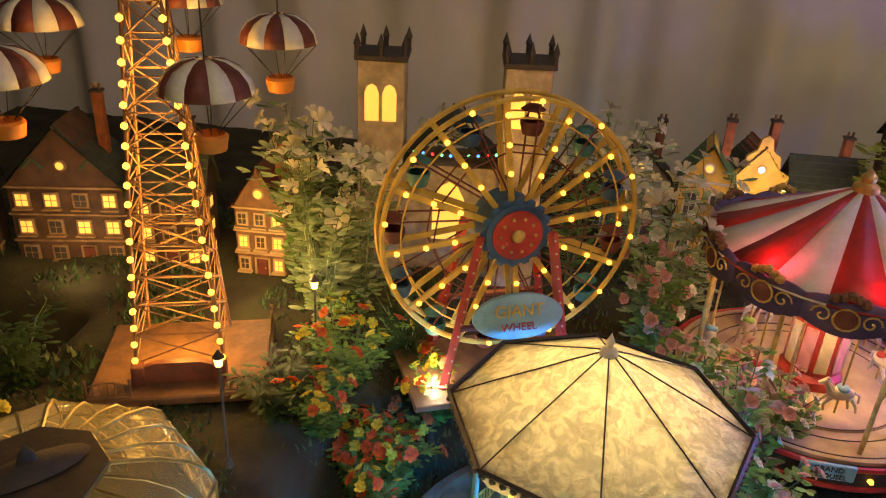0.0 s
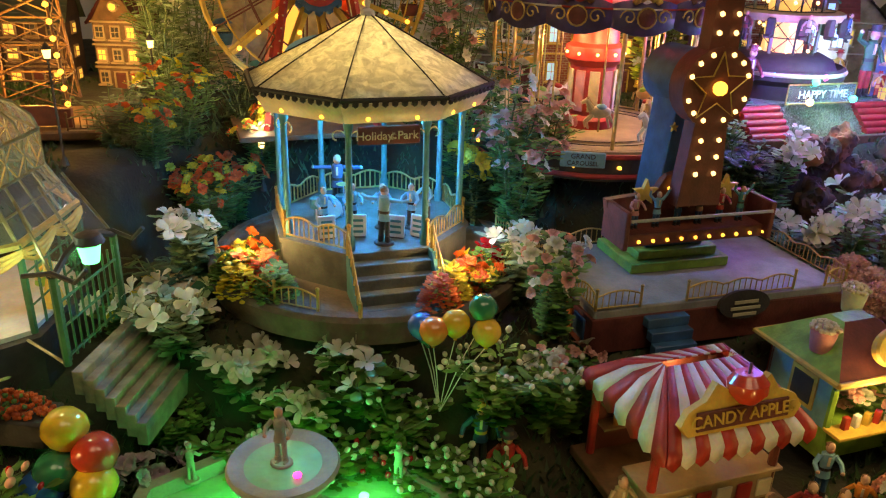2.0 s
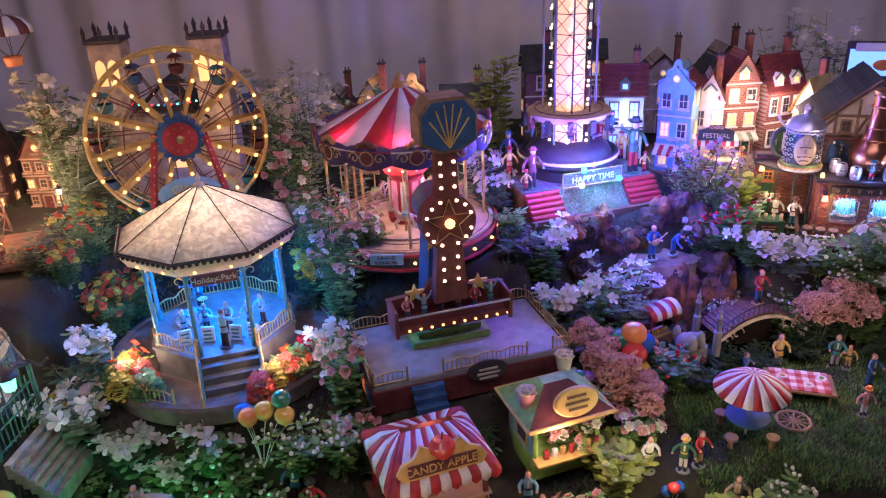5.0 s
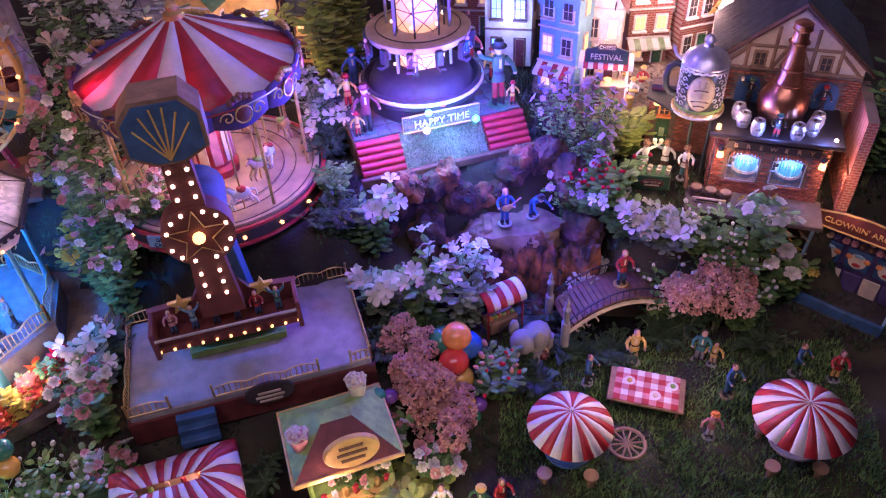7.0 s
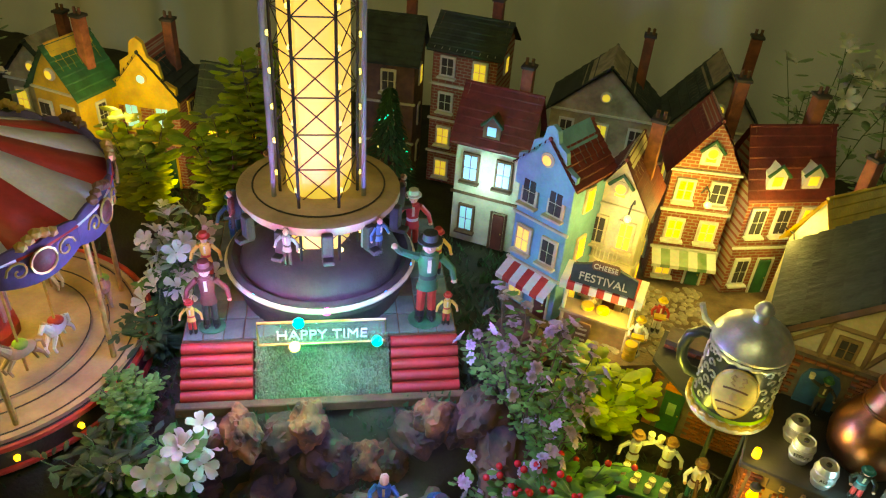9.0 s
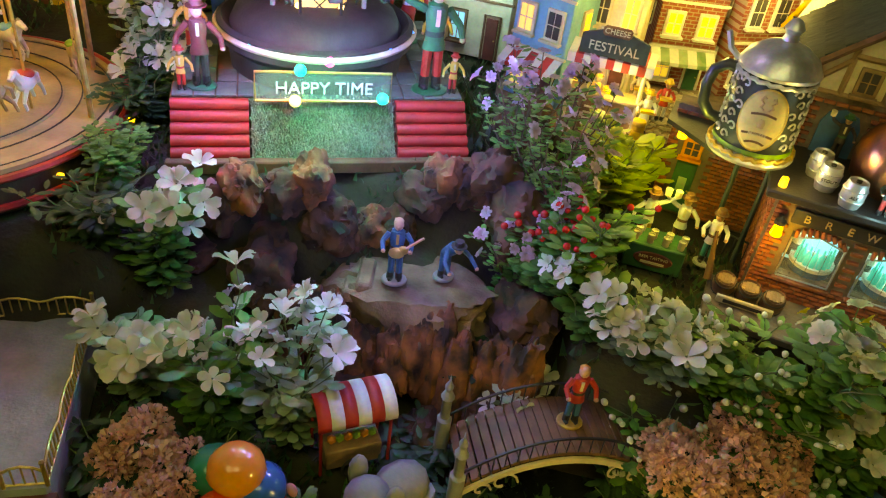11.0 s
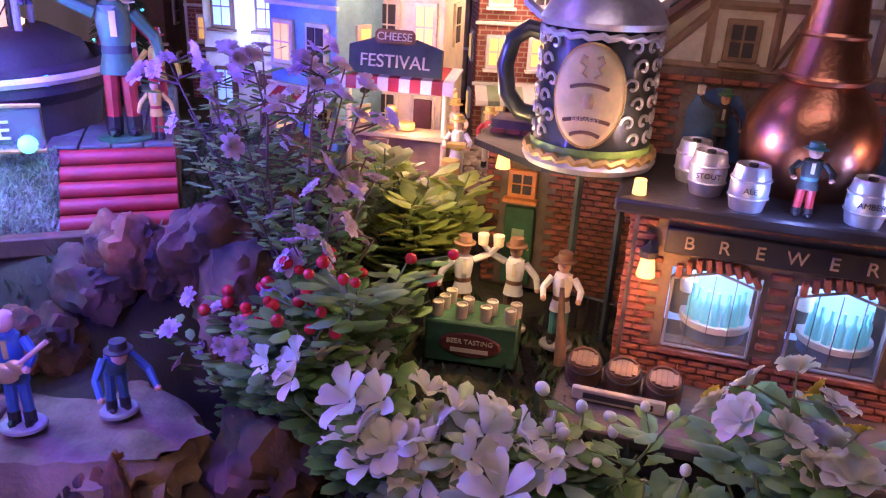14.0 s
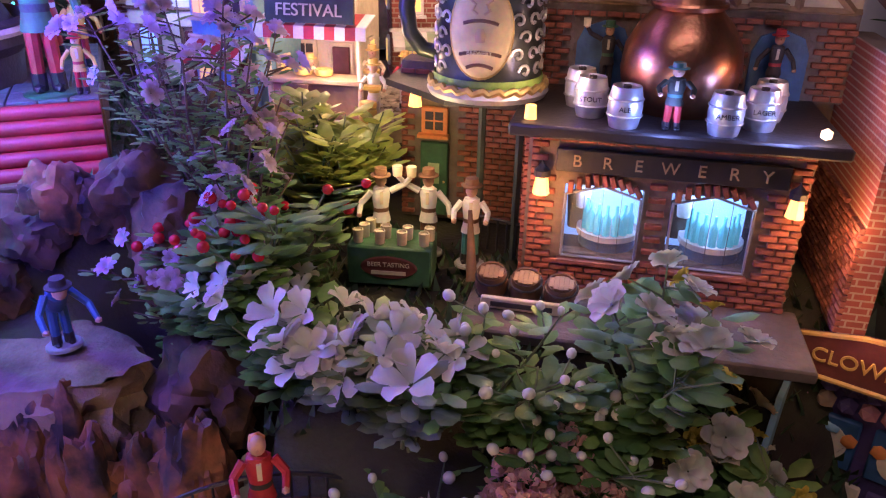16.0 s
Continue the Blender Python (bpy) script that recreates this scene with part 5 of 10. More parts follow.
# ---- winter hall ----
def build_hall():
    h = thing("glass_pavilion", pose(-0.32, -0.065, -0.048), "glazed winter pavilion with a vaulted roof and dance floor", "pavilion")
    R = 0.118
    oc = [(R * math.cos(radians(22.5 + 45 * k)), R * math.sin(radians(22.5 + 45 * k))) for k in range(8)]
    part("base", prism(B(), [(x * 1.04, y * 1.04) for x, y in oc], -0.05, -0.003), "dark", h, "dark plinth with a green edge")
    part("dance_floor", prism(B(), [(x * 0.97, y * 0.97) for x, y in oc], -0.003, 0.001), "white", h, "pale dance floor")
    part("green_terrace", prism(B(), [(0.1, 0.02), (0.165, 0.02), (0.17, 0.075), (0.13, 0.11), (0.09, 0.1)], -0.04, -0.001), "green", h, "green flocked terrace edge")
    part("terrace_paving", prism(B(), [(0.1, 0.03), (0.145, 0.03), (0.145, 0.07), (0.11, 0.085)], -0.001, 0.002), "tan", h)
    eave, tier, upper = 0.074, 0.111, 0.03
    for k in range(8):
        a, b = Vector((*oc[k], 0)), Vector((*oc[(k + 1) % 8], 0))
        part("corner_post", rod(B(), a, a + Vector((0, 0, eave)), 0.0026, seg=6), "green", h)
        part("eaves_beam", rod(B(), a + Vector((0, 0, eave)), b + Vector((0, 0, eave)), 0.0032, seg=6), "gold", h)
        if k in (6, 7, 0, 4, 3):
            for j in range(1, 5):
                p = a.lerp(b, j / 5)
                part("mullion", rod(B(), p, p + Vector((0, 0, eave - 0.002)), 0.0011, seg=5), "green", h)
            for z in (0.022, 0.05):
                part("transom", rod(B(), a + Vector((0, 0, z)), b + Vector((0, 0, z)), 0.0009, seg=5), "green", h)
        # skirt roof pane
        c, d = Vector((b.x * 0.85, b.y * 0.85, tier)), Vector((a.x * 0.85, a.y * 0.85, tier))
        bm = B()
        bm.faces.new([bm.verts.new(v) for v in (a + Vector((0, 0, eave)), b + Vector((0, 0, eave)), c, d)])
        o = part("roof_pane", bm, "clear", h, "clear roof pane", False)
        o.visible_shadow = False
        for u in (0, 0.25, 0.5, 0.75):
            p, q = a.lerp(b, u) + Vector((0, 0, eave)), d.lerp(c, u)
            part("glazing_bar", rod(B(), p, q, 0.0011 if u else 0.0015, seg=5), "bronze", h)
        p, q = (a + Vector((0, 0, eave))).lerp(d, 0.5), (b + Vector((0, 0, eave))).lerp(c, 0.5)
        part("glazing_bar", rod(B(), p, q, 0.0011, seg=5), "bronze", h)
        # upper storey wall
        c2, d2 = c + Vector((0, 0, upper)), d + Vector((0, 0, upper))
        bm = B()
        bm.faces.new([bm.verts.new(v) for v in (d, c, c2, d2)])
        o = part("upper_pane", bm, "leaded", h, "", False)
        o.visible_shadow = False
        part("upper_bar", rod(B(), d, c, 0.0013, seg=5), "bronze", h)
        part("upper_bar", rod(B(), d2, c2, 0.0016, seg=5), "bronze", h)
        for i in range(3):
            p, p2, q, q2 = d.lerp(c, i / 3), d2.lerp(c2, i / 3), d.lerp(c, (i + 1) / 3), d2.lerp(c2, (i + 1) / 3)
            part("upper_bar", rod(B(), p, p2, 0.0011, seg=5), "bronze", h)
            bm = B()
            tube(bm, [p.lerp(p2, 0.5), p2.lerp(q2, 0.5), q.lerp(q2, 0.5), p.lerp(q, 0.5), p.lerp(p2, 0.5)], 0.0007, 4)
            part("diamond_lead", bm, "gold", h, "gilt diamond leading")
    # coved vault over the upper storey, panes between bronze ribs
    cove = [(1.0, 0.0), (0.96, 0.36), (0.86, 0.68), (0.68, 0.9), (0.42, 1.0)]
    for k in range(8):
        a, b = Vector((*oc[k], 0)) * 0.85, Vector((*oc[(k + 1) % 8], 0)) * 0.85

        def spot(u, row):
            q = a.lerp(b, u) * row[0]
            return Vector((q.x, q.y, tier + upper + 0.034 * row[1]))

        for u0 in (0, 1 / 3, 2 / 3):
            part("vault_rib", tube(B(), [spot(u0, row) for row in cove], 0.0012 if u0 else 0.0016, 5), "bronze", h)
            bm = B()
            cols = [[bm.verts.new(spot(u, row)) for u in (u0, u0 + 1 / 3)] for row in cove]
            for p, q in zip(cols, cols[1:]):
                bm.faces.new((p[0], p[1], q[1], q[0]))
            o = part("vault_pane", bm, "leaded", h, "curved vault pane tinted with the gold light inside")
            o.visible_shadow = False
        part("vault_purlin", rod(B(), spot(0, cove[-1]), spot(1, cove[-1]), 0.0014, seg=5), "bronze", h)
    part("vault_cap", prism(B(), [(x * 0.357, y * 0.357) for x, y in oc], tier + upper + 0.033, tier + upper + 0.037), "dark", h, "dark flat vault cap")
    part("ridge_ornament", lathe(B(), [(0.034, 0.18), (0.024, 0.184), (0.006, 0.187), (0.004, 0.194), (0, 0.2)], 16, squash=0.4), "dark", h)
    # gate porch with stairs
    for sy in (-0.09, -0.005):
        part("gate_post", rod(B(), (0.112, sy, 0), (0.112, sy, 0.07), 0.003, seg=6), "green", h)
        part("gate_arm", tube(B(), [(0.09, sy, 0.07), (0.112, sy, 0.074), (0.128, sy, 0.068), (0.138, sy, 0.078)], 0.002), "dark", h)
    part("gate_beam", tube(B(), [(0.112, -0.09, 0.07), (0.112, -0.07, 0.08), (0.112, -0.048, 0.084), (0.112, -0.025, 0.08), (0.112, -0.005, 0.07)], 0.0026), "dark", h)
    for j in range(10):
        y = -0.085 + 0.0085 * j
        part("gate_bar", rod(B(), (0.112, y, 0.002), (0.112, y, 0.05 if 3 < j < 7 else 0.062), 0.001, seg=5), "green", h)
    for z in (0.006, 0.03, 0.05):
        part("gate_rail", rod(B(), (0.112, -0.09, z), (0.112, -0.005, z), 0.0012, seg=5), "green", h)
    l = part("gate_lantern", lathe(B(), [(0, 0.064), (0.006, 0.066), (0.0085, 0.08), (0.003, 0.083), (0, 0.083)], 10, (0.118, -0.05, 0)), "bulb_green", h, "glowing pale green lantern")
    part("lantern_cap", lathe(B(), [(0.012, 0.082), (0.009, 0.088), (0, 0.092)], 10, (0.118, -0.05, 0)), "dark", h)
    for i in range(7):
        part("stair", box(B(), (0.119 + 0.0072 * i, -0.048, -0.004 - 0.0068 * i - 0.01), (0.009, 0.088, 0.02), bevel=0.0006), "stone", h, "ribbed grey stair")
    # swags
    for k in (5, 6):
        a, b = Vector((*oc[k], eave - 0.004)) * 1, Vector((*oc[(k + 1) % 8], eave - 0.004))
        for s in range(2):
            bm = B()
            for j in range(3):
                pts = []
                for i in range(9):
                    u = (s + i / 8) / 2
                    p = a.lerp(b, u)
                    pts.append((p.x * 1.02, p.y * 1.02, p.z - (0.004 + 0.003 * j) * math.sin(math.pi * i / 8) - 0.002 * j))
                tube(bm, pts, 0.0018, 5)
            part("swag", bm, "yellow", h, "gathered yellow swag")
    # glazed porch roof from the hall to the gate
    bm = B()
    bm.faces.new([bm.verts.new(v) for v in ((0.062, -0.045, 0.108), (0.112, -0.09, 0.071), (0.112, -0.005, 0.071), (0.055, 0.03, 0.108))])
    o = part("porch_roof", bm, "clear", h, "clear sloping porch roof", False)
    o.visible_shadow = False
    for p, q in (((0.062, -0.045, 0.108), (0.112, -0.09, 0.071)), ((0.058, -0.008, 0.108), (0.112, -0.048, 0.071)), ((0.055, 0.03, 0.108), (0.112, -0.005, 0.071)), ((0.062, -0.06, 0.0), (0.112, -0.09, 0.0))):
        part("porch_bar", rod(B(), p, q, 0.0013, seg=5), "bronze", h)
    # the hall stands turned beside its gate porch
    for o in h.children:
        if o.name.split(".")[0] in ("base", "dance_floor", "corner_post", "eaves_beam", "mullion", "transom", "roof_pane", "glazing_bar", "upper_pane", "upper_bar", "diamond_lead", "vault_rib", "vault_pane", "vault_purlin", "vault_cap", "ridge_ornament", "swag"):
            o.matrix_basis = pose(-0.0655, -0.0105, 0, 0, 0, 51) @ Matrix.Diagonal((1.11, 1.11, 1, 1)) @ o.matrix_basis
    # welcome board with flower boxes
    s = thing("welcome_sign", pose(-0.293, -0.19, -0.075, 8), "red welcome board with white letters", "sign")
    part("board", plate(B(), [(-0.026, 0), (0.026, 0), (0.026, 0.022), (0.018, 0.026), (0.014, 0.033), (-0.014, 0.033), (-0.018, 0.026), (-0.026, 0.022)], -0.003, 0.003), "red", s)
    words("WELCOME", 0.0072, "white", s, pose(0, -0.0035, 0.0245, 90))
    words("WINTER B", 0.0085, "white", s, pose(0, -0.0035, 0.0055, 90))
    part("text_bar", box(B(), (0, -0.0035, 0.0145), (0.042, 0.001, 0.003)), "white", s)
    part("post", rod(B(), (0, 0, -0.03), (0, 0, 0), 0.003), "maroon", s)
    for x, y in ((-0.235, -0.182), (-0.345, -0.2)):
        p = thing("flower_trough", pose(x, y, -0.085), "trough of clipped rust-red flowers", "planter", "troughs by the pavilion")
        part("trough", box(B(), (0, 0, 0.003), (0.056, 0.03, 0.022), bevel=0.002), "dark", p)
        bm = B()
        random.seed(int(x * -1000))
        for i in range(190):
            a, u, v = random.uniform(0, 6.28), math.sqrt(random.random()), random.random()
            ball(bm, (0.027 * u * math.cos(a), 0.015 * u * math.sin(a), 0.014 + 0.014 * (1 - u * u) * v + 0.002), random.uniform(0.0015, 0.0026), sub=1, index=int(random.random() < 0.2))
        tagged(part("blossom_mass", bm, ("petal_orange", "leaf"), p), kind="stuff")


build_hall()


# ---- stalls ----
def build_stall(m, name, label, awning, board, sign_text, sign_colour, letters):
    s = thing(name, m, label, "market stall", "fairground stalls")
    part("counter", box(B(), (0, -0.03, 0.013), (0.112, 0.03, 0.026), bevel=0.001), board, s, "painted counter with a patterned front")
    for i in range(6):
        part("counter_panel", box(B(), (-0.045 + 0.018 * i, -0.0465, 0.013), (0.013, 0.002, 0.015), bevel=0.0005), "cream" if i % 2 else "red", s)
    part("counter_top", box(B(), (0, -0.03, 0.0275), (0.118, 0.036, 0.003), bevel=0.0006), "tan", s)
    part("floor_slab", box(B(), (0, 0, -0.003), (0.13, 0.11, 0.008), bevel=0.001), "brown", s)
    for sx in (-1, 1):
        for y in (-0.042, 0.042):
            part("post", rod(B(), (sx * 0.053, y, 0), (sx * 0.053, y, 0.078), 0.0035, seg=8), "red" if sx < 0 else "maroon", s)
    part("back_wall", box(B(), (0, 0.045, 0.04), (0.11, 0.004, 0.078), bevel=0.0005), "maroon", s)
    for z in (0.03, 0.05):
        part("shelf", box(B(), (0, 0.036, z), (0.1, 0.014, 0.002)), "wood", s)
    random.seed(9)
    for i in range(12):
        part("goods_jar", lathe(B(), [(0, 0), (0.0028, 0), (0.003, 0.007), (0.0018, 0.009), (0, 0.0095)], 8, (-0.045 + 0.0082 * i, 0.034, 0.031 if i % 2 else 0.051)), random.choice(("red", "cream", "lime", "sky", "orange")), s)
    if awning:
        # hipped awning: stripes that run from the ridge to a scalloped valance
        eaves = [((-0.062, -0.064), (0.062, -0.064), (-0.03, -0.008), (0.03, -0.008), 11), ((0.062, -0.064), (0.062, 0.05), (0.03, -0.008), (0.03, 0.0), 7), ((0.062, 0.05), (-0.062, 0.05), (0.03, 0.0), (-0.03, 0.0), 11), ((-0.062, 0.05), (-0.062, -0.064), (-0.03, 0.0), (-0.03, -0.008), 7)]
        for ea, eb, ra, rb, n in eaves:
            ea, eb, ra, rb = (Vector((*q, 0)) for q in (ea, eb, ra, rb))
            for i in range(n):
                u0, u1 = i / n, (i + 1) / n
                bm = B()
                rows_ = []
                for k, z in ((0, 0.107), (0.5, 0.097), (0.92, 0.08), (1, 0.076)):
                    rows_.append([bm.verts.new((*(ra.lerp(rb, u).lerp(ea.lerp(eb, u), k)).xy, z)) for u in (u0, u1)])
                rows_.append([bm.verts.new((*(ea.lerp(eb, u)).xy, 0.068)) for u in (u0, u1)])
                mid = bm.verts.new((*(ea.lerp(eb, (u0 + u1) / 2)).xy, 0.063))
                for p, q in zip(rows_, rows_[1:]):
                    bm.faces.new((p[0], p[1], q[1], q[0]))
                bm.faces.new((rows_[-1][0], rows_[-1][1], mid))
                o = part("awning_stripe", bm, "white" if i % 2 else "red", s, "white awning stripe" if i % 2 else "red awning stripe")
                o.modifiers.new("cloth", "SOLIDIFY").thickness = 0.0012
        out = [(-0.044, -0.006), (0.044, -0.006), (0.05, 0.002), (0.044, 0.012), (0.03, 0.018), (0.022, 0.03), (0.01, 0.022), (-0.01, 0.022), (-0.022, 0.03), (-0.03, 0.018), (-0.044, 0.012), (-0.05, 0.002)]
        sg = part("sign_board", plate(B(), out, -0.003, 0.003), "yellow", s, "yellow scrolled sign board")
        sg.matrix_basis = pose(0, -0.055, 0.09, -10)
        part("letter_panel", box(B(), (0, -0.0036, 0.004), (0.076, 0.002, 0.014), bevel=0.0005), "maroon", sg)
        words(sign_text, 0.0125, "yellow", sg, pose(0, -0.0052, 0.004, 90))
        bm = B()
        lathe(bm, [(0, -0.011), (0.007, -0.0115), (0.0135, -0.004), (0.014, 0.003), (0.009, 0.0095), (0.003, 0.0095), (0, 0.007)], 18)
        ap = part("apple_ornament", bm, "rubber_red", sg, "large glossy red apple")
        ap.matrix_basis = pose(0.0, -0.006, 0.026)
        part("apple_stalk", rod(B(), (0, 0, 0.006), (0.002, 0, 0.016), 0.001), "brown", ap)
    return s


build_stall(pose(0.252, -0.1, -0.14, 0, 0, 24), "apple_stall", "sweet stall with a red and white striped awning", True, "tan", "CANDY APPLES", "yellow", "maroon")


def build_popcorn():
    s = thing("popcorn_stand", pose(0.397, -0.02, -0.137, 0, 0, 24), "green and yellow popcorn stand with an oval sign", "market stall", "fairground stalls")
    part("cabinet", box(B(), (0, 0, 0.014), (0.085, 0.075, 0.03), bevel=0.001), "lime", s, "green lower cabinet")
    part("back_wall", box(B(), (0, 0.035, 0.05), (0.085, 0.004, 0.045)), "maroon", s)
    part("side_wall", box(B(), (-0.041, 0, 0.05), (0.003, 0.072, 0.045), bevel=0.0005), "sky", s, "pale blue side wall with a poster")
    part("poster", box(B(), (-0.0432, -0.005, 0.052), (0.0015, 0.028, 0.032)), "yellow", s, "dark and yellow framed poster")
    part("poster_print", box(B(), (-0.0442, -0.005, 0.052), (0.001, 0.021, 0.024)), "dark", s)
    for x, y in ((-0.041, -0.035), (0.041, -0.035), (0.041, 0.035)):
        part("corner_post", rod(B(), (x, y, 0.028), (x, y, 0.075), 0.003, seg=6), "lime", s)
    part("counter_shelf", box(B(), (0.0, -0.044, 0.03), (0.09, 0.018, 0.003), bevel=0.0005), "yellow", s)
    part("fascia", box(B(), (0, -0.041, 0.076), (0.1, 0.004, 0.012), bevel=0.0008), "green", s)
    p = part("name_plate", box(B(), (0.004, -0.0445, 0.077), (0.046, 0.003, 0.0095), bevel=0.001), "pink", s, "pale pink plate with dark letters")
    words("POPCORN", 0.0085, "maroon", p, pose(0.004, -0.0464, 0.077, 90))
    bm = B()
    v = [bm.verts.new(c) for c in ((-0.055, -0.048, 0.08), (0.055, -0.048, 0.08), (0.055, 0.046, 0.08), (-0.055, 0.046, 0.08), (-0.016, -0.006, 0.108), (0.016, -0.006, 0.108), (0.016, 0.01, 0.108), (-0.016, 0.01, 0.108))]
    for i, idx in enumerate(((0, 1, 5, 4), (1, 2, 6, 5), (2, 3, 7, 6), (3, 0, 4, 7), (4, 5, 6, 7), (3, 2, 1, 0))):
        bm.faces.new([v[j] for j in idx]).material_index = 1 if i == 0 else 0
    part("roof", bm, ("lime", "maroon"), s, "hipped green roof with a red front", False)
    part("roof_edge", tube(B(), [(-0.055, -0.048, 0.079), (0.055, -0.048, 0.079), (0.055, 0.046, 0.079), (-0.055, 0.046, 0.079), (-0.055, -0.048, 0.079)], 0.0026), "yellow", s)
    o = part("oval_sign", lathe(B(), [(0, 0.004), (0.026, 0.004), (0.028, 0.002), (0.028, -0.002), (0, -0.002)], 32, squash=0.62), "yellow", s, "yellow oval sign")
    o.matrix_basis = pose(0.006, -0.042, 0.102, 72)
    for i in range(3):
        part("text_bar", box(B(), (0, 0.007 - 0.007 * i, 0.0044), (0.03 - 0.006 * abs(i - 1), 0.003, 0.001)), "brown", o)
    for x, y, z in ((-0.04, -0.01, 0.088), (0.03, 0.03, 0.095)):
        b = part("popcorn_tub", lathe(B(), [(0, 0), (0.008, 0), (0.011, 0.02), (0.0, 0.02)], 14, (x, y, z)), "pink" if x < 0 else "white", s, "striped tub heaped with popcorn")
        bm = B()
        random.seed(3)
        for i in range(40):
            a, u = random.uniform(0, 6.28), math.sqrt(random.random())
            ball(bm, (x + 0.011 * u * math.cos(a), y + 0.011 * u * math.sin(a), z + 0.021 + 0.006 * (1 - u)), 0.0024, sub=1)
        tagged(part("popcorn_heap", bm, "cream", b), kind="stuff")
    for i in range(7):
        part("packet", box(B(), (-0.03 + 0.011 * i, -0.042, 0.037), (0.006, 0.005, 0.012), 10 * i, 0.0008), ("red", "white", "yellow")[i % 3], s)


build_popcorn()


# ---- houses ----
def window(parent, x, z, w, h, y, lit="window_lit", frame="white", rows_=2, cols=2, sill=True):
    f = part("window", box(B(), (0, 0, 0), (w + 0.004, 0.003, h + 0.004), bevel=0.0005), frame, parent)
    f.matrix_basis = pose(x, y - 0.001, z)
    if lit in ("window_lit", "window_cool") and random.random() < 0.45:
        lit = "dark"
    for i in range(cols):
        for j in range(rows_):
            part("pane", box(B(), (-w / 2 + w * (i + 0.5) / cols, -0.0018, -h / 2 + h * (j + 0.5) / rows_), (w / cols - 0.0012, 0.001, h / rows_ - 0.0012)), lit, f)
    if sill:
        part("sill", box(B(), (0, -0.003, -h / 2 - 0.003), (w + 0.007, 0.006, 0.002)), frame, f)


def roof_slopes(parent, w, d, z, rise, material, over=0.006, courses=7, gable_front=True):
    """Two slopes in overlapping courses of shingles; the ridge runs to the front when gable_front."""
    span = (w if gable_front else d) / 2 + over
    run = (d if gable_front else w) + 2 * over
    for sgn in (-1, 1):
        bm = B()
        for i in range(courses):
            u0, u1 = i / courses, (i + 1.12) / courses
            a0, a1 = span * (1 - u0), span * (1 - min(u1, 1))
            z0, z1 = z + rise * u0 - over * 0.6, z + rise * min(u1, 1) - over * 0.6
            n = max(6, int(run / 0.008))
            off = 0.5 * (i % 2)
            for j in range(n):
                b0, b1 = -run / 2 + run * j / n, -run / 2 + run * (j + 0.94) / n
                q = [(sgn * a0, b0, z0 + 0.0022), (sgn * a0, b1, z0 + 0.0022), (sgn * a1, b1, z1 + 0.0004), (sgn * a1, b0, z1 + 0.0004), (sgn * a0, b0, z0), (sgn * a0, b1, z0)]
                if not gable_front:
                    q = [(y, x, zz) for x, y, zz in q]
                v = [bm.verts.new(c) for c in q]
                bm.faces.new((v[0], v[1], v[2], v[3]))
                bm.faces.new((v[0], v[4], v[5], v[1]))
        q = [(sgn * span, -run / 2, z - over * 0.6 - 0.001), (sgn * span, run / 2, z - over * 0.6 - 0.001), (0, run / 2, z + rise - over * 0.6 - 0.001), (0, -run / 2, z + rise - over * 0.6 - 0.001)]
        if not gable_front:
            q = [(y, x, zz) for x, y, zz in q]
        bm.faces.new([bm.verts.new(c) for c in q])
        tagged(part("roof_slope", bm, material, parent, "", False), kind="stuff")
    a, b = Vector((0, -run / 2, z + rise - over * 0.5)), Vector((0, run / 2, z + rise - over * 0.5))
    if not gable_front:
        a, b = Vector((a.y, 0, a.z)), Vector((b.y, 0, b.z))
    part("ridge", rod(B(), a, b, 0.0018, seg=6), material, parent)


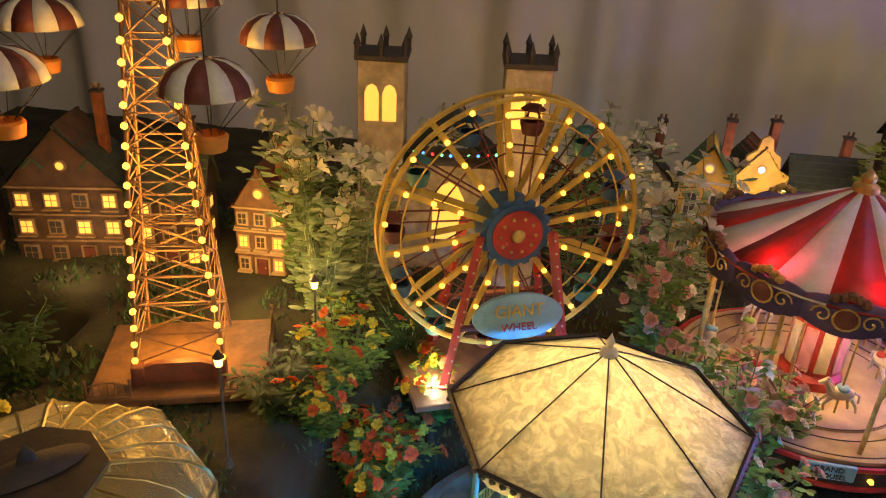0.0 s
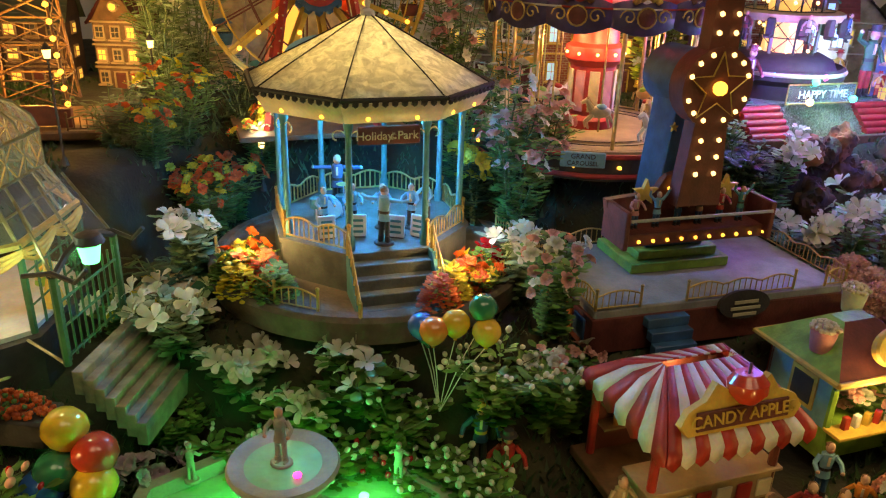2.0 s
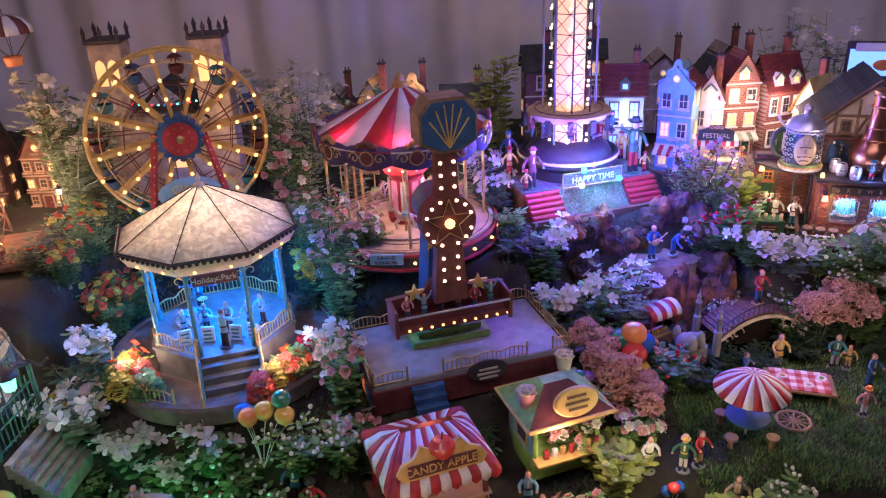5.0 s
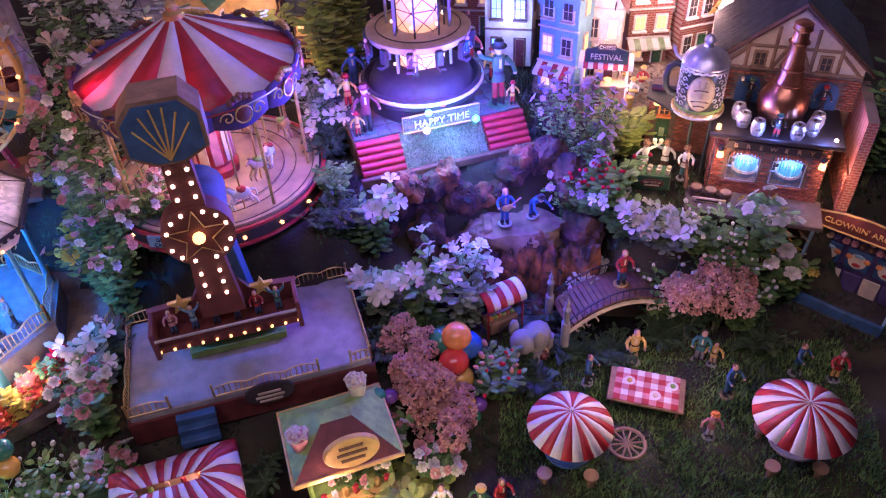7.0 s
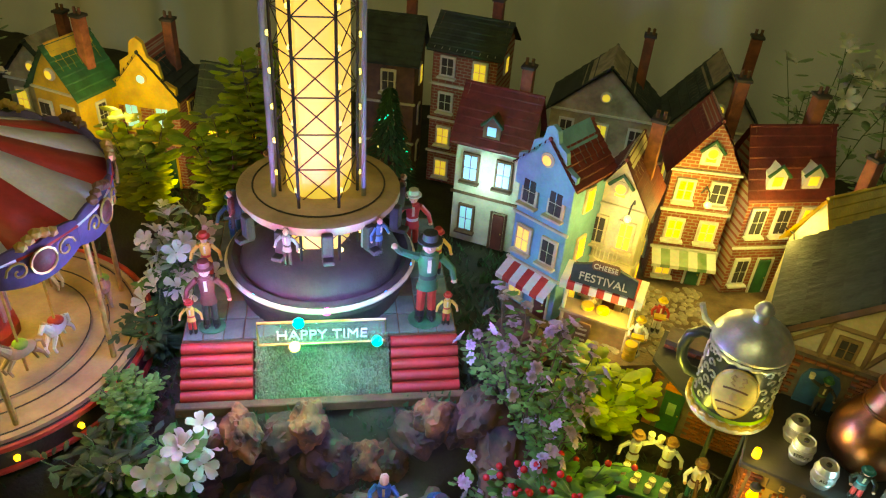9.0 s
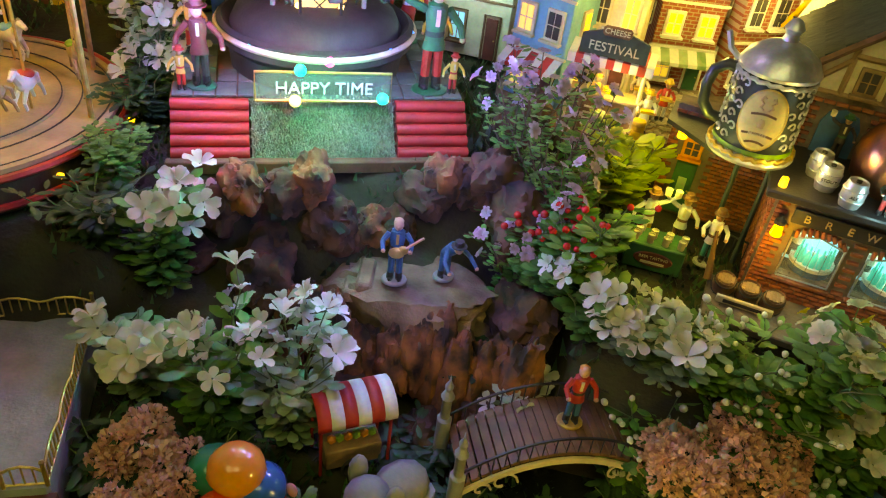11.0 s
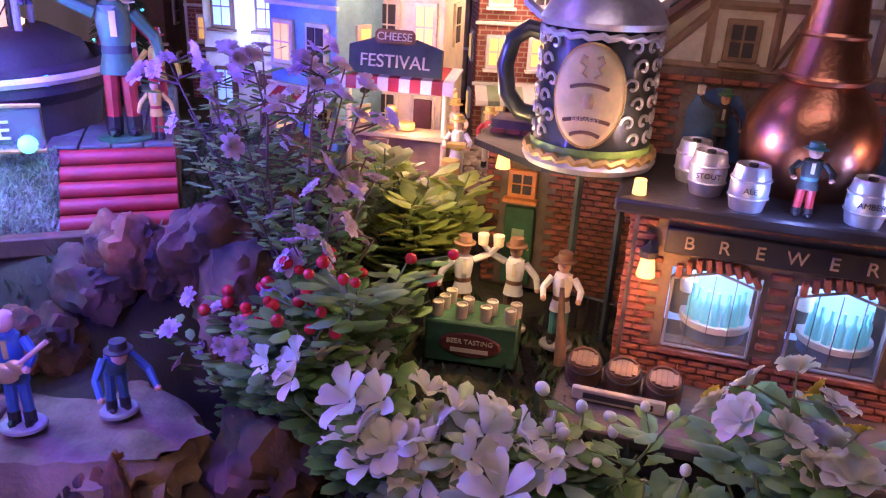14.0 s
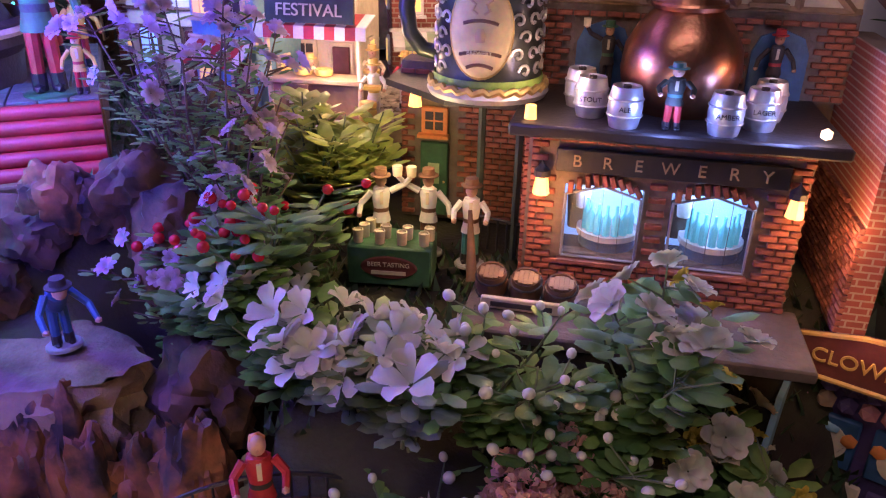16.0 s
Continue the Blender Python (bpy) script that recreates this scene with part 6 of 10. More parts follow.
def house(m, w, d, h, rise, wall="house_brick", roof="roof_dark", label="", trim="white", lit="window_lit", floors=2, cols=2, gable_front=True, door=True, chimney=True, dormer=False, gable="", balcony=False, awning="", name="village_house", round_window=False):
    o = thing(name, m, label, "model house", "village houses")
    bm = B()
    box(bm, (0, 0, h / 2), (w, d, h), bevel=0.0008)
    if gable_front:
        plate(bm, [(-w / 2, h), (w / 2, h), (0, h + rise)], -d / 2, d / 2)
    else:
        bm2 = [(-d / 2, h), (d / 2, h), (0, h + rise)]
        lo = [bm.verts.new((-w / 2, y, z)) for y, z in bm2]
        hi = [bm.verts.new((w / 2, y, z)) for y, z in bm2]
        bm.faces.new(lo)
        bm.faces.new(hi[::-1])
    part("wall", bm, wall, o)
    if gable:
        part("gable_front", plate(B(), [(-w / 2 - 0.002, h * 0.86), (w / 2 + 0.002, h * 0.86), (w / 2 + 0.002, h + rise * 0.2), (w * 0.34, h + rise * 0.35), (w * 0.3, h + rise * 0.7), (w * 0.14, h + rise * 0.85), (w * 0.1, h + rise * 1.15), (0, h + rise * 1.25), (-w * 0.1, h + rise * 1.15), (-w * 0.14, h + rise * 0.85), (-w * 0.3, h + rise * 0.7), (-w * 0.34, h + rise * 0.35), (-w / 2 - 0.002, h + rise * 0.2)], -d / 2 - 0.004, -d / 2 + 0.001), gable, o, "curved stepped gable")
    roof_slopes(o, w, d, h, rise, roof, gable_front=gable_front)
    fh = h / floors
    for fl in range(floors):
        part("string_course", box(B(), (0, -d / 2 - 0.0008, fh * (fl + 1) - 0.001), (w + 0.004, 0.003, 0.0025), bevel=0.0004), trim, o)
        for c in range(cols):
            if door and fl == 0 and c == cols // 2:
                continue
            window(o, -w / 2 + w * (c + 0.5) / cols, fh * (fl + 0.52), min(w / cols * 0.48, 0.014), fh * 0.46, -d / 2 - 0.001, lit, trim)
        for sy in (-1, 1):
            window(o, 0, fh * (fl + 0.52), 0.01, fh * 0.42, 0, lit, trim, sill=False)
            wv = o.children[-1]
            wv.matrix_basis = pose(sy * (w / 2 + 0.0005), 0, fh * (fl + 0.52), 0, 0, 90 * sy)
    if door:
        x = -w / 2 + w * (cols // 2 + 0.5) / cols
        dd = part("door", box(B(), (x, -d / 2 - 0.001, fh * 0.36), (0.012, 0.003, fh * 0.7), bevel=0.0005), "maroon" if wall != "house_brick" else "green", o)
        part("door_handle", ball(B(), (x + 0.004, -d / 2 - 0.003, fh * 0.36), 0.0009, sub=1), "gold", dd)
        part("door_surround", tube(B(), [(x - 0.008, -d / 2 - 0.001, 0), (x - 0.008, -d / 2 - 0.001, fh * 0.76), (x + 0.008, -d / 2 - 0.001, fh * 0.76), (x + 0.008, -d / 2 - 0.001, 0)], 0.0014, 5), trim, o)
    if round_window or gable_front:
        r = part("gable_window", lathe(B(), [(0, 0.002), (0.005, 0.002), (0.0068, 0.001), (0.0068, -0.001)], 16), trim, o)
        r.matrix_basis = pose(0, -d / 2 - 0.0035 if gable else -d / 2 - 0.001, h + rise * 0.35, 90)
        part("pane", lathe(B(), [(0, 0.0025), (0.0046, 0.0025)], 14), lit, r)
    if chimney:
        c = part("chimney", box(B(), (w * 0.28, d * 0.12, h + rise * 0.85), (0.011, 0.011, rise * 0.7 + 0.022), bevel=0.0006), "brick_red", o)
        part("chimney_cap", box(B(), (w * 0.28, d * 0.12, h + rise * 1.2 + 0.012), (0.014, 0.014, 0.003), bevel=0.0005), "dark", c)
        for s in (-0.003, 0.003):
            part("chimney_pot", rod(B(), (w * 0.28 + s, d * 0.12, h + rise * 1.2 + 0.013), (w * 0.28 + s, d * 0.12, h + rise * 1.2 + 0.02), 0.0017), "brown", c)
    if dormer:
        for x in ((-w * 0.24, w * 0.24) if w > 0.07 else (0,)):
            dm = part("dormer", plate(B(), [(-0.009, 0), (0.009, 0), (0.009, 0.014), (0, 0.023), (-0.009, 0.014)], -0.01, 0.012), trim, o)
            dm.matrix_basis = pose(x, -d * 0.34, h + rise * 0.12)
            part("dormer_roof", tube(B(), [(-0.011, -0.011, 0.013), (0, -0.011, 0.0245), (0.011, -0.011, 0.013)], 0.0018), "green", dm)
            part("pane", box(B(), (0, -0.0105, 0.008), (0.009, 0.001, 0.009)), lit, dm)
    if awning:
        for i in range(7):
            x0 = -w / 2 + w * i / 7
            bm = B()
            v = [bm.verts.new(c) for c in ((x0, -d / 2, fh * 0.98), (x0 + w / 7, -d / 2, fh * 0.98), (x0 + w / 7, -d / 2 - 0.018, fh * 0.76), (x0, -d / 2 - 0.018, fh * 0.76), (x0 + w / 7, -d / 2 - 0.0185, fh * 0.68), (x0, -d / 2 - 0.0185, fh * 0.68))]
            bm.faces.new((v[0], v[1], v[2], v[3]))
            bm.faces.new((v[3], v[2], v[4], v[5]))
            part("awning_stripe", bm, awning if i % 2 else "white", o, "", False)
    if balcony:
        part("balcony", lathe(B(), [(0, 0), (0.013, 0), (0.014, 0.003), (0, 0.003)], 16, (0, -d / 2, fh * 1.05)), trim, o)
        bm = B()
        for i in range(11):
            a = radians(180 + 18 * i)
            p = Vector((0.013 * math.cos(a), -d / 2 + 0.013 * math.sin(a), fh * 1.05 + 0.003))
            rod(bm, p, p + Vector((0, 0, 0.01)), 0.0005, seg=4)
        part("balcony_rail", bm, trim, o)
    return o


# festival street: houses round a cobbled square
house(pose(0.637, 0.515, 0.045, 0, 0, -28), 0.056, 0.05, 0.15, 0.035, "sky", "roof_red", "tall pale blue gabled house with a round clock window", "cream", "window_lit", 3, 2, gable="sky", awning="red", chimney=False)
house(pose(0.692, 0.548, 0.045, 0, 0, -10), 0.05, 0.055, 0.115, 0.05, "cream", "roof_red", "cream house with a round balcony and red roof", "cream", "window_lit", 2, 2, dormer=True, balcony=True)
house(pose(0.757, 0.615, 0.045, 0, 0, 8), 0.062, 0.055, 0.13, 0.055, "house_brick", "roof_red", "red brick house with white trim and dormers", "white", "window_lit", 3, 2, dormer=True, awning="leaf_grey")
house(pose(0.828, 0.625, 0.045, 0, 0, 24), 0.075, 0.055, 0.115, 0.06, "house_brick", "roof_red", "dark red brick house with green dormers", "white", "window_lit", 2, 3, dormer=True, gable_front=False)
house(pose(0.885, 0.575, 0.045, 0, 0, 40), 0.06, 0.05, 0.085, 0.06, "cream", "yellow", "low house with a glowing golden roof and pale blue awning", "sky", "window_lit", 1, 2, gable_front=False, awning="sky")
house(pose(0.56, 0.62, 0.04, 0, 0, -6), 0.07, 0.06, 0.12, 0.05, "cream", "roof_red", "timbered house with a dark red roof and lit shop window", "brown", "window_cool", 2, 2, gable_front=False, dormer=True)
# gooseneck lamps on the festival fronts
for x, y, z, rz in ((0.7, 0.512, 0.165, -10), (0.763, 0.572, 0.16, 8), (0.842, 0.58, 0.13, 24)):
    wl = thing("wall_lamp", pose(x, y, z, 0, 0, rz), "small gooseneck lamp glowing over a house front", "lamp", "lamps of the festival street")
    part("arm", tube(B(), [(0, 0.012, -0.006), (0, 0.002, 0.006), (0, -0.012, 0.008), (0, -0.017, 0.002)], 0.0008), "black", wl)
    part("bulb", ball(B(), (0, -0.017, -0.002), 0.0034, sub=2), "bulb_warm", wl)
# back row
house(pose(0.5, 0.745, 0.035, 0, 0, -4), 0.075, 0.07, 0.17, 0.03, "house_brick", "roof_dark", "tall corner house of red brick with ivy", "white", "window_lit", 4, 2, gable_front=False)
house(pose(0.41, 0.73, 0.035, 0, 0, 6), 0.06, 0.06, 0.15, 0.045, "brown", "roof_dark", "narrow brown house with a dark roof", "cream", "window_lit", 3, 1, gable_front=False)
house(pose(0.655, 0.79, 0.04, 0, 0, 0), 0.12, 0.07, 0.1, 0.06, "stone", "roof_dark", "grey stone house with a round attic window", "white", "window_lit", 2, 3, round_window=True)
house(pose(0.775, 0.8, 0.04, 0, 0, 6), 0.1, 0.07, 0.1, 0.07, "stone", "roof_dark", "dark slate-roofed house with a small lit gable", "cream", "window_lit", 2, 2)
house(pose(0.175, 0.61, 0.035, 0, 0, 6), 0.07, 0.055, 0.115, 0.05, "house_brick", "roof_dark", "red brick theatre front with a yellow pediment", "yellow", "window_cool", 2, 2, gable="yellow")
house(pose(0.11, 0.56, 0.035, 0, 0, -8), 0.06, 0.055, 0.125, 0.05, "yellow", "green", "yellow house with a green gabled roof", "white", "window_lit", 2, 2)
house(pose(0.27, 0.63, 0.035, 0, 0, 4), 0.085, 0.06, 0.09, 0.055, "brown", "roof_dark", "dark low house with lit shop windows", "yellow", "window_lit", 2, 3, gable_front=False)
house(pose(0.03, 0.62, 0.035, 0, 0, 0), 0.08, 0.06, 0.1, 0.05, "stone", "roof_dark", "grey house half hidden behind flowers", "white", "window_lit", 2, 2)
# left quarter
house(pose(-0.64, 0.36, 0.045, 0, 0, 14), 0.13, 0.07, 0.1, 0.075, "timber_dark", "roof_dark", "dark shingled house with an arched lit window", "wood", "window_lit", 3, 4, dormer=True, gable_front=True)
house(pose(-0.52, 0.37, 0.05, 0, 0, 10), 0.08, 0.06, 0.09, 0.06, "timber_dark", "roof_dark", "dark timber house with small lit windows", "wood", "window_lit", 3, 3, gable_front=False)
house(pose(-0.405, 0.37, 0.055, 0, 0, 4), 0.06, 0.055, 0.085, 0.05, "brown", "roof_red", "brown cottage with a red gable and lit windows", "tan", "window_lit", 3, 3)
house(pose(-0.77, 0.3, 0.02, 0, 0, 22), 0.1, 0.07, 0.12, 0.06, "timber_dark", "roof_dark", "dark house beside the tower", "wood", "window_lit", 2, 2, gable_front=False)


# church behind the wheel
def build_church():
    c = thing("model_church", pose(-0.2, 0.42, 0.05, 0, 0, 8), "stone church with two pinnacled towers and lit arched windows", "model church")
    part("nave", box(B(), (0, 0.02, 0.07), (0.13, 0.07, 0.14), bevel=0.001), "stone", c)
    roof_slopes(c, 0.12, 0.07, 0.14, 0.06, "roof_dark")
    for sx in (-1, 1):
        t = part("tower", box(B(), (sx * 0.078, -0.01, 0.13), (0.05, 0.05, 0.26), bevel=0.001), "stone", c, "square stone tower")
        part("battlement", box(B(), (sx * 0.078, -0.01, 0.262), (0.056, 0.056, 0.006), bevel=0.001), "dark", t)
        for ax in (-1, 0, 1):
            for ay in (-1, 1):
                part("pinnacle", lathe(B(), [(0.0028, 0), (0.0028, 0.012), (0.004, 0.014), (0, 0.026)], 6, (sx * 0.078 + ax * 0.025, -0.01 + ay * 0.025, 0.262)), "dark", t)
        for wx in (-0.0095, 0.0095):
            out = [(-0.0075, 0), (0.0075, 0), (0.0075, 0.03), (0.005, 0.037), (0, 0.04), (-0.005, 0.037), (-0.0075, 0.03)]
            w = part("arched_window", plate(B(), out, -0.001, 0.001), "window_lit", t, "glowing arched window")
            w.matrix_basis = pose(sx * 0.078 + wx, -0.0358, 0.195)
    w = part("west_window", plate(B(), [(-0.018, 0), (0.018, 0), (0.018, 0.05), (0.01, 0.066), (0, 0.072), (-0.01, 0.066), (-0.018, 0.05)], -0.001, 0.001), "window_lit", c)
    w.matrix_basis = pose(0, -0.016, 0.05)
    part("string_wire", tube(B(), [(-0.05 + 0.01 * i, -0.037, 0.165 - 0.004 * math.sin(i * 0.31)) for i in range(11)], 0.0006), "dark", c)
    for i in range(11):
        part("string_bulb", ball(B(), (-0.05 + 0.01 * i, -0.0385, 0.165 - 0.004 * math.sin(i * 0.31)), 0.0019, sub=1), ("bulb_red", "bulb_green", "bulb_blue")[i % 3], c)


build_church()

# cobbled square under the festival houses
sq = thing("cobbled_square", pose(0.725, 0.52, 0.0, 0, 0, 10), "cobbled plaster base of the festival street", "display base")
part("slab", prism(B(), [(-0.11, -0.065), (-0.02, -0.075), (0.05, -0.06), (0.14, -0.02), (0.2, 0.06), (0.19, 0.14), (-0.09, 0.15), (-0.13, 0.02)], 0, 0.047), "sand", sq, "pale plaster slab")
random.seed(21)
cob = None
for i in range(290):
    x, y = random.uniform(-0.06, 0.07), random.uniform(-0.06, 0.05)
    m = pose(x, y, 0.0475, 0, 0, random.uniform(0, 180)) @ Matrix.Diagonal((random.uniform(0.8, 1.2), random.uniform(0.8, 1.1), 1, 1))
    if cob is None:
        cob = part("cobble", ball(B(), (0, 0, 0), 0.0042, sub=1, squash=(1.1, 0.9, 0.35)), "stone", sq)
        cob.matrix_basis = m
    else:
        again(cob, m)

# cheese stall of the square
def build_cheese():
    c = thing("cheese_stall", pose(0.69, 0.475, 0.046, 0, 0, -8), "cheese stall with a dark name board and striped valance", "market stall")
    part("counter", box(B(), (0, 0, 0.013), (0.062, 0.016, 0.026), bevel=0.001), "wood", c)
    part("counter_top", box(B(), (0, -0.001, 0.0275), (0.066, 0.021, 0.003), bevel=0.0005), "tan", c)
    for x in (-0.03, 0.03):
        part("post", rod(B(), (x, -0.008, 0), (x, -0.008, 0.062), 0.0018), "cream", c)
    for i in range(11):
        x0 = -0.036 + 0.072 * i / 11
        bm = B()
        v = [bm.verts.new(q) for q in ((x0, 0.012, 0.066), (x0 + 0.0065, 0.012, 0.066), (x0 + 0.0065, -0.014, 0.062), (x0, -0.014, 0.062), (x0 + 0.0065, -0.0145, 0.055), (x0, -0.0145, 0.055))]
        bm.faces.new((v[0], v[1], v[2], v[3]))
        bm.faces.new((v[3], v[2], v[4], v[5]))
        part("valance_stripe", bm, "red" if i % 2 else "white", c, "", False).modifiers.new("cloth", "SOLIDIFY").thickness = 0.0012
    b = part("name_board", plate(B(), [(-0.028, 0), (0.028, 0), (0.028, 0.016), (0.012, 0.021), (-0.012, 0.021), (-0.028, 0.016)], -0.0025, 0.0015), "roof_dark", c, "dark green board with gilt letters")
    b.matrix_basis = pose(0, -0.012, 0.064, -8)
    words("FESTIVAL", 0.0105, "cream", b, pose(0, -0.003, 0.0075, 90))
    tp = part("upper_board", box(B(), (0, -0.004, 0.0215), (0.024, 0.003, 0.0085), bevel=0.002), "brown", b)
    words("CHEESE", 0.0062, "cream", tp, pose(0, -0.006, 0.0215, 90))
    for i in range(6):
        part("cheese_wheel", lathe(B(), [(0, 0), (0.0055, 0), (0.006, 0.002), (0.0055, 0.004), (0, 0.004)], 14, (0.036 if i < 4 else -0.01 + 0.014 * (i - 4), -0.014 if i < 4 else 0, 0.0045 * i if i < 4 else 0.03)), "yellow", c, "round yellow cheese")
    mb = part("menu_board", box(B(), (-0.008, -0.022, 0.014), (0.014, 0.002, 0.028), bevel=0.0005, rx=-10), "brown", c)
    for i in range(4):
        part("text_bar", box(B(), (-0.008, -0.0245 + 0.001 * i * 0.9, 0.007 + 0.005 * i), (0.009, 0.001, 0.0016), rx=-10), "cream", mb)


build_cheese()


# ---- brewery ----
def bricks(parent, x0, x1, z0, z1, holes, at, first=None, cap=300, length=0.0088, tall=0.0034):
    """Courses of separate bricks on a wall; holes are rectangles left free. at: the pose of the wall's lower corner."""
    n, row = 0, 0
    z = z0
    while z + tall < z1:
        x = x0 - (0.5 * length if row % 2 else 0)
        while x < x1 - 0.001:
            a, b = max(x, x0), min(x + length - 0.0007, x1)
            if b - a > 0.002 and not any(a < hx1 and b > hx0 and z < hz1 and z + tall > hz0 for hx0, hx1, hz0, hz1 in holes):
                m = at @ pose((a + b) / 2, random.uniform(-0.0003, 0.0003), z + tall / 2) @ Matrix.Diagonal(((b - a) / (length - 0.0007), 1, 1, 1))
                if first is None:
                    first = part("brick", box(B(), (0, 0, 0), (length - 0.0007, 0.003, tall - 0.0007), bevel=0.0004), "brick_red", parent)
                    first.matrix_basis = m
                else:
                    again(first, m, parent)
                n += 1
                if n >= cap:
                    return first
            x += length
        z += tall
        row += 1
    return first


BREW = pose(0.816, 0.336, -0.002, 0, 0, -12.2)


def build_brewery():
    random.seed(12)
    b = thing("model_brewery", BREW, "brick brewery with a copper still, lit windows and half-timbered gable", "model house")
    Wd = 0.128
    wins = ((0.018, 0.054), (0.069, 0.106))
    # front wall with real openings
    bm = B()
    box(bm, (Wd / 2, 0.004, 0.01), (Wd, 0.008, 0.024))
    box(bm, (Wd / 2, 0.004, 0.072), (Wd, 0.008, 0.026))
    for a, c in ((0, 0.017), (0.055, 0.068), (0.107, Wd)):
        box(bm, ((a + c) / 2, 0.004, 0.0405), (c - a, 0.008, 0.037))
    box(bm, (0.004, 0.04, 0.043), (0.008, 0.066, 0.084))
    box(bm, (Wd - 0.004, 0.04, 0.043), (0.008, 0.066, 0.084))
    front = part("front_wall", bm, "mortar", b, "brick front wall")
    holes = [(w0 - 0.002, w1 + 0.002, 0.019, 0.06) for w0, w1 in wins] + [(0.012, 0.118, 0.0655, 0.0785)]
    first = bricks(front, 0, Wd, 0.002, 0.085, holes, pose(0, -0.0008, 0))
    side = part("side_wall", box(B(), (-0.001, 0.035, 0.042), (0.002, 0.066, 0.08)), "mortar", b)
    bricks(side, 0, 0.066, 0.002, 0.082, [], pose(-0.0025, 0.068, 0, 0, 0, -90), first)
    for w0, w1 in wins:
        f = part("window", tube(B(), [(w0, -0.001, 0.021), (w1, -0.001, 0.021), (w1, -0.001, 0.054), ((w0 + w1) / 2, -0.001, 0.0595), (w0, -0.001, 0.054), (w0, -0.001, 0.021)], 0.0008), "grey", b, "thin grey arched window frame")
        part("window_sill", box(B(), ((w0 + w1) / 2, -0.002, 0.0185), (w1 - w0 + 0.004, 0.004, 0.0025), bevel=0.0004), "brick_red", f)
        # emissive sheet stands in for the room's light; the bottles glow with it
        part("lit_back", box(B(), ((w0 + w1) / 2, 0.03, 0.04), (w1 - w0 + 0.004, 0.002, 0.044)), "screen", f, "glowing pale blue sheet standing for the lit room")
        part("bar_top", lathe(B(), [(0, 0), (0.016, 0), (0.016, 0.003), (0, 0.003)], 20, ((w0 + w1) / 2 + 0.004, 0.018, 0.028)), "white", f)
        part("bar_front", lathe(B(), [(0.0145, -0.006), (0.0145, 0)], 20, ((w0 + w1) / 2 + 0.004, 0.018, 0.028)), "blue", f)
        for i in range(7):
            a = radians(200 + 22 * i)
            part("bottle", lathe(B(), [(0, 0), (0.0021, 0), (0.0021, 0.009), (0.0008, 0.0115), (0.0008, 0.016), (0, 0.016)], 8, ((w0 + w1) / 2 + 0.004 + 0.012 * math.cos(a), 0.018 + 0.012 * math.sin(a), 0.031)), "screen_dim", f)
        part("poured_glass", lathe(B(), [(0, -0.006), (0.0035, -0.006), (0.0045, 0.006), (0, 0.006)], 10, (w0 + 0.008, 0.02, 0.046)), "white", f).rotation_euler = (0, 0, 0)
        part("barman_shape", lathe(B(), [(0, -0.016), (0.005, -0.016), (0.0062, 0.002), (0.003, 0.005), (0.0034, 0.009), (0.0018, 0.0125), (0, 0.013)], 12, (w0 + 0.006, 0.0255, 0.042), squash=0.6), "dark", f, "dark figure shape behind the bar")
        g = part("pane", box(B(), ((w0 + w1) / 2, 0.003, 0.0385), (w1 - w0, 0.001, 0.035)), "clear", f)
        g.visible_shadow = False
        for i in range(1, 4):
            x = w0 + (w1 - w0) * i / 4
            part("glazing_bar", box(B(), (x, 0.0018, 0.039), (0.0002, 0.001, 0.035)), "dark", f)
        # arch of bricks over the window
        for i in range(9):
            x = w0 + (w1 - w0) * (i + 0.5) / 9
            o = again(first, pose(x, -0.001, 0.0625 - 0.0045 * ((i - 4) / 4) ** 2, 0, 75 + (i - 4) * -4, 0) @ Matrix.Diagonal((0.75, 1.1, 1, 1)), front)
    part("room_floor", box(B(), (Wd / 2, 0.036, 0.0185), (Wd - 0.018, 0.055, 0.002)), "dark", b)
    # name board
    nb = part("name_board", box(B(), (0.065, -0.0025, 0.072), (0.106, 0.003, 0.0115), bevel=0.0006), "black", b, "black board with spaced pale letters")
    for i, ch in enumerate("BREWERY"):
        words(ch, 0.0082, "tan", nb, pose(0.022 + 0.0143 * i, -0.0043, 0.072, 90), name="letter")
    # flat roof ledge
    part("roof_ledge", box(B(), (Wd / 2, 0.032, 0.0875), (Wd + 0.022, 0.09, 0.006), bevel=0.0012), "black", b, "flat black roof ledge")
    # upper wall with niches and timber gable
    x0, x1 = -0.012, 0.152
    up = part("upper_wall", box(B(), ((x0 + x1) / 2, 0.08, 0.112), (x1 - x0, 0.012, 0.045)), "mortar", b, "upper brick wall")
    bricks(up, x0, x1, 0.0905, 0.134, [(0.012, 0.042, 0.08, 0.127), (0.102, 0.132, 0.08, 0.127)], pose(0, 0.0732, 0), first, 260)
    for cx in (0.027, 0.117):
        n = part("niche", plate(B(), [(-0.014, 0), (0.014, 0), (0.014, 0.024), (0.0105, 0.032), (0, 0.036), (-0.0105, 0.032), (-0.014, 0.024)], -0.0015, 0.001), "blue", b, "dark blue arched niche")
        n.matrix_basis = pose(cx, 0.073, 0.0905)
    gw = part("gable_wall", plate(B(), [(x0, 0.1345), (x1, 0.1345), (x1, 0.146), ((x0 + x1) / 2, 0.215), (x0, 0.146)], 0.076, 0.086), "cream", b, "cream plastered gable")
    mid = (x0 + x1) / 2
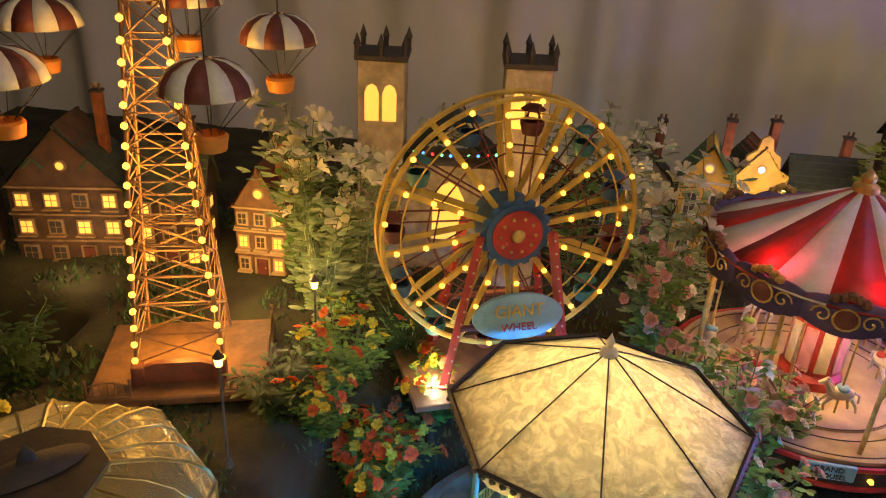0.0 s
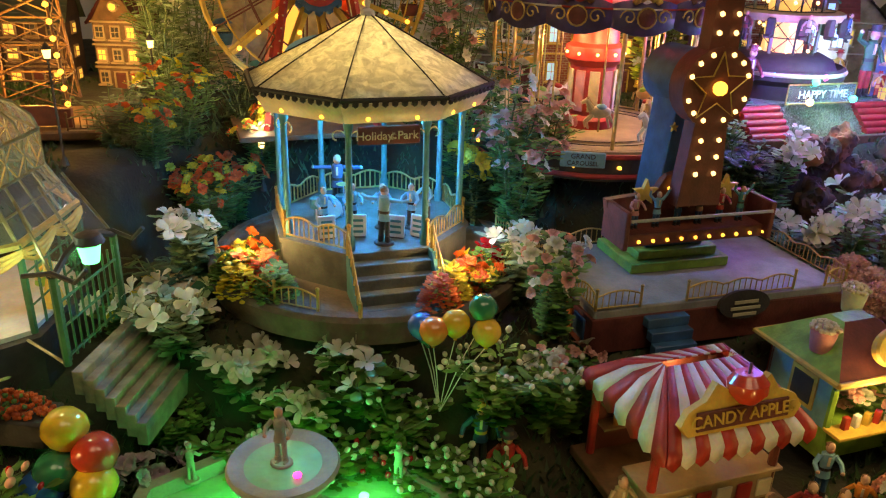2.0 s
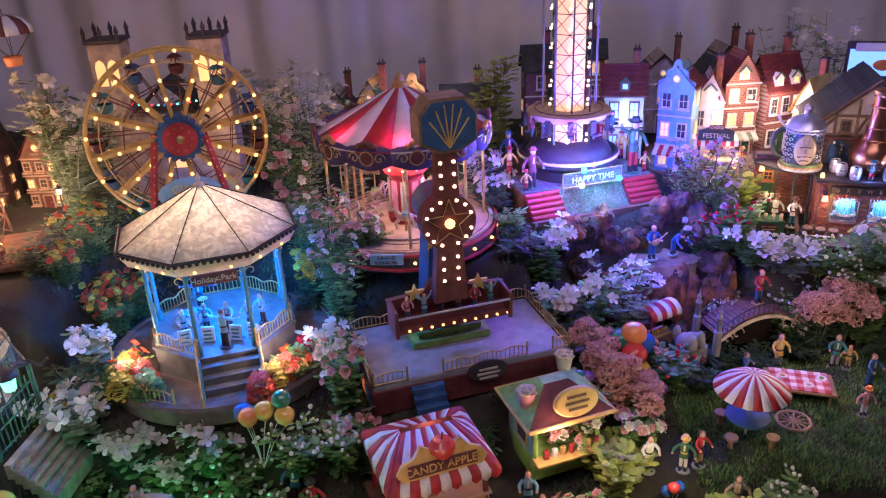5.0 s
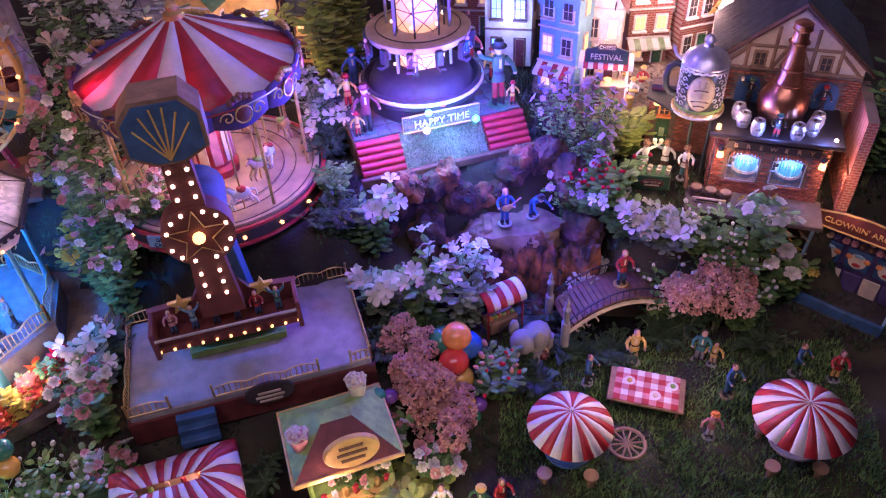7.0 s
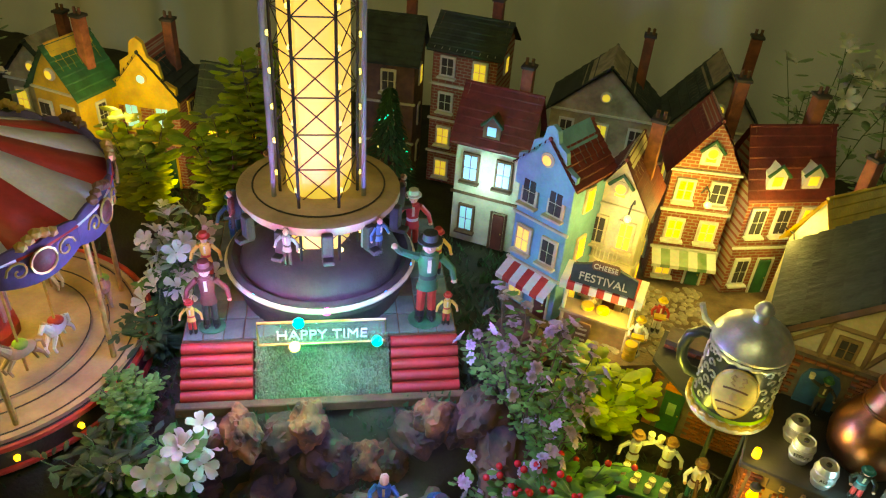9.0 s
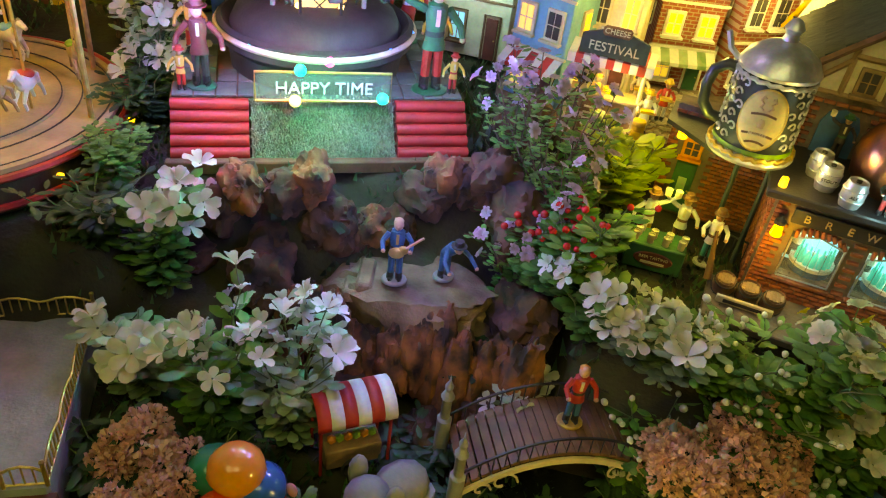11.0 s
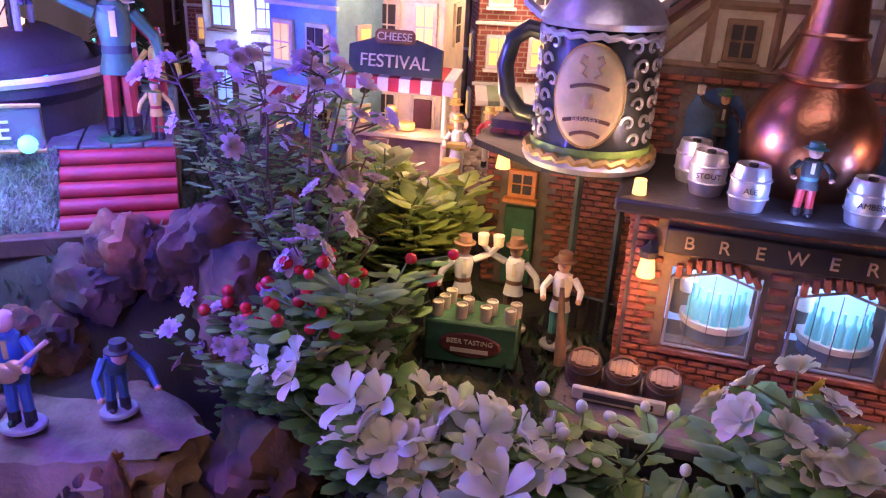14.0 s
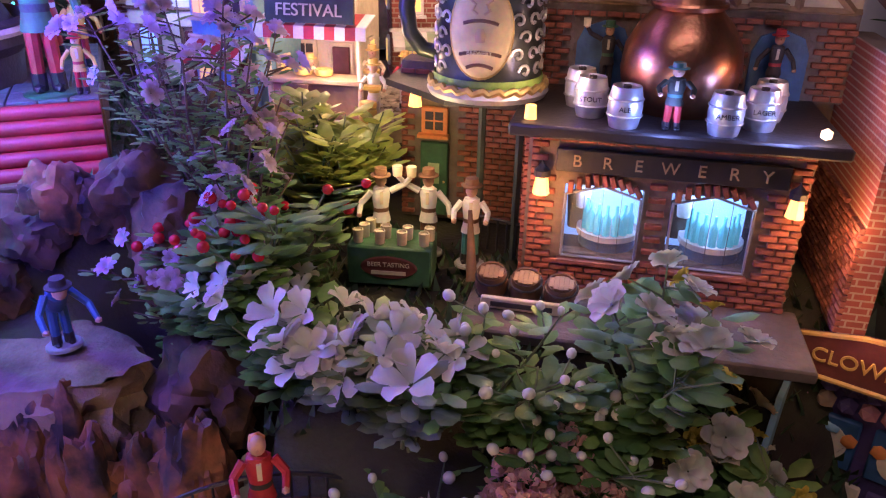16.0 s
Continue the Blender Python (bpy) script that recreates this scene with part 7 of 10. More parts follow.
    beams = [((x0, 0.1355), (x1, 0.1355)), ((x0, 0.148), (mid, 0.214)), ((x1, 0.148), (mid, 0.214)), ((x0 + 0.03, 0.136), (x0 + 0.03, 0.17)), ((x1 - 0.03, 0.136), (x1 - 0.03, 0.17)), ((x0 + 0.06, 0.136), (x0 + 0.06, 0.19)), ((x1 - 0.06, 0.136), (x1 - 0.06, 0.19)), ((x0 + 0.004, 0.136), (x0 + 0.03, 0.162)), ((x1 - 0.004, 0.136), (x1 - 0.03, 0.162)), ((x0 + 0.06, 0.136), (x0 + 0.074, 0.165)), ((x1 - 0.06, 0.136), (x1 - 0.074, 0.165)), ((x0 + 0.03, 0.165), (x1 - 0.03, 0.165))]
    for (ax, az), (bx, bz) in beams:
        part("timber", rod(B(), (ax, 0.0752, az), (bx, 0.0752, bz), 0.0022, seg=4), "wood", gw)
    for cx in (x0 + 0.045, x1 - 0.045):
        window(b, cx, 0.149, 0.012, 0.016, 0.0755, "dark", "wood", 2, 2)
    for sgn, e in ((-1, x0), (1, x1)):
        for i in range(9):
            bm = B()
            u0, u1 = i / 9, (i + 1.1) / 9
            xa, xb = e + sgn * 0.01 + (mid - e - sgn * 0.01) * u0, e + sgn * 0.01 + (mid - e - sgn * 0.01) * min(1, u1)
            za, zb = 0.142 + 0.079 * u0, 0.142 + 0.079 * min(1, u1)
            low = [bm.verts.new((xa, 0.068 + 0.005 * j, za + 0.002 + random.uniform(-0.0004, 0.0006))) for j in range(29)]
            top = [bm.verts.new((xb, 0.068 + 0.005 * j, zb)) for j in range(29)]
            for j in range(28):
                bm.faces.new((low[j], low[j + 1], top[j + 1], top[j]))
            part("shingle_course", bm, "roof_dark", b, "dark green course of shingles", False).modifiers.new("thick", "SOLIDIFY").thickness = 0.002
        part("verge_board", rod(B(), (e + sgn * 0.01, 0.068, 0.141), (mid, 0.068, 0.221), 0.0028, seg=4), "brown", b, "carved brown verge board")
    rear = part("rear_block", box(B(), (mid, 0.14, 0.07), (x1 - x0, 0.11, 0.15)), "mortar", b)
    # right wing, brick, running forward
    wg = part("wing_wall", box(B(), (0.158, 0.04, 0.06), (0.012, 0.1, 0.13)), "house_brick", b, "side wing of dark brick")
    bricks(wg, 0, 0.1, 0.0, 0.125, [], pose(0.1513, 0.09, 0, 0, 0, -90), first, 200)
    # left wing below the tankard
    lw = part("left_wing", box(B(), (-0.044, 0.09, 0.048), (0.088, 0.02, 0.098)), "mortar", b, "brick left wing")
    bricks(lw, -0.088, 0, 0.001, 0.096, [(-0.078, -0.056, 0, 0.075)], pose(0, 0.0795, 0), first, 200)
    dr = part("door", box(B(), (-0.067, 0.0775, 0.026), (0.017, 0.003, 0.047), bevel=0.0006), "green", b, "panelled green door with a notice")
    part("notice", box(B(), (-0.067, 0.0757, 0.03), (0.007, 0.001, 0.013)), "leaf_grey", dr)
    part("door_handle", ball(B(), (-0.0605, 0.0755, 0.025), 0.0009, sub=1), "gold", dr)
    window(b, -0.067, 0.063, 0.012, 0.012, 0.0785, "window_cool", "orange", 2, 2)
    part("wing_roof", prism(B(), [(-0.092, 0.1), (-0.092, 0.06), (-0.05, 0.025), (0.0, 0.025), (0.0, 0.1)], 0.0865, 0.09), "black", b, "black flat canopy")
    for x, y in ((-0.032, 0.04), (-0.01, 0.03)):
        part("canopy_post", rod(B(), (x, y, 0), (x, y, 0.087), 0.0022, seg=6), "roof_dark", b)
    part("porch_railing", tube(B(), [(-0.03, 0.035, 0.003), (-0.03, 0.035, 0.022), (-0.004, 0.028, 0.022), (-0.004, 0.028, 0.003)], 0.001), "black", b)
    for i in range(4):
        part("railing_bar", rod(B(), (-0.025 + 0.0055 * i, 0.0335 - 0.0015 * i, 0.003), (-0.025 + 0.0055 * i, 0.0335 - 0.0015 * i, 0.022), 0.0007, seg=5), "black", b)
    # lanterns
    for x, y, z in ((0.006, -0.006, 0.066), (0.122, -0.006, 0.066), (-0.078, 0.073, 0.083)):
        l = part("wall_lantern", lathe(B(), [(0, -0.012), (0.0042, -0.011), (0.0028, -0.002), (0, -0.002)], 8, (x, y, z)), "bulb_amber", b, "glowing amber wall lantern")
        part("lantern_cap", lathe(B(), [(0.004, -0.002), (0.004, 0.001), (0.001, 0.004), (0, 0.006)], 8, (x, y, z)), "black", l)
    part("ledge_lamp", lathe(B(), [(0, 0.09), (0.003, 0.09), (0.0025, 0.097), (0, 0.097)], 10, (-0.002, -0.002, 0)), "bulb_amber", b)
    part("ledge_lamp", ball(B(), (0.128, -0.004, 0.094), 0.0028, sub=1), "bulb_warm", b)
    # step of the brewery
    part("pavement", box(B(), (0.055, -0.025, -0.001), (0.16, 0.055, 0.006), bevel=0.001), "stone_dark", b)
    return b


build_brewery()


def on_ledge(x, y, z=0.0905):
    return BREW @ pose(x, y, z)


def build_still():
    s = thing("copper_still", on_ledge(0.066, 0.038) @ Matrix.Diagonal((0.87, 0.87, 0.97, 1)), "large copper pot still with a tapering neck", "copper still")
    part("pot", lathe(B(), [(0, 0), (0.025, 0), (0.031, 0.008), (0.0335, 0.02), (0.032, 0.032), (0.026, 0.042), (0.018, 0.05)], 40), "copper", s)
    part("neck", lathe(B(), [(0.018, 0.049), (0.0195, 0.052), (0.018, 0.055), (0.0155, 0.066), (0.0145, 0.07), (0.0125, 0.085), (0.0105, 0.1), (0.0115, 0.103), (0.0105, 0.106), (0.0095, 0.118)], 28), "copper", s)
    for z, r in ((0.052, 0.0195), (0.07, 0.0152), (0.103, 0.0125), (0.119, 0.0115)):
        part("hoop", ring(B(), r, z, 0.0014, 28), "copper", s)
    part("cap", lathe(B(), [(0.0095, 0.118), (0.012, 0.12), (0.012, 0.126), (0.007, 0.129), (0, 0.129)], 20), "copper", s)


build_still()


def keg(m, text):
    k = thing("beer_keg", m, "small silver keg with dark letters and a blue glow", "keg", "kegs on the ledge")
    part("body", lathe(B(), [(0, 0), (0.0062, 0), (0.0066, 0.0015), (0.0074, 0.0055), (0.0076, 0.009), (0.0074, 0.0125), (0.0066, 0.0165), (0.0062, 0.018), (0.0055, 0.017), (0, 0.017)], 24), "silver", k)
    for z in (0.0055, 0.0125):
        part("hoop", ring(B(), 0.0075, z, 0.0005, 22), "silver", k)
    part("bung", rod(B(), (0, 0, 0.017), (0, 0, 0.0183), 0.0018), "dark", k)
    if text:
        words(text, 0.0031, "dark", k, pose(0, -0.0078, 0.009, 90), 0.0002)


for x, y, tx in ((0.019, 0.03, ""), (0.025, 0.012, "STOUT"), (0.041, -0.003, "ALE"), (0.085, -0.003, "AMBER"), (0.102, 0.01, "LAGER"), (0.108, 0.028, "")):
    keg(on_ledge(x, y) @ Matrix.Scale(1.05, 4), tx)


def build_tankard():
    t = thing("giant_tankard", pose(0.795, 0.378, 0.0905, 0, 0, -12) @ Matrix.Scale(0.92, 4), "giant dark green tankard with silver relief and a pewter lid", "tankard")
    part("base_ring", lathe(B(), [(0, 0), (0.033, 0), (0.0345, 0.003), (0.032, 0.0065), (0.03, 0.008), (0, 0.008)], 40), "silver", t)
    bm = B()
    pts = [(0.0325 * math.cos(radians(a)), 0.0325 * math.sin(radians(a)), 0.0065 + 0.0012 * math.sin(radians(a * 24))) for a in range(0, 361, 5)]
    tube(bm, pts, 0.002, 6)
    part("rope_ring", bm, "gold", t)
    part("green_band", lathe(B(), [(0.0305, 0.008), (0.031, 0.01), (0.0305, 0.012)], 40), "lime", t)
    part("body", lathe(B(), [(0.0296, 0.009), (0.029, 0.02), (0.028, 0.06), (0.0285, 0.066), (0.027, 0.068), (0, 0.068)], 40), "tankard", t)
    part("top_rope", tube(B(), [(0.029 * math.cos(radians(a)), 0.029 * math.sin(radians(a)), 0.065 + 0.0008 * math.sin(radians(a * 20))) for a in range(0, 361, 6)], 0.0018, 6), "silver", t)
    part("lid", lathe(B(), [(0.03, 0.068), (0.031, 0.071), (0.026, 0.08), (0.016, 0.087), (0.006, 0.091), (0.005, 0.096), (0.0075, 0.1), (0.004, 0.106), (0, 0.108)], 36), "silver", t, "pewter lid with a knob")
    # scroll reliefs
    random.seed(4)
    for row in range(6):
        for k in range(18):
            a = radians(20 * k + 10 * (row % 2))
            if abs((math.degrees(a) + 90 + 180) % 360 - 180) < 36:
                continue
            bm = B()
            z0, sg = 0.0165 + 0.0088 * row, 1 if (k + row) % 2 else -1
            pts = []
            for i in range(11):
                u = i / 10 * 5.6
                rr = 0.0043 * (1 - i / 13)
                b = a + sg * rr * math.cos(u) / 0.029
                rad = 0.0298 - 0.00002 * row
                pts.append((rad * math.cos(b), rad * math.sin(b), z0 + rr * math.sin(u)))
            tube(bm, pts, 0.00085, 5)
            part("silver_scroll", bm, "silver", t)
    # oval badge
    bd = B()
    n = 28
    grid = []
    for j in range(9):
        u = j / 8
        row = []
        for i in range(n):
            a = 2 * math.pi * i / n
            ax, az = 0.0165 * u * math.cos(a), 0.024 * u * math.sin(a)
            th = -math.pi / 2 + ax / 0.03
            row.append(bd.verts.new((0.0302 * math.cos(th), 0.0302 * math.sin(th), 0.038 + az)))
        grid.append(row)
    for p, q in zip(grid, grid[1:]):
        for i in range(n):
            if p is grid[0]:
                continue
            bd.faces.new((p[i], p[(i + 1) % n], q[(i + 1) % n], q[i]))
    bd.faces.new(grid[1][::-1])
    badge = part("badge", bd, "badge", t, "cream oval badge with brown print")
    badge.modifiers.new("thick", "SOLIDIFY").thickness = 0.001
    part("badge_rim", tube(B(), [(0.0306 * math.cos(-math.pi / 2 + 0.0168 * math.cos(a) / 0.03), 0.0306 * math.sin(-math.pi / 2 + 0.0168 * math.cos(a) / 0.03), 0.038 + 0.0243 * math.sin(a)) for a in [2 * math.pi * i / 32 for i in range(33)]], 0.0008), "gold", t)
    for z, w in ((0.0435, 0.018), (0.0275, 0.022), (0.021, 0.014)):
        arc = []
        for k in range(9):
            x = w * (k / 8 - 0.5)
            arc.append((x, -math.sqrt(0.0309 ** 2 - x * x), z - 0.0018 * (4 * (k / 8 - 0.5) ** 2)))
        part("badge_ribbon", tube(B(), arc, 0.0011, 5), "brown", badge)
    words("BREWERY", 0.0031, "cream", badge, pose(0, -0.0322, 0.0272, 90), 0.0002)
    part("badge_barrel", lathe(B(), [(0, 0), (0.0036, 0), (0.004, 0.0035), (0.0032, 0.007), (0, 0.007)], 12, (0, -0.0285, 0.0325)), "tan", badge)
    for sx in (-1, 1):
        part("badge_beast", tube(B(), [(sx * 0.0018, -0.031, 0.0465), (sx * 0.0045, -0.0309, 0.0485), (sx * 0.003, -0.031, 0.0515), (sx * 0.0055, -0.0308, 0.0535), (sx * 0.0042, -0.0308, 0.0565), (sx * 0.0022, -0.031, 0.0555)], 0.0009), "tan", badge)
    part("handle", tube(B(), [(-0.028, 0, 0.062), (-0.036, -0.001, 0.064), (-0.044, -0.002, 0.058), (-0.047, -0.002, 0.045), (-0.045, -0.002, 0.031), (-0.038, -0.001, 0.022), (-0.029, 0, 0.02)], 0.0046, 10), "tankard", t, "dark curved handle")
    part("thumb_lever", tube(B(), [(-0.03, 0, 0.07), (-0.038, 0, 0.076), (-0.043, 0, 0.088)], 0.0025), "silver", t)


build_tankard()


def barrel(m, r=0.0085, label="small wooden barrel with a planked head"):
    b = thing("barrel", m, label, "barrel", "barrels by the brewery")
    part("cask", lathe(B(), [(0, 0), (r * 0.82, 0), (r, 0.008), (r * 0.82, 0.016), (r * 0.74, 0.0155), (r * 0.74, 0.0145), (0, 0.0145)], 20), "brown", b)
    for z in (0.003, 0.013):
        part("hoop", ring(B(), r * 0.92, z, 0.0006, 20), "dark", b)
    for i in range(5):
        x = -r * 0.56 + r * 0.28 * i
        part("head_plank", box(B(), (x, 0, 0.0152), (r * 0.25, 1.5 * math.sqrt(max(1e-7, (r * 0.74) ** 2 - x * x)), 0.001)), "wood", b)
    return b


for i in range(3):
    barrel(BREW @ pose(-0.014 + 0.0175 * i, -0.016 - 0.002 * i, 0.002, 18, 0, 0))
sg = thing("barrel_plaque", BREW @ pose(0.003, -0.032, 0.003), "narrow wooden plaque in front of barrels", "sign")
part("plaque", box(B(), (0, 0, 0.003), (0.04, 0.003, 0.006), 0, 0.0005), "cream", sg)
part("text_bar", box(B(), (0, -0.0018, 0.003), (0.03, 0.0006, 0.0025)), "dark", sg)


def build_tasting():
    c = thing("tasting_counter", pose(0.747, 0.345, -0.002, 0, 0, -6), "green tasting counter covered with full mugs", "counter")
    part("cabinet", box(B(), (0, 0, 0.011), (0.044, 0.026, 0.022), bevel=0.001), "green", c)
    part("badge", lathe(B(), [(0, 0.0012), (0.014, 0.0012), (0.015, 0)], 22, squash=0.42), "maroon", c, "dark red oval badge with pale print").matrix_basis = pose(0, -0.0131, 0.011, 90)
    words("BEER TASTING", 0.0034, "cream", c, pose(0, -0.0146, 0.013, 90), 0.0002)
    part("text_bar", box(B(), (0, -0.0146, 0.0085), (0.018, 0.0005, 0.002)), "cream", c)
    for i in range(9):
        x, y = -0.017 + 0.0115 * (i % 4) + 0.002 * (i // 4), -0.007 + 0.007 * (i // 4)
        mg = part("mug", lathe(B(), [(0, 0), (0.0026, 0), (0.0029, 0.007), (0.0024, 0.007), (0.0022, 0.006), (0, 0.006)], 10, (x, y, 0.022)), "cream", c, "pale mug")


build_tasting()


# ---- painted figures: each one plain mesh ----
def figure(m, label, top, legs, hat="dark", h=0.062, pose_kind="stand", skirt=False, hair="brown", base="grey", extra="", name="figurine"):
    bm = B()
    s = h / 0.062
    mats = [base, legs, top, "skin", hat or "dark", hair, "gold" if extra in ("trombone", "guitar") else "cream", "black"]
    if base != "none":
        lathe(bm, [(0, 0), (0.0105 * s, 0), (0.0105 * s, 0.0015), (0.0095 * s, 0.0022), (0, 0.0022)], 14, squash=0.85)
    else:
        mats[0] = legs
    z0 = 0.002 * s
    if skirt:
        lathe(bm, [(0, z0), (0.0105 * s, z0), (0.0085 * s, 0.016 * s), (0.0042 * s, 0.032 * s), (0, 0.033 * s)], 14, index=1)
    else:
        for sx in (-1, 1):
            rod(bm, (sx * 0.0036 * s, 0, z0), (sx * 0.0028 * s, 0, 0.03 * s), 0.0024 * s, 0.003 * s, 8, 1)
            ball(bm, (sx * 0.0038 * s, -0.002 * s, z0 + 0.0012 * s), 0.0027 * s, 7 if name == "figurine" else 1, 1, (0.9, 1.5, 0.8))
            rod(bm, (sx * 0.0036 * s, 0, z0), (sx * 0.0034 * s, 0, z0 + 0.007 * s), 0.0029 * s, 0.003 * s, 8, 7 if name == "figurine" else 1)
    lean = -0.012 * s if pose_kind == "bow" else 0
    a, b = Vector((0, 0, 0.028 * s)), Vector((0, lean, 0.048 * s + (0 if lean == 0 else -0.006 * s)))
    if lean == 0:
        lathe(bm, [(0.0066 * s, 0.025 * s), (0.0062 * s, 0.028 * s), (0.0049 * s, 0.0335 * s), (0.0058 * s, 0.04 * s), (0.0064 * s, 0.0455 * s), (0.005 * s, 0.0495 * s), (0.002 * s, 0.052 * s)], 12, index=2, squash=0.72)
        rod(bm, (0, 0, 0.049 * s), (0, -0.0005 * s, 0.054 * s), 0.0019 * s, seg=8, index=3)
        ball(bm, (0, -0.0052 * s, 0.0557 * s), 0.0009 * s, 3, 1)
    else:
        rod(bm, a, b, 0.0052 * s, 0.0062 * s, 10, 2)
    ball(bm, b, 0.0062 * s, 2, 1, (1.05, 0.8, 0.6))
    hd = b + Vector((0, -0.001 * s + lean * 0.5, 0.0078 * s if lean == 0 else 0.003 * s))
    ball(bm, hd, 0.0046 * s, 3, 2, (0.9, 0.95, 1.15))
    ball(bm, hd + Vector((0, 0.0012 * s, 0.0016 * s)), 0.0047 * s, 5, 1, (0.95, 0.9, 0.9))
    if lean == 0 and name == "figurine":
        lathe(bm, [(0.0052 * s, 0.0325 * s), (0.0054 * s, 0.034 * s), (0.0052 * s, 0.0355 * s)], 12, index=4, squash=0.75)
        box(bm, (0, -0.0043 * s, 0.0435 * s), (0.0022 * s, 0.0014 * s, 0.009 * s), index=6)
    if hat:
        lathe(bm, [(0, 0.003 * s), (0.0072 * s, 0.003 * s), (0.0072 * s, 0.0038 * s), (0.0046 * s, 0.0042 * s), (0.0042 * s, 0.0085 * s), (0, 0.009 * s)], 12, tuple(hd), 4)
    sh = [b + Vector((sx * 0.0065 * s, 0, -0.001 * s)) for sx in (-1, 1)]
    ends = {
        "stand": [(-0.0095, -0.003, -0.017), (0.0095, -0.003, -0.017)],
        "wide": [(-0.019, -0.004, 0.001), (0.019, -0.004, 0.001)],
        "toast": [(-0.009, -0.002, -0.016), (0.014, -0.006, 0.012)],
        "toast_l": [(-0.014, -0.006, 0.012), (0.009, -0.002, -0.016)],
        "hold": [(-0.004, -0.011, -0.01), (0.004, -0.011, -0.01)],
        "bow": [(-0.006, -0.016, -0.014), (0.008, -0.018, -0.014)],
        "up": [(-0.01, -0.002, 0.018), (0.01, -0.002, 0.018)],
    }[pose_kind]
    for p, e in zip(sh, ends):
        q = p + Vector(e) * s
        mid = (p + q) / 2 + Vector((0.003 * s * (1 if e[0] > 0 else -1), 0.002 * s, -0.001 * s))
        rod(bm, p, mid, 0.0024 * s, 0.0021 * s, 7, 2)
        rod(bm, mid, q, 0.0021 * s, 0.0017 * s, 7, 2)
        ball(bm, q, 0.0021 * s, 3, 1)
        if extra == "mug" and e[2] > 0:
            rod(bm, q, q + Vector((0, 0, 0.007 * s)), 0.0032 * s, 0.0036 * s, 10, 6)
    if extra == "guitar":
        ball(bm, (0, -0.009 * s, 0.034 * s), 0.0055 * s, 6, 2, (1.2, 0.35, 1))
        ball(bm, (0.005 * s, -0.009 * s, 0.037 * s), 0.0042 * s, 6, 2, (1.1, 0.35, 1))
        rod(bm, (0.006 * s, -0.009 * s, 0.038 * s), (0.02 * s, -0.009 * s, 0.05 * s), 0.0012 * s, seg=6, index=5)
    if extra == "trombone":
        tube(bm, [(0, -0.01 * s, 0.05 * s), (0.004 * s, -0.026 * s, 0.046 * s), (0.006 * s, -0.026 * s, 0.043 * s), (0.002 * s, -0.01 * s, 0.047 * s)], 0.0008 * s, 5, 6)
        rod(bm, (0.002 * s, -0.01 * s, 0.047 * s), (0.004 * s, -0.02 * s, 0.053 * s), 0.001 * s, 0.004 * s, 8, 6)
    if extra == "horn":
        rod(bm, (0, -0.01 * s, 0.045 * s), (0.004 * s, -0.03 * s, 0.003 * s), 0.0014 * s, 0.004 * s, 10, 5)
    if extra == "tray":
        box(bm, (0, -0.013 * s, 0.04 * s), (0.016 * s, 0.009 * s, 0.0035 * s), index=4)
    o = part(name, bm, mats, None)
    o.matrix_world = m
    return tagged(o, label, "figurine", "painted figurines")


def on_ground(x, y, rz=0, up=0.0):
    return pose(x, y, level(x, y) + up - 0.003, 0, 0, rz)


# band and conductor on the stage
figure(pose(0.0, 0.002, 0.0, 0, 0, 168), "grey-blue suited conductor figurine with arms spread wide", "sky", "dark", "", 0.054, "wide", base="dark")
for x, y, rz in ((-0.058, 0.02, 40), (-0.035, 0.035, 20), (-0.008, 0.04, 0), (0.018, 0.045, -20), (0.03, 0.06, -30)):
    figure(pose(x, y, 0.0, 0, 0, rz), "seated-height bandsman figurine in a pale blue jacket", "sky", "dark", "", 0.044, "hold", base="dark")
figure(pose(-0.06, 0.085, 0.0, 0, 0, 10), "bandsman figurine in a dark suit with arms raised", "blue", "dark", "", 0.056, "wide", base="dark")


def music_stand(x, y, rz):
    s = thing("music_stand", pose(x, y, 0, 0, 0, rz), "white bandstand music desk with green print", "music stand", "music desks on the stage")
    part("desk", box(B(), (0, 0, 0.011), (0.016, 0.003, 0.02), bevel=0.0006, rx=-8), "white", s)
    for i in range(3):
        part("text_bar", box(B(), (0, -0.0026 + 0.0006 * i, 0.006 + 0.005 * i), (0.01, 0.0006, 0.0022), rx=-8), "teal", s)
    part("foot", box(B(), (0, 0.003, 0.001), (0.014, 0.009, 0.002)), "dark", s)


for x, y, rz in ((-0.052, 0.005, 25), (-0.026, 0.014, 10), (0.008, 0.018, -6), (0.028, 0.022, -22)):
    music_stand(x, y, rz)
dk = thing("drum_kit", pose(-0.062, 0.058, 0, 0, 0, 30), "small blue and white drum kit on the stage", "drum kit")
part("bass_drum", rod(B(), (0, -0.008, 0.011), (0, 0.006, 0.011), 0.0105, seg=22), "sky", dk)
part("drum_head", rod(B(), (0, -0.0088, 0.011), (0, -0.008, 0.011), 0.0098, seg=22), "white", dk)
for x in (-0.013, 0.012):
    part("tom_drum", lathe(B(), [(0, 0.012), (0.006, 0.012), (0.006, 0.021), (0, 0.021)], 16, (x, 0, 0)), "teal", dk)
    part("drum_stand", rod(B(), (x, 0, 0), (x, 0, 0.012), 0.001), "silver", dk)
part("cymbal", lathe(B(), [(0.007, 0.03), (0, 0.032)], 16, (0.016, 0.006, 0)), "gold", dk)
part("cymbal_stand", rod(B(), (0.016, 0.006, 0), (0.016, 0.006, 0.031), 0.0006), "silver", dk)

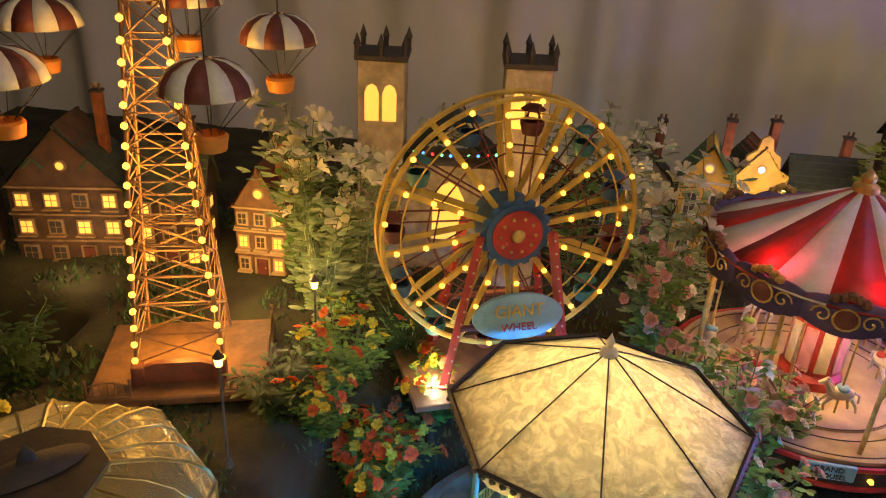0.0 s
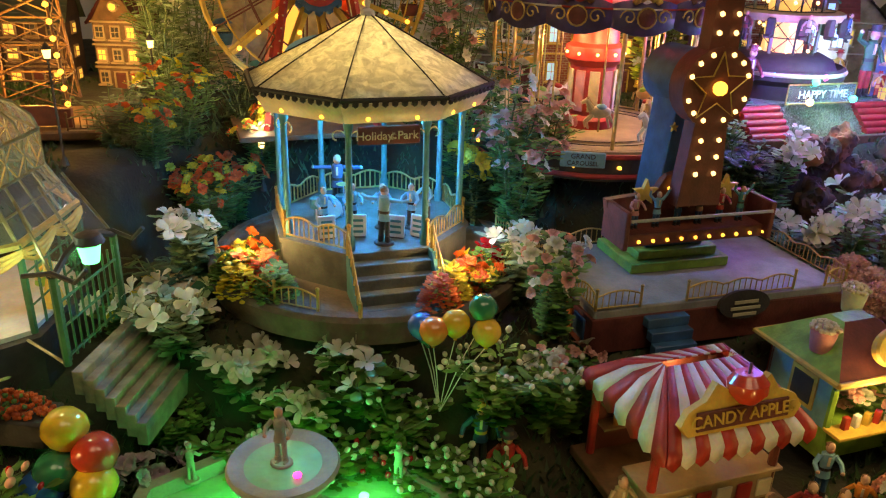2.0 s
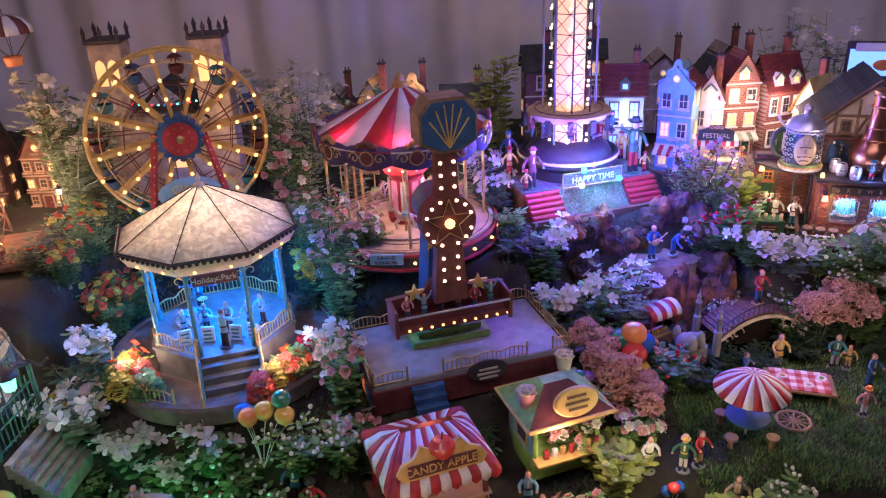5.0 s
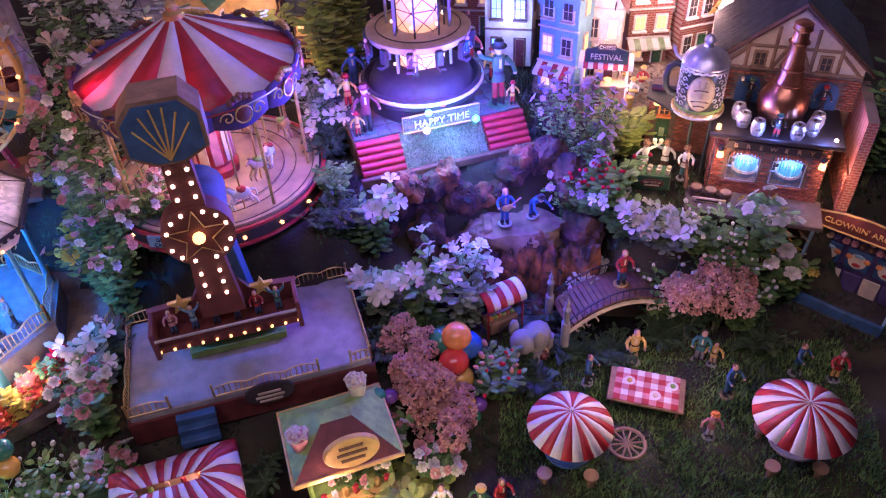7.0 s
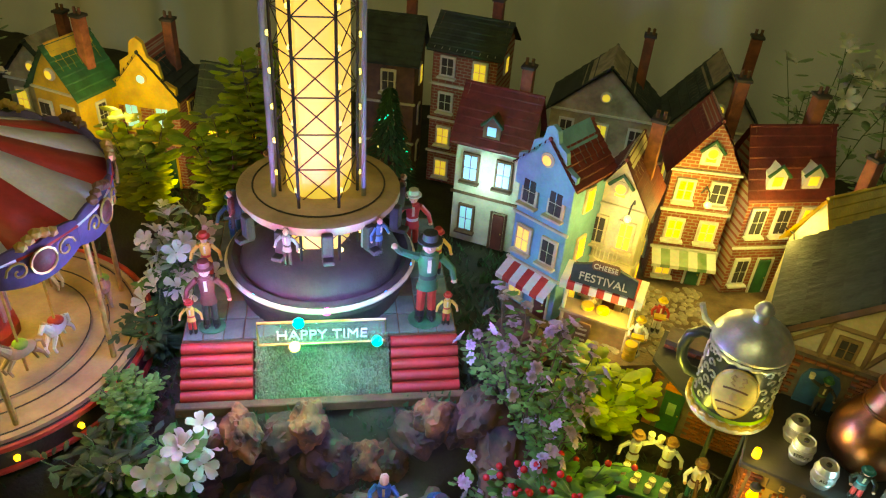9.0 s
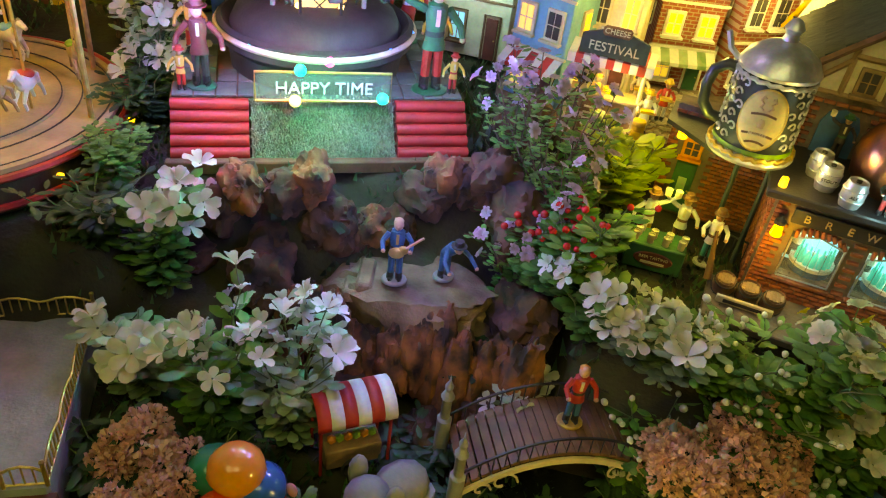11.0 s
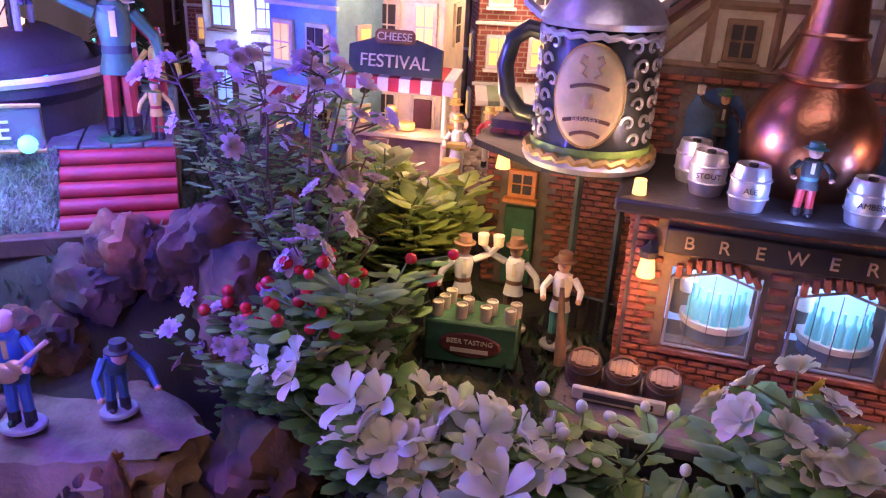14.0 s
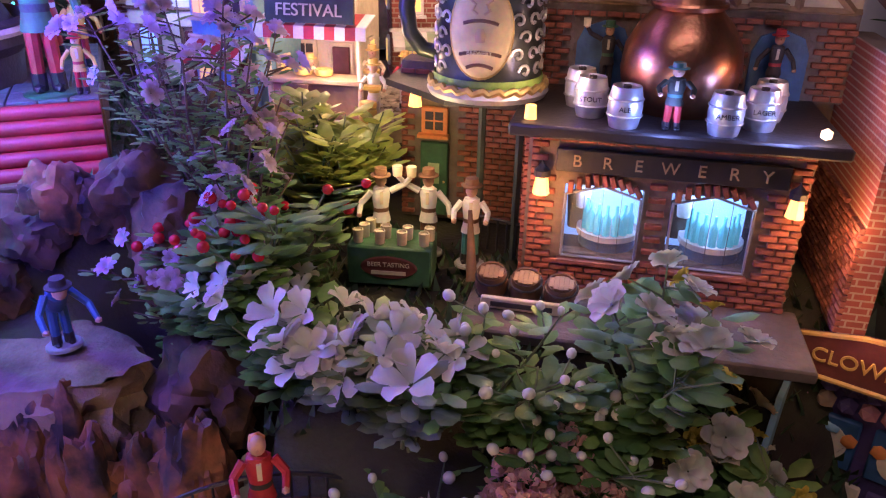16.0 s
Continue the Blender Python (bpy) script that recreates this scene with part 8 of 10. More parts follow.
# guitar players on their rock, and the figure above the bridge
figure(pose(0.56, 0.272, -0.0145, 0, 0, 12), "figurine in a blue jacket playing a yellow guitar", "blue", "blue", "", 0.056, "hold", extra="guitar", hair="skin")
figure(pose(0.594, 0.288, -0.0145, 0, 0, 40), "figurine in blue bowing deeply beside the guitarist", "blue", "blue", "dark", 0.05, "bow")
# toasting men by the brewery
figure(pose(0.739, 0.368, 0.0, 0, 0, 10), "bearded figurine in leather breeches raising a mug", "white", "yellow", "brown", 0.049, "toast", extra="mug")
figure(pose(0.765, 0.369, 0.0, 0, 0, -10), "figurine in leather breeches clinking a raised mug", "white", "brown", "brown", 0.049, "toast_l", extra="mug")
figure(pose(0.788, 0.355, 0.0, 0, 0, -6), "figurine in braces blowing a long wooden horn", "white", "teal", "brown", 0.049, "hold", extra="horn")
figure(on_ledge(0.062, -0.005) @ Matrix.Diagonal((1.35, 1.3, 1, 1)), "small bearded gnome figurine with a green hat and mug", "roof_dark", "red", "teal", 0.03, "hold", hair="white", base="none", extra="mug")
figure(on_ledge(0.03, 0.064), "dim gnome figurine standing in a blue niche", "dark", "dark", "green", 0.036, "toast_l", base="none", extra="mug")
figure(on_ledge(0.114, 0.064), "gnome figurine with a red cap in a niche", "dark", "dark", "red", 0.036, "stand", base="none")
# cheese square people
for x, y, tp, h in ((0.727, 0.463, "white", 0.042), (0.722, 0.51, "cream", 0.042), (0.745, 0.5, "red", 0.04), (0.683, 0.487, "cream", 0.04)):
    figure(pose(x, y, 0.046, 0, 0, 0), "figurine in white with a straw hat and red scarf", tp, "white", "yellow", h, "hold", extra="tray")
# lawn before the stalls
figure(on_ground(0.096, -0.1), "figurine in a blue coat and hat", "blue", "dark", "yellow", 0.06, "stand")
figure(on_ground(0.118, -0.112), "figurine in a red coat and dark cap", "red", "maroon", "dark", 0.06, "stand")
figure(on_ground(0.157, -0.222, 25), "red-jacketed figurine playing a trombone", "red", "dark", "lime", 0.062, "hold", extra="trombone")
figure(on_ground(0.128, -0.238, -20), "red-jacketed figurine playing a trumpet", "red", "dark", "white", 0.056, "hold", extra="trombone")
figure(on_ground(0.195, -0.215), "figurine in lime green holding a yellow tray", "lime", "lime", "green", 0.05, "hold", extra="tray")
figure(on_ground(0.229, -0.203, -30), "figurine in a red coat carrying a basket", "red", "green", "green", 0.062, "hold", extra="tray")
figure(on_ground(0.284, -0.184, 20), "dancing figurine in a long tan dress", "tan", "tan", "", 0.062, "hold", True)
figure(on_ground(0.297, -0.178, 200), "dancing figurine in a dark suit", "dark", "dark", "", 0.064, "hold")
figure(on_ground(0.335, -0.15, -20), "figurine in a red dress", "red", "red", "", 0.055, "stand", True)
figure(on_ground(0.355, -0.155, 20), "figurine in a dark blue suit", "blue", "dark", "", 0.055, "stand")
figure(on_ground(0.365, -0.1, 0), "figurine in a blue jacket by the popcorn stand", "sky", "blue", "", 0.055, "hold")
figure(on_ground(0.44, -0.11, -30), "child figurine in pink", "pink", "pink", "", 0.042, "stand", True)
figure(on_ground(0.47, -0.07, 30), "figurine in a red and white shirt", "red", "blue", "white", 0.055, "stand")
# dancers in the pavilion
figure(pose(-0.335, -0.12, -0.047, 0, 0, 30), "dancing figurine in a dusky pink gown", "pink", "pink", "", 0.056, "hold", True, "white", "silver")
figure(pose(-0.32, -0.112, -0.047, 0, 0, 200), "dancing figurine in a dark tail coat", "dark", "dark", "", 0.058, "hold", base="silver")
figure(pose(-0.268, -0.07, -0.047, 0, 0, -60), "figurine in a yellow gown", "yellow", "yellow", "", 0.052, "hold", True, base="silver")
figure(pose(-0.3, -0.03, -0.047, 0, 0, -20), "figurine in a green gown", "green", "lime", "", 0.056, "hold", True, base="silver")
figure(pose(-0.37, -0.03, -0.047, 0, 0, 0), "figurine in a red gown near a rail", "red", "red", "", 0.056, "hold", True, base="silver")
# picnic lawn
figure(on_ground(0.718, 0.15), "figurine in a yellow shirt", "yellow", "tan", "", 0.058, "hold")
figure(on_ground(0.662, 0.115, 60), "figurine in a blue shirt leaning forward", "blue", "dark", "", 0.05, "hold")
figure(on_ground(0.798, 0.158, -20), "figurine in a teal jacket carrying a child", "teal", "grey", "", 0.056, "hold")
figure(on_ground(0.812, 0.15, -20), "child figurine in yellow", "yellow", "tan", "", 0.04, "stand")
figure(on_ground(0.821, 0.105, 30), "figurine in blue swinging a golf club", "blue", "blue", "", 0.055, "hold", base="wood")
figure(on_ground(0.79, 0.045, 0), "child figurine in pink with a hat", "pink", "white", "orange", 0.044, "stand")
figure(on_ground(0.905, 0.14, 40), "figurine in blue and green at the clown game", "blue", "green", "", 0.052, "hold")
figure(on_ground(0.945, 0.13, -10), "figurine in red and yellow holding a ball", "red", "yellow", "", 0.05, "hold")
figure(pose(0.703, 0.215, -0.059, 0, 0, 15), "figurine in a red coat and jeans standing on the bridge", "red", "blue", "", 0.055, "hold", hair="orange", base="gold")
# guards and giants on the tower deck
for dx, dy, tp, lg, ht, h, lb in ((-0.09, -0.045, "maroon", "dark", "maroon", 0.066, "figurine in a dark red jacket on the tower deck"), (0.087, -0.045, "green", "red", "roof_dark", 0.088, "tall figurine on stilts in striped trousers"), (-0.104, -0.052, "yellow", "red", "red", 0.034, "small red and yellow guard figurine"), (0.104, -0.052, "yellow", "red", "red", 0.034, "small red and yellow guard figurine"), (-0.1, 0.02, "yellow", "red", "red", 0.05, "red and yellow guard figurine on a post"), (0.104, 0.02, "yellow", "red", "red", 0.05, "red and yellow guard figurine on a post"), (0.085, 0.06, "red", "red", "white", 0.066, "red-suited winter figurine with white trim"), (-0.08, 0.07, "blue", "blue", "blue", 0.06, "blue figurine at the back of the deck")):
    figure(TOWER @ pose(dx, dy, 0.0395), lb, tp, lg, ht, h, "toast_l" if h == 0.088 else "stand", base="green" if h > 0.06 else "none")
for k in range(6):
    a = 60 * k - 110
    figure(TOWER @ AXIS @ pose(0, 0, 0.108, 0, 0, a) @ pose(0.072, 0, 0, 0, 0, 90), "rider figurine seated on the drop tower", ("grey", "blue", "maroon")[k % 3], "dark", "", 0.036, "stand", base="none")
# riders of the swinging gondola
for i in range(6):
    figure(GONDOLA @ pose(-0.055 + 0.022 * i, 0.004, -0.024), "rider figurine with raised arms in the gondola", ("pink", "sky", "blue", "tan", "red", "teal")[i], "blue", "", 0.036, "up" if i % 2 else "hold", base="none")
# fountain cherubs
for x, y, z in ((-0.121, -0.16, -0.14), (0.035, -0.138, -0.14), (0.055, -0.225, -0.15), (-0.09, -0.262, -0.15)):
    figure(pose(x, y, z, 0, 0, 180 if y > -0.2 else 20), "pale stone cherub figure on the basin rim", "basin", "basin", "", 0.036, "hold", hair="basin", base="basin", name="stone_figure")
figure(pose(-0.036, -0.2, -0.083), "pale stone cherub figure on the bowl", "basin", "basin", "", 0.046, "hold", hair="basin", base="basin", name="stone_figure")


# ---- balloons ----
def balloons(m, spots, label, r=0.012):
    b = thing("balloon_bunch", m, label, "balloons", "balloon bunches")
    for x, y, z, c in spots:
        o = part("balloon", lathe(B(), [(0, -1.18 * r), (0.0016, -1.16 * r), (0.001, -1.1 * r), (r * 0.45, -0.82 * r), (r * 0.82, -0.42 * r), (r, 0.08 * r), (r * 0.9, 0.5 * r), (r * 0.58, 0.86 * r), (0, r)], 20, (x, y, z)), c, b)
        part("string", tube(B(), [(x, y, z - 1.1 * r), (x * 0.5, y * 0.5, z * 0.5), (0, 0, 0)], 0.0005, 4), "white", b)


O_, R_, Y_, G_, U_, P_ = "rubber_orange", "rubber_red", "rubber_yellow", "rubber_green", "rubber_blue", "rubber_purple"
balloons(pose(0.062, -0.1, -0.1), [(-0.006, -0.004, 0.074, O_), (0.01, 0.003, 0.078, Y_), (-0.017, 0.01, 0.07, U_), (-0.012, 0.016, 0.062, G_), (0.03, 0.008, 0.09, G_), (0.034, 0.0, 0.074, Y_)], "bunch of small bright balloons on white sticks", 0.0115)
balloons(pose(-0.185, -0.19, -0.15), [(-0.01, 0, 0.071, Y_), (0.012, -0.004, 0.055, R_), (-0.014, -0.012, 0.043, G_), (0.014, -0.014, 0.036, Y_), (-0.022, -0.02, 0.032, U_)], "bunch of glossy balloons near the fountain", 0.0165)
balloons(pose(0.51, 0.092, -0.12), [(0.0, 0.012, 0.076, O_), (-0.002, -0.008, 0.056, R_), (-0.016, 0.016, 0.064, G_), (0.012, 0.014, 0.06, U_), (0.004, -0.014, 0.034, Y_)], "bunch of glossy balloons among pink flowers", 0.0175)
balloons(pose(0.53, 0.045, -0.12), [(-0.004, 0, 0.034, Y_), (0.008, 0.002, 0.03, P_), (0.002, -0.008, 0.022, G_)], "cluster of small balloons", 0.009)
balloons(pose(0.435, 0.03, -0.11), [(-0.004, 0, 0.05, G_), (0.008, 0.003, 0.046, P_), (-0.002, -0.006, 0.038, R_)], "cluster of dark glossy balloons", 0.009)


# ---- bridge, cart, lawn furniture ----
def build_bridge():
    b = thing("footbridge", pose(0.694, 0.21, -0.09, 0, 0, 21.5) @ Matrix.Diagonal((0.9, 1, 1, 1)), "arched brown footbridge with dark railings and a pale arch", "bridge")
    n = 22
    for i in range(n):
        u = -1 + 2 * (i + 0.5) / n
        part("deck_plank", box(B(), (0.076 * u, 0, 0.03 - 0.026 * u * u), (0.0066, 0.05, 0.003), ry=math.degrees(math.atan(0.68 * u)), bevel=0.0003), "brown", b)
    for sy in (-1, 1):
        bm = B()
        lo = [(0.076 * u, 0.027 - 0.026 * u * u) for u in [-1 + i / 10 for i in range(21)]]
        plate(bm, lo + [(x, z - 0.005) for x, z in lo[::-1]], sy * 0.0255 - 0.001, sy * 0.0255 + 0.001)
        part("arch_beam", bm, "cream", b, "pale arched beam")
        bm = B()
        for i in range(17):
            u = -0.96 + 1.92 * i / 16
            z = 0.031 - 0.026 * u * u
            rod(bm, (0.076 * u, sy * 0.0245, z), (0.076 * u, sy * 0.0245, z + 0.014), 0.0006, seg=4)
        tube(bm, [(0.076 * u, sy * 0.0245, 0.045 - 0.026 * u * u) for u in [-1 + i / 10 for i in range(21)]], 0.0011, 5)
        part("railing", bm, "black", b, "thin dark railing")
        for sx in (-1, 1):
            part("newel", lathe(B(), [(0.006, -0.022), (0.006, 0.016), (0.004, 0.018), (0.004, 0.036), (0.0055, 0.038), (0.0025, 0.044), (0.0035, 0.048), (0.001, 0.053), (0, 0.06)], 10, (sx * 0.08, sy * 0.0245, 0.0)), "grey", b)
            bm = B()
            for k in range(2):
                pts = []
                for i in range(12):
                    a = i / 11 * 5
                    rr = (0.012 - 0.004 * k) * (1 - i / 14)
                    pts.append((sx * (0.045 + 0.016 * k) + rr * math.cos(a), sy * 0.026, 0.006 - 0.006 * k + rr * math.sin(a)))
                tube(bm, pts, 0.001, 5)
            part("arch_scroll", bm, "cream", b)


build_bridge()


def build_cart():
    c = thing("vending_cart", pose(0.557, 0.182, -0.112, 0, 0, 32), "small vending cart under a red and white barrel awning", "cart")
    part("box", box(B(), (0, 0, 0.017), (0.04, 0.022, 0.018), bevel=0.001), "wood", c)
    for i in range(6):
        bm = B()
        x0 = -0.027 + 0.009 * i
        pr = [(0.017 * math.cos(radians(a)), 0.058 + 0.013 * math.sin(radians(a))) for a in range(-10, 191, 20)]
        col = [[bm.verts.new((x, y, z)) for x in (x0, x0 + 0.009)] for y, z in pr]
        for p, q in zip(col, col[1:]):
            bm.faces.new((p[0], p[1], q[1], q[0]))
        part("awning_stripe", bm, "red" if i % 2 == 0 else "white", c).modifiers.new("cloth", "SOLIDIFY").thickness = 0.001
    for x in (-0.024, 0.024):
        for y in (-0.013, 0.013):
            part("post", rod(B(), (x, y, 0.008), (x, y, 0.058), 0.0012), "red", c)
    for y in (-0.014, 0.014):
        w = part("wheel", tube(B(), [(0.009 * math.cos(radians(a)), 0, 0.009 * math.sin(radians(a))) for a in range(0, 361, 24)], 0.0011, 5), "dark", c)
        w.matrix_basis = pose(0, y, 0.009)
    for i in range(6):
        part("fruit", ball(B(), (-0.014 + 0.0058 * i, -0.002, 0.029), 0.0035, sub=1), "lime" if i % 2 else "orange", c)


build_cart()


def parasol(x, y, r, label):
    p = thing("parasol", on_ground(x, y), label, "parasol", "garden parasols")
    part("pole", rod(B(), (0, 0, 0), (0, 0, 0.09), 0.0016), "white", p)
    for k in range(24):
        bm = B()
        col = []
        for u in (0, 0.35, 0.7, 1):
            rr, z = r * (1 - u) + 0.0015 * u, 0.07 + 0.024 * (1 - (1 - u) ** 1.7)
            col.append([bm.verts.new((rr * math.cos(radians(15 * k + d)), rr * math.sin(radians(15 * k + d)), z)) for d in (0, 7.5, 15)])
        for a, b in zip(col, col[1:]):
            for i in range(2):
                bm.faces.new((a[i], a[i + 1], b[i + 1], b[i]))
        part("canopy_gore", bm, "red" if k % 2 else "white", p).modifiers.new("cloth", "SOLIDIFY").thickness = 0.0008
    part("finial", ball(B(), (0, 0, 0.0955), 0.0022, sub=1), "white", p)
    t = part("table_top", lathe(B(), [(0, 0.03), (0.026, 0.03), (0.026, 0.033), (0, 0.033)], 24), "blue" if r < 0.05 else "grey", p)
    for a in (45, 135, 225, 315):
        part("stool", lathe(B(), [(0, 0), (0.004, 0), (0.003, 0.014), (0.008, 0.016), (0.008, 0.019), (0, 0.019)], 12, (0.034 * math.cos(radians(a)), 0.034 * math.sin(radians(a)), 0)), "wood", p)


parasol(0.633, 0.002, 0.044, "red and white striped parasol over a blue table")
parasol(0.868, 0.024, 0.05, "large red and white striped parasol over a pale table")


def build_picnic():
    t = thing("picnic_table", on_ground(0.727, 0.095, -12), "low table with a red checked cloth and food", "table")
    part("table_top", box(B(), (0, 0, 0.016), (0.085, 0.05, 0.004), bevel=0.0008), "wood", t)
    for sx in (-1, 1):
        for sy in (-1, 1):
            part("leg", rod(B(), (sx * 0.036, sy * 0.02, 0), (sx * 0.036, sy * 0.02, 0.015), 0.002), "wood", t)
    c = thing("checked_cloth", on_ground(0.727, 0.095, -12, 0.0185), "red and white checked table cloth", "table cloth")
    for i in range(9):
        for j in range(6):
            part("check", box(B(), (-0.032 + 0.008 * i, -0.02 + 0.008 * j, 0.0004), (0.0079, 0.0079, 0.0012)), "white" if (i % 2 and j % 2) else ("red" if not (i % 2 or j % 2) else "pink"), c)
    for x, y, cl in ((-0.02, 0.005, "yellow"), (0.01, -0.01, "cream"), (0.028, 0.008, "lime")):
        q = Matrix(c.matrix_world) @ pose(x, y, 0.001)
        d = thing("dish", q, "small dish of food on the checked cloth", "dish", "picnic dishes")
        part("plate", lathe(B(), [(0, 0), (0.005, 0), (0.0065, 0.0018), (0, 0.001)], 14), "white", d)
        part("food", ball(B(), (0, 0, 0.002), 0.0035, sub=1, squash=(1, 1, 0.6)), cl, d)
    w = thing("wagon_wheel", on_ground(0.7, 0.03, 10), "wooden cart wheel lying by the lawn", "wheel")
    part("rim", tube(B(), ring_points(0.02, 20, 0.003) + ring_points(0.02, 1, 0.003), 0.0022, 6), "wood", w)
    for k in range(6):
        a = radians(30 * k)
        part("spoke", rod(B(), (0.02 * math.cos(a), 0.02 * math.sin(a), 0.003), (-0.02 * math.cos(a), -0.02 * math.sin(a), 0.003), 0.0012), "wood", w)


build_picnic()


def build_elephant():
    e = thing("toy_elephant", on_ground(0.592, 0.138, -30) @ Matrix.Scale(1.25, 4), "grey elephant float with a patchwork load", "toy")
    bm = B()
    ball(bm, (0, 0.012, 0.03), 0.016, squash=(0.9, 1.2, 0.9))
    ball(bm, (0, -0.012, 0.045), 0.0125)
    for sx in (-1, 1):
        ball(bm, (sx * 0.013, -0.006, 0.05), 0.0095, squash=(0.5, 0.6, 1.2))
        for y in (0.002, 0.024):
            rod(bm, (sx * 0.008, y, 0), (sx * 0.008, y, 0.026), 0.0055, 0.0062)
    tube(bm, [(0, -0.022, 0.042), (0, -0.029, 0.032), (0, -0.03, 0.02), (0, -0.034, 0.013)], 0.0038, 8)
    part("body", bm, "grey", e)
    for i in range(8):
        part("patch", ball(B(), (-0.014 + 0.004 * i, 0.014 - 0.01 * (i % 2), 0.012 + 0.008 * (i % 3)), 0.0055, sub=1), ("red", "yellow", "tan", "maroon")[i % 4], e)


build_elephant()


def build_clown_game():
    g = thing("clown_game", pose(0.99, 0.26, -0.125, 0, 0, -36), "clown ball game booth in blue with three targets", "market stall")
    part("back_board", box(B(), (0, 0.03, 0.05), (0.115, 0.006, 0.1), bevel=0.001), "purple", g)
    part("floor_slab", box(B(), (0, 0, 0.002), (0.12, 0.075, 0.006), bevel=0.001), "dark", g)
    for sx in (-1, 1):
        part("side_wall", plate(B(), [(-0.035, 0.004), (0.032, 0.004), (0.032, 0.1), (0.0, 0.085)], -0.0015, 0.0015), "sky", g, "blue side wall").matrix_basis = pose(sx * 0.058, 0, 0, 0, 0, 90)
    h = part("header", plate(B(), [(-0.06, 0), (0.06, 0), (0.06, 0.02), (0.03, 0.027), (0, 0.029), (-0.03, 0.027), (-0.06, 0.02)], -0.002, 0.002), "maroon", g, "dark red header with yellow letters")
    h.matrix_basis = pose(0, 0.012, 0.098)
    words("CLOWNIN' AROUND", 0.0105, "yellow", h, pose(0, -0.0028, 0.012, 90))
    part("header_edge", tube(B(), [(-0.06, -0.002, 0), (0.06, -0.002, 0), (0.06, -0.002, 0.02), (0.03, -0.002, 0.027), (0, -0.002, 0.029), (-0.03, -0.002, 0.027), (-0.06, -0.002, 0.02), (-0.06, -0.002, 0)], 0.0014), "yellow", h)
    random.seed(8)
    for i in range(22):
        part("prize_toy", ball(B(), (-0.05 + 0.01 * (i % 11), 0.022, 0.08 + 0.01 * (i // 11)), 0.0052, sub=1), random.choice(("brown", "pink", "tan", "purple")), g)
    for x in (-0.036, 0, 0.036):
        t = part("target_panel", box(B(), (x, 0.0245, 0.056), (0.03, 0.004, 0.03), bevel=0.001), "blue", g, "painted target panel")
        part("target_disc", rod(B(), (x, 0.0222, 0.056), (x, 0.0212, 0.056), 0.011, seg=18), "cream", t)
        part("target_mouth", ball(B(), (x, 0.021, 0.051), 0.0045, sub=1, squash=(1.3, 0.4, 0.7)), "red", t)
        part("target_tuft", ball(B(), (x, 0.021, 0.065), 0.005, sub=1, squash=(1.4, 0.4, 0.6)), "sky", t)
        for sx in (-1, 1):
            part("target_tuft", ball(B(), (x + sx * 0.011, 0.0215, 0.06), 0.0045, sub=1, squash=(1, 0.4, 1)), "orange", t)
    for i in range(5):
        part("front_drape", box(B(), (-0.048 + 0.024 * i, 0.0235, 0.02), (0.021, 0.003, 0.028), bevel=0.001), "cream" if i % 2 else "purple", g)
    part("front_rail", box(B(), (0, -0.033, 0.012), (0.12, 0.006, 0.016), bevel=0.001), "blue", g)


build_clown_game()


# lit sign board behind the brewery
bs = thing("lit_sign", pose(0.99, 0.6, 0.13, 0, 0, -14), "lit sign board on dark posts behind the brewery", "sign")
part("panel", box(B(), (0, 0, 0.075), (0.11, 0.005, 0.065), bevel=0.001), "dark", bs)
part("lit_face", box(B(), (0, -0.003, 0.072), (0.1, 0.002, 0.045)), "screen", bs, "glowing pale blue face")
part("text_bar", box(B(), (0, -0.0045, 0.098), (0.085, 0.001, 0.014)), "white", bs)
part("picture_blob", lathe(B(), [(0, 0.001), (0.014, 0.001), (0.016, 0)], 18, squash=0.6), "orange", bs).matrix_basis = pose(0.004, -0.0045, 0.068, 90)
for x in (-0.045, 0.045):
    part("post", rod(B(), (x, 0.003, -0.1), (x, 0.003, 0.045), 0.0025), "dark", bs)


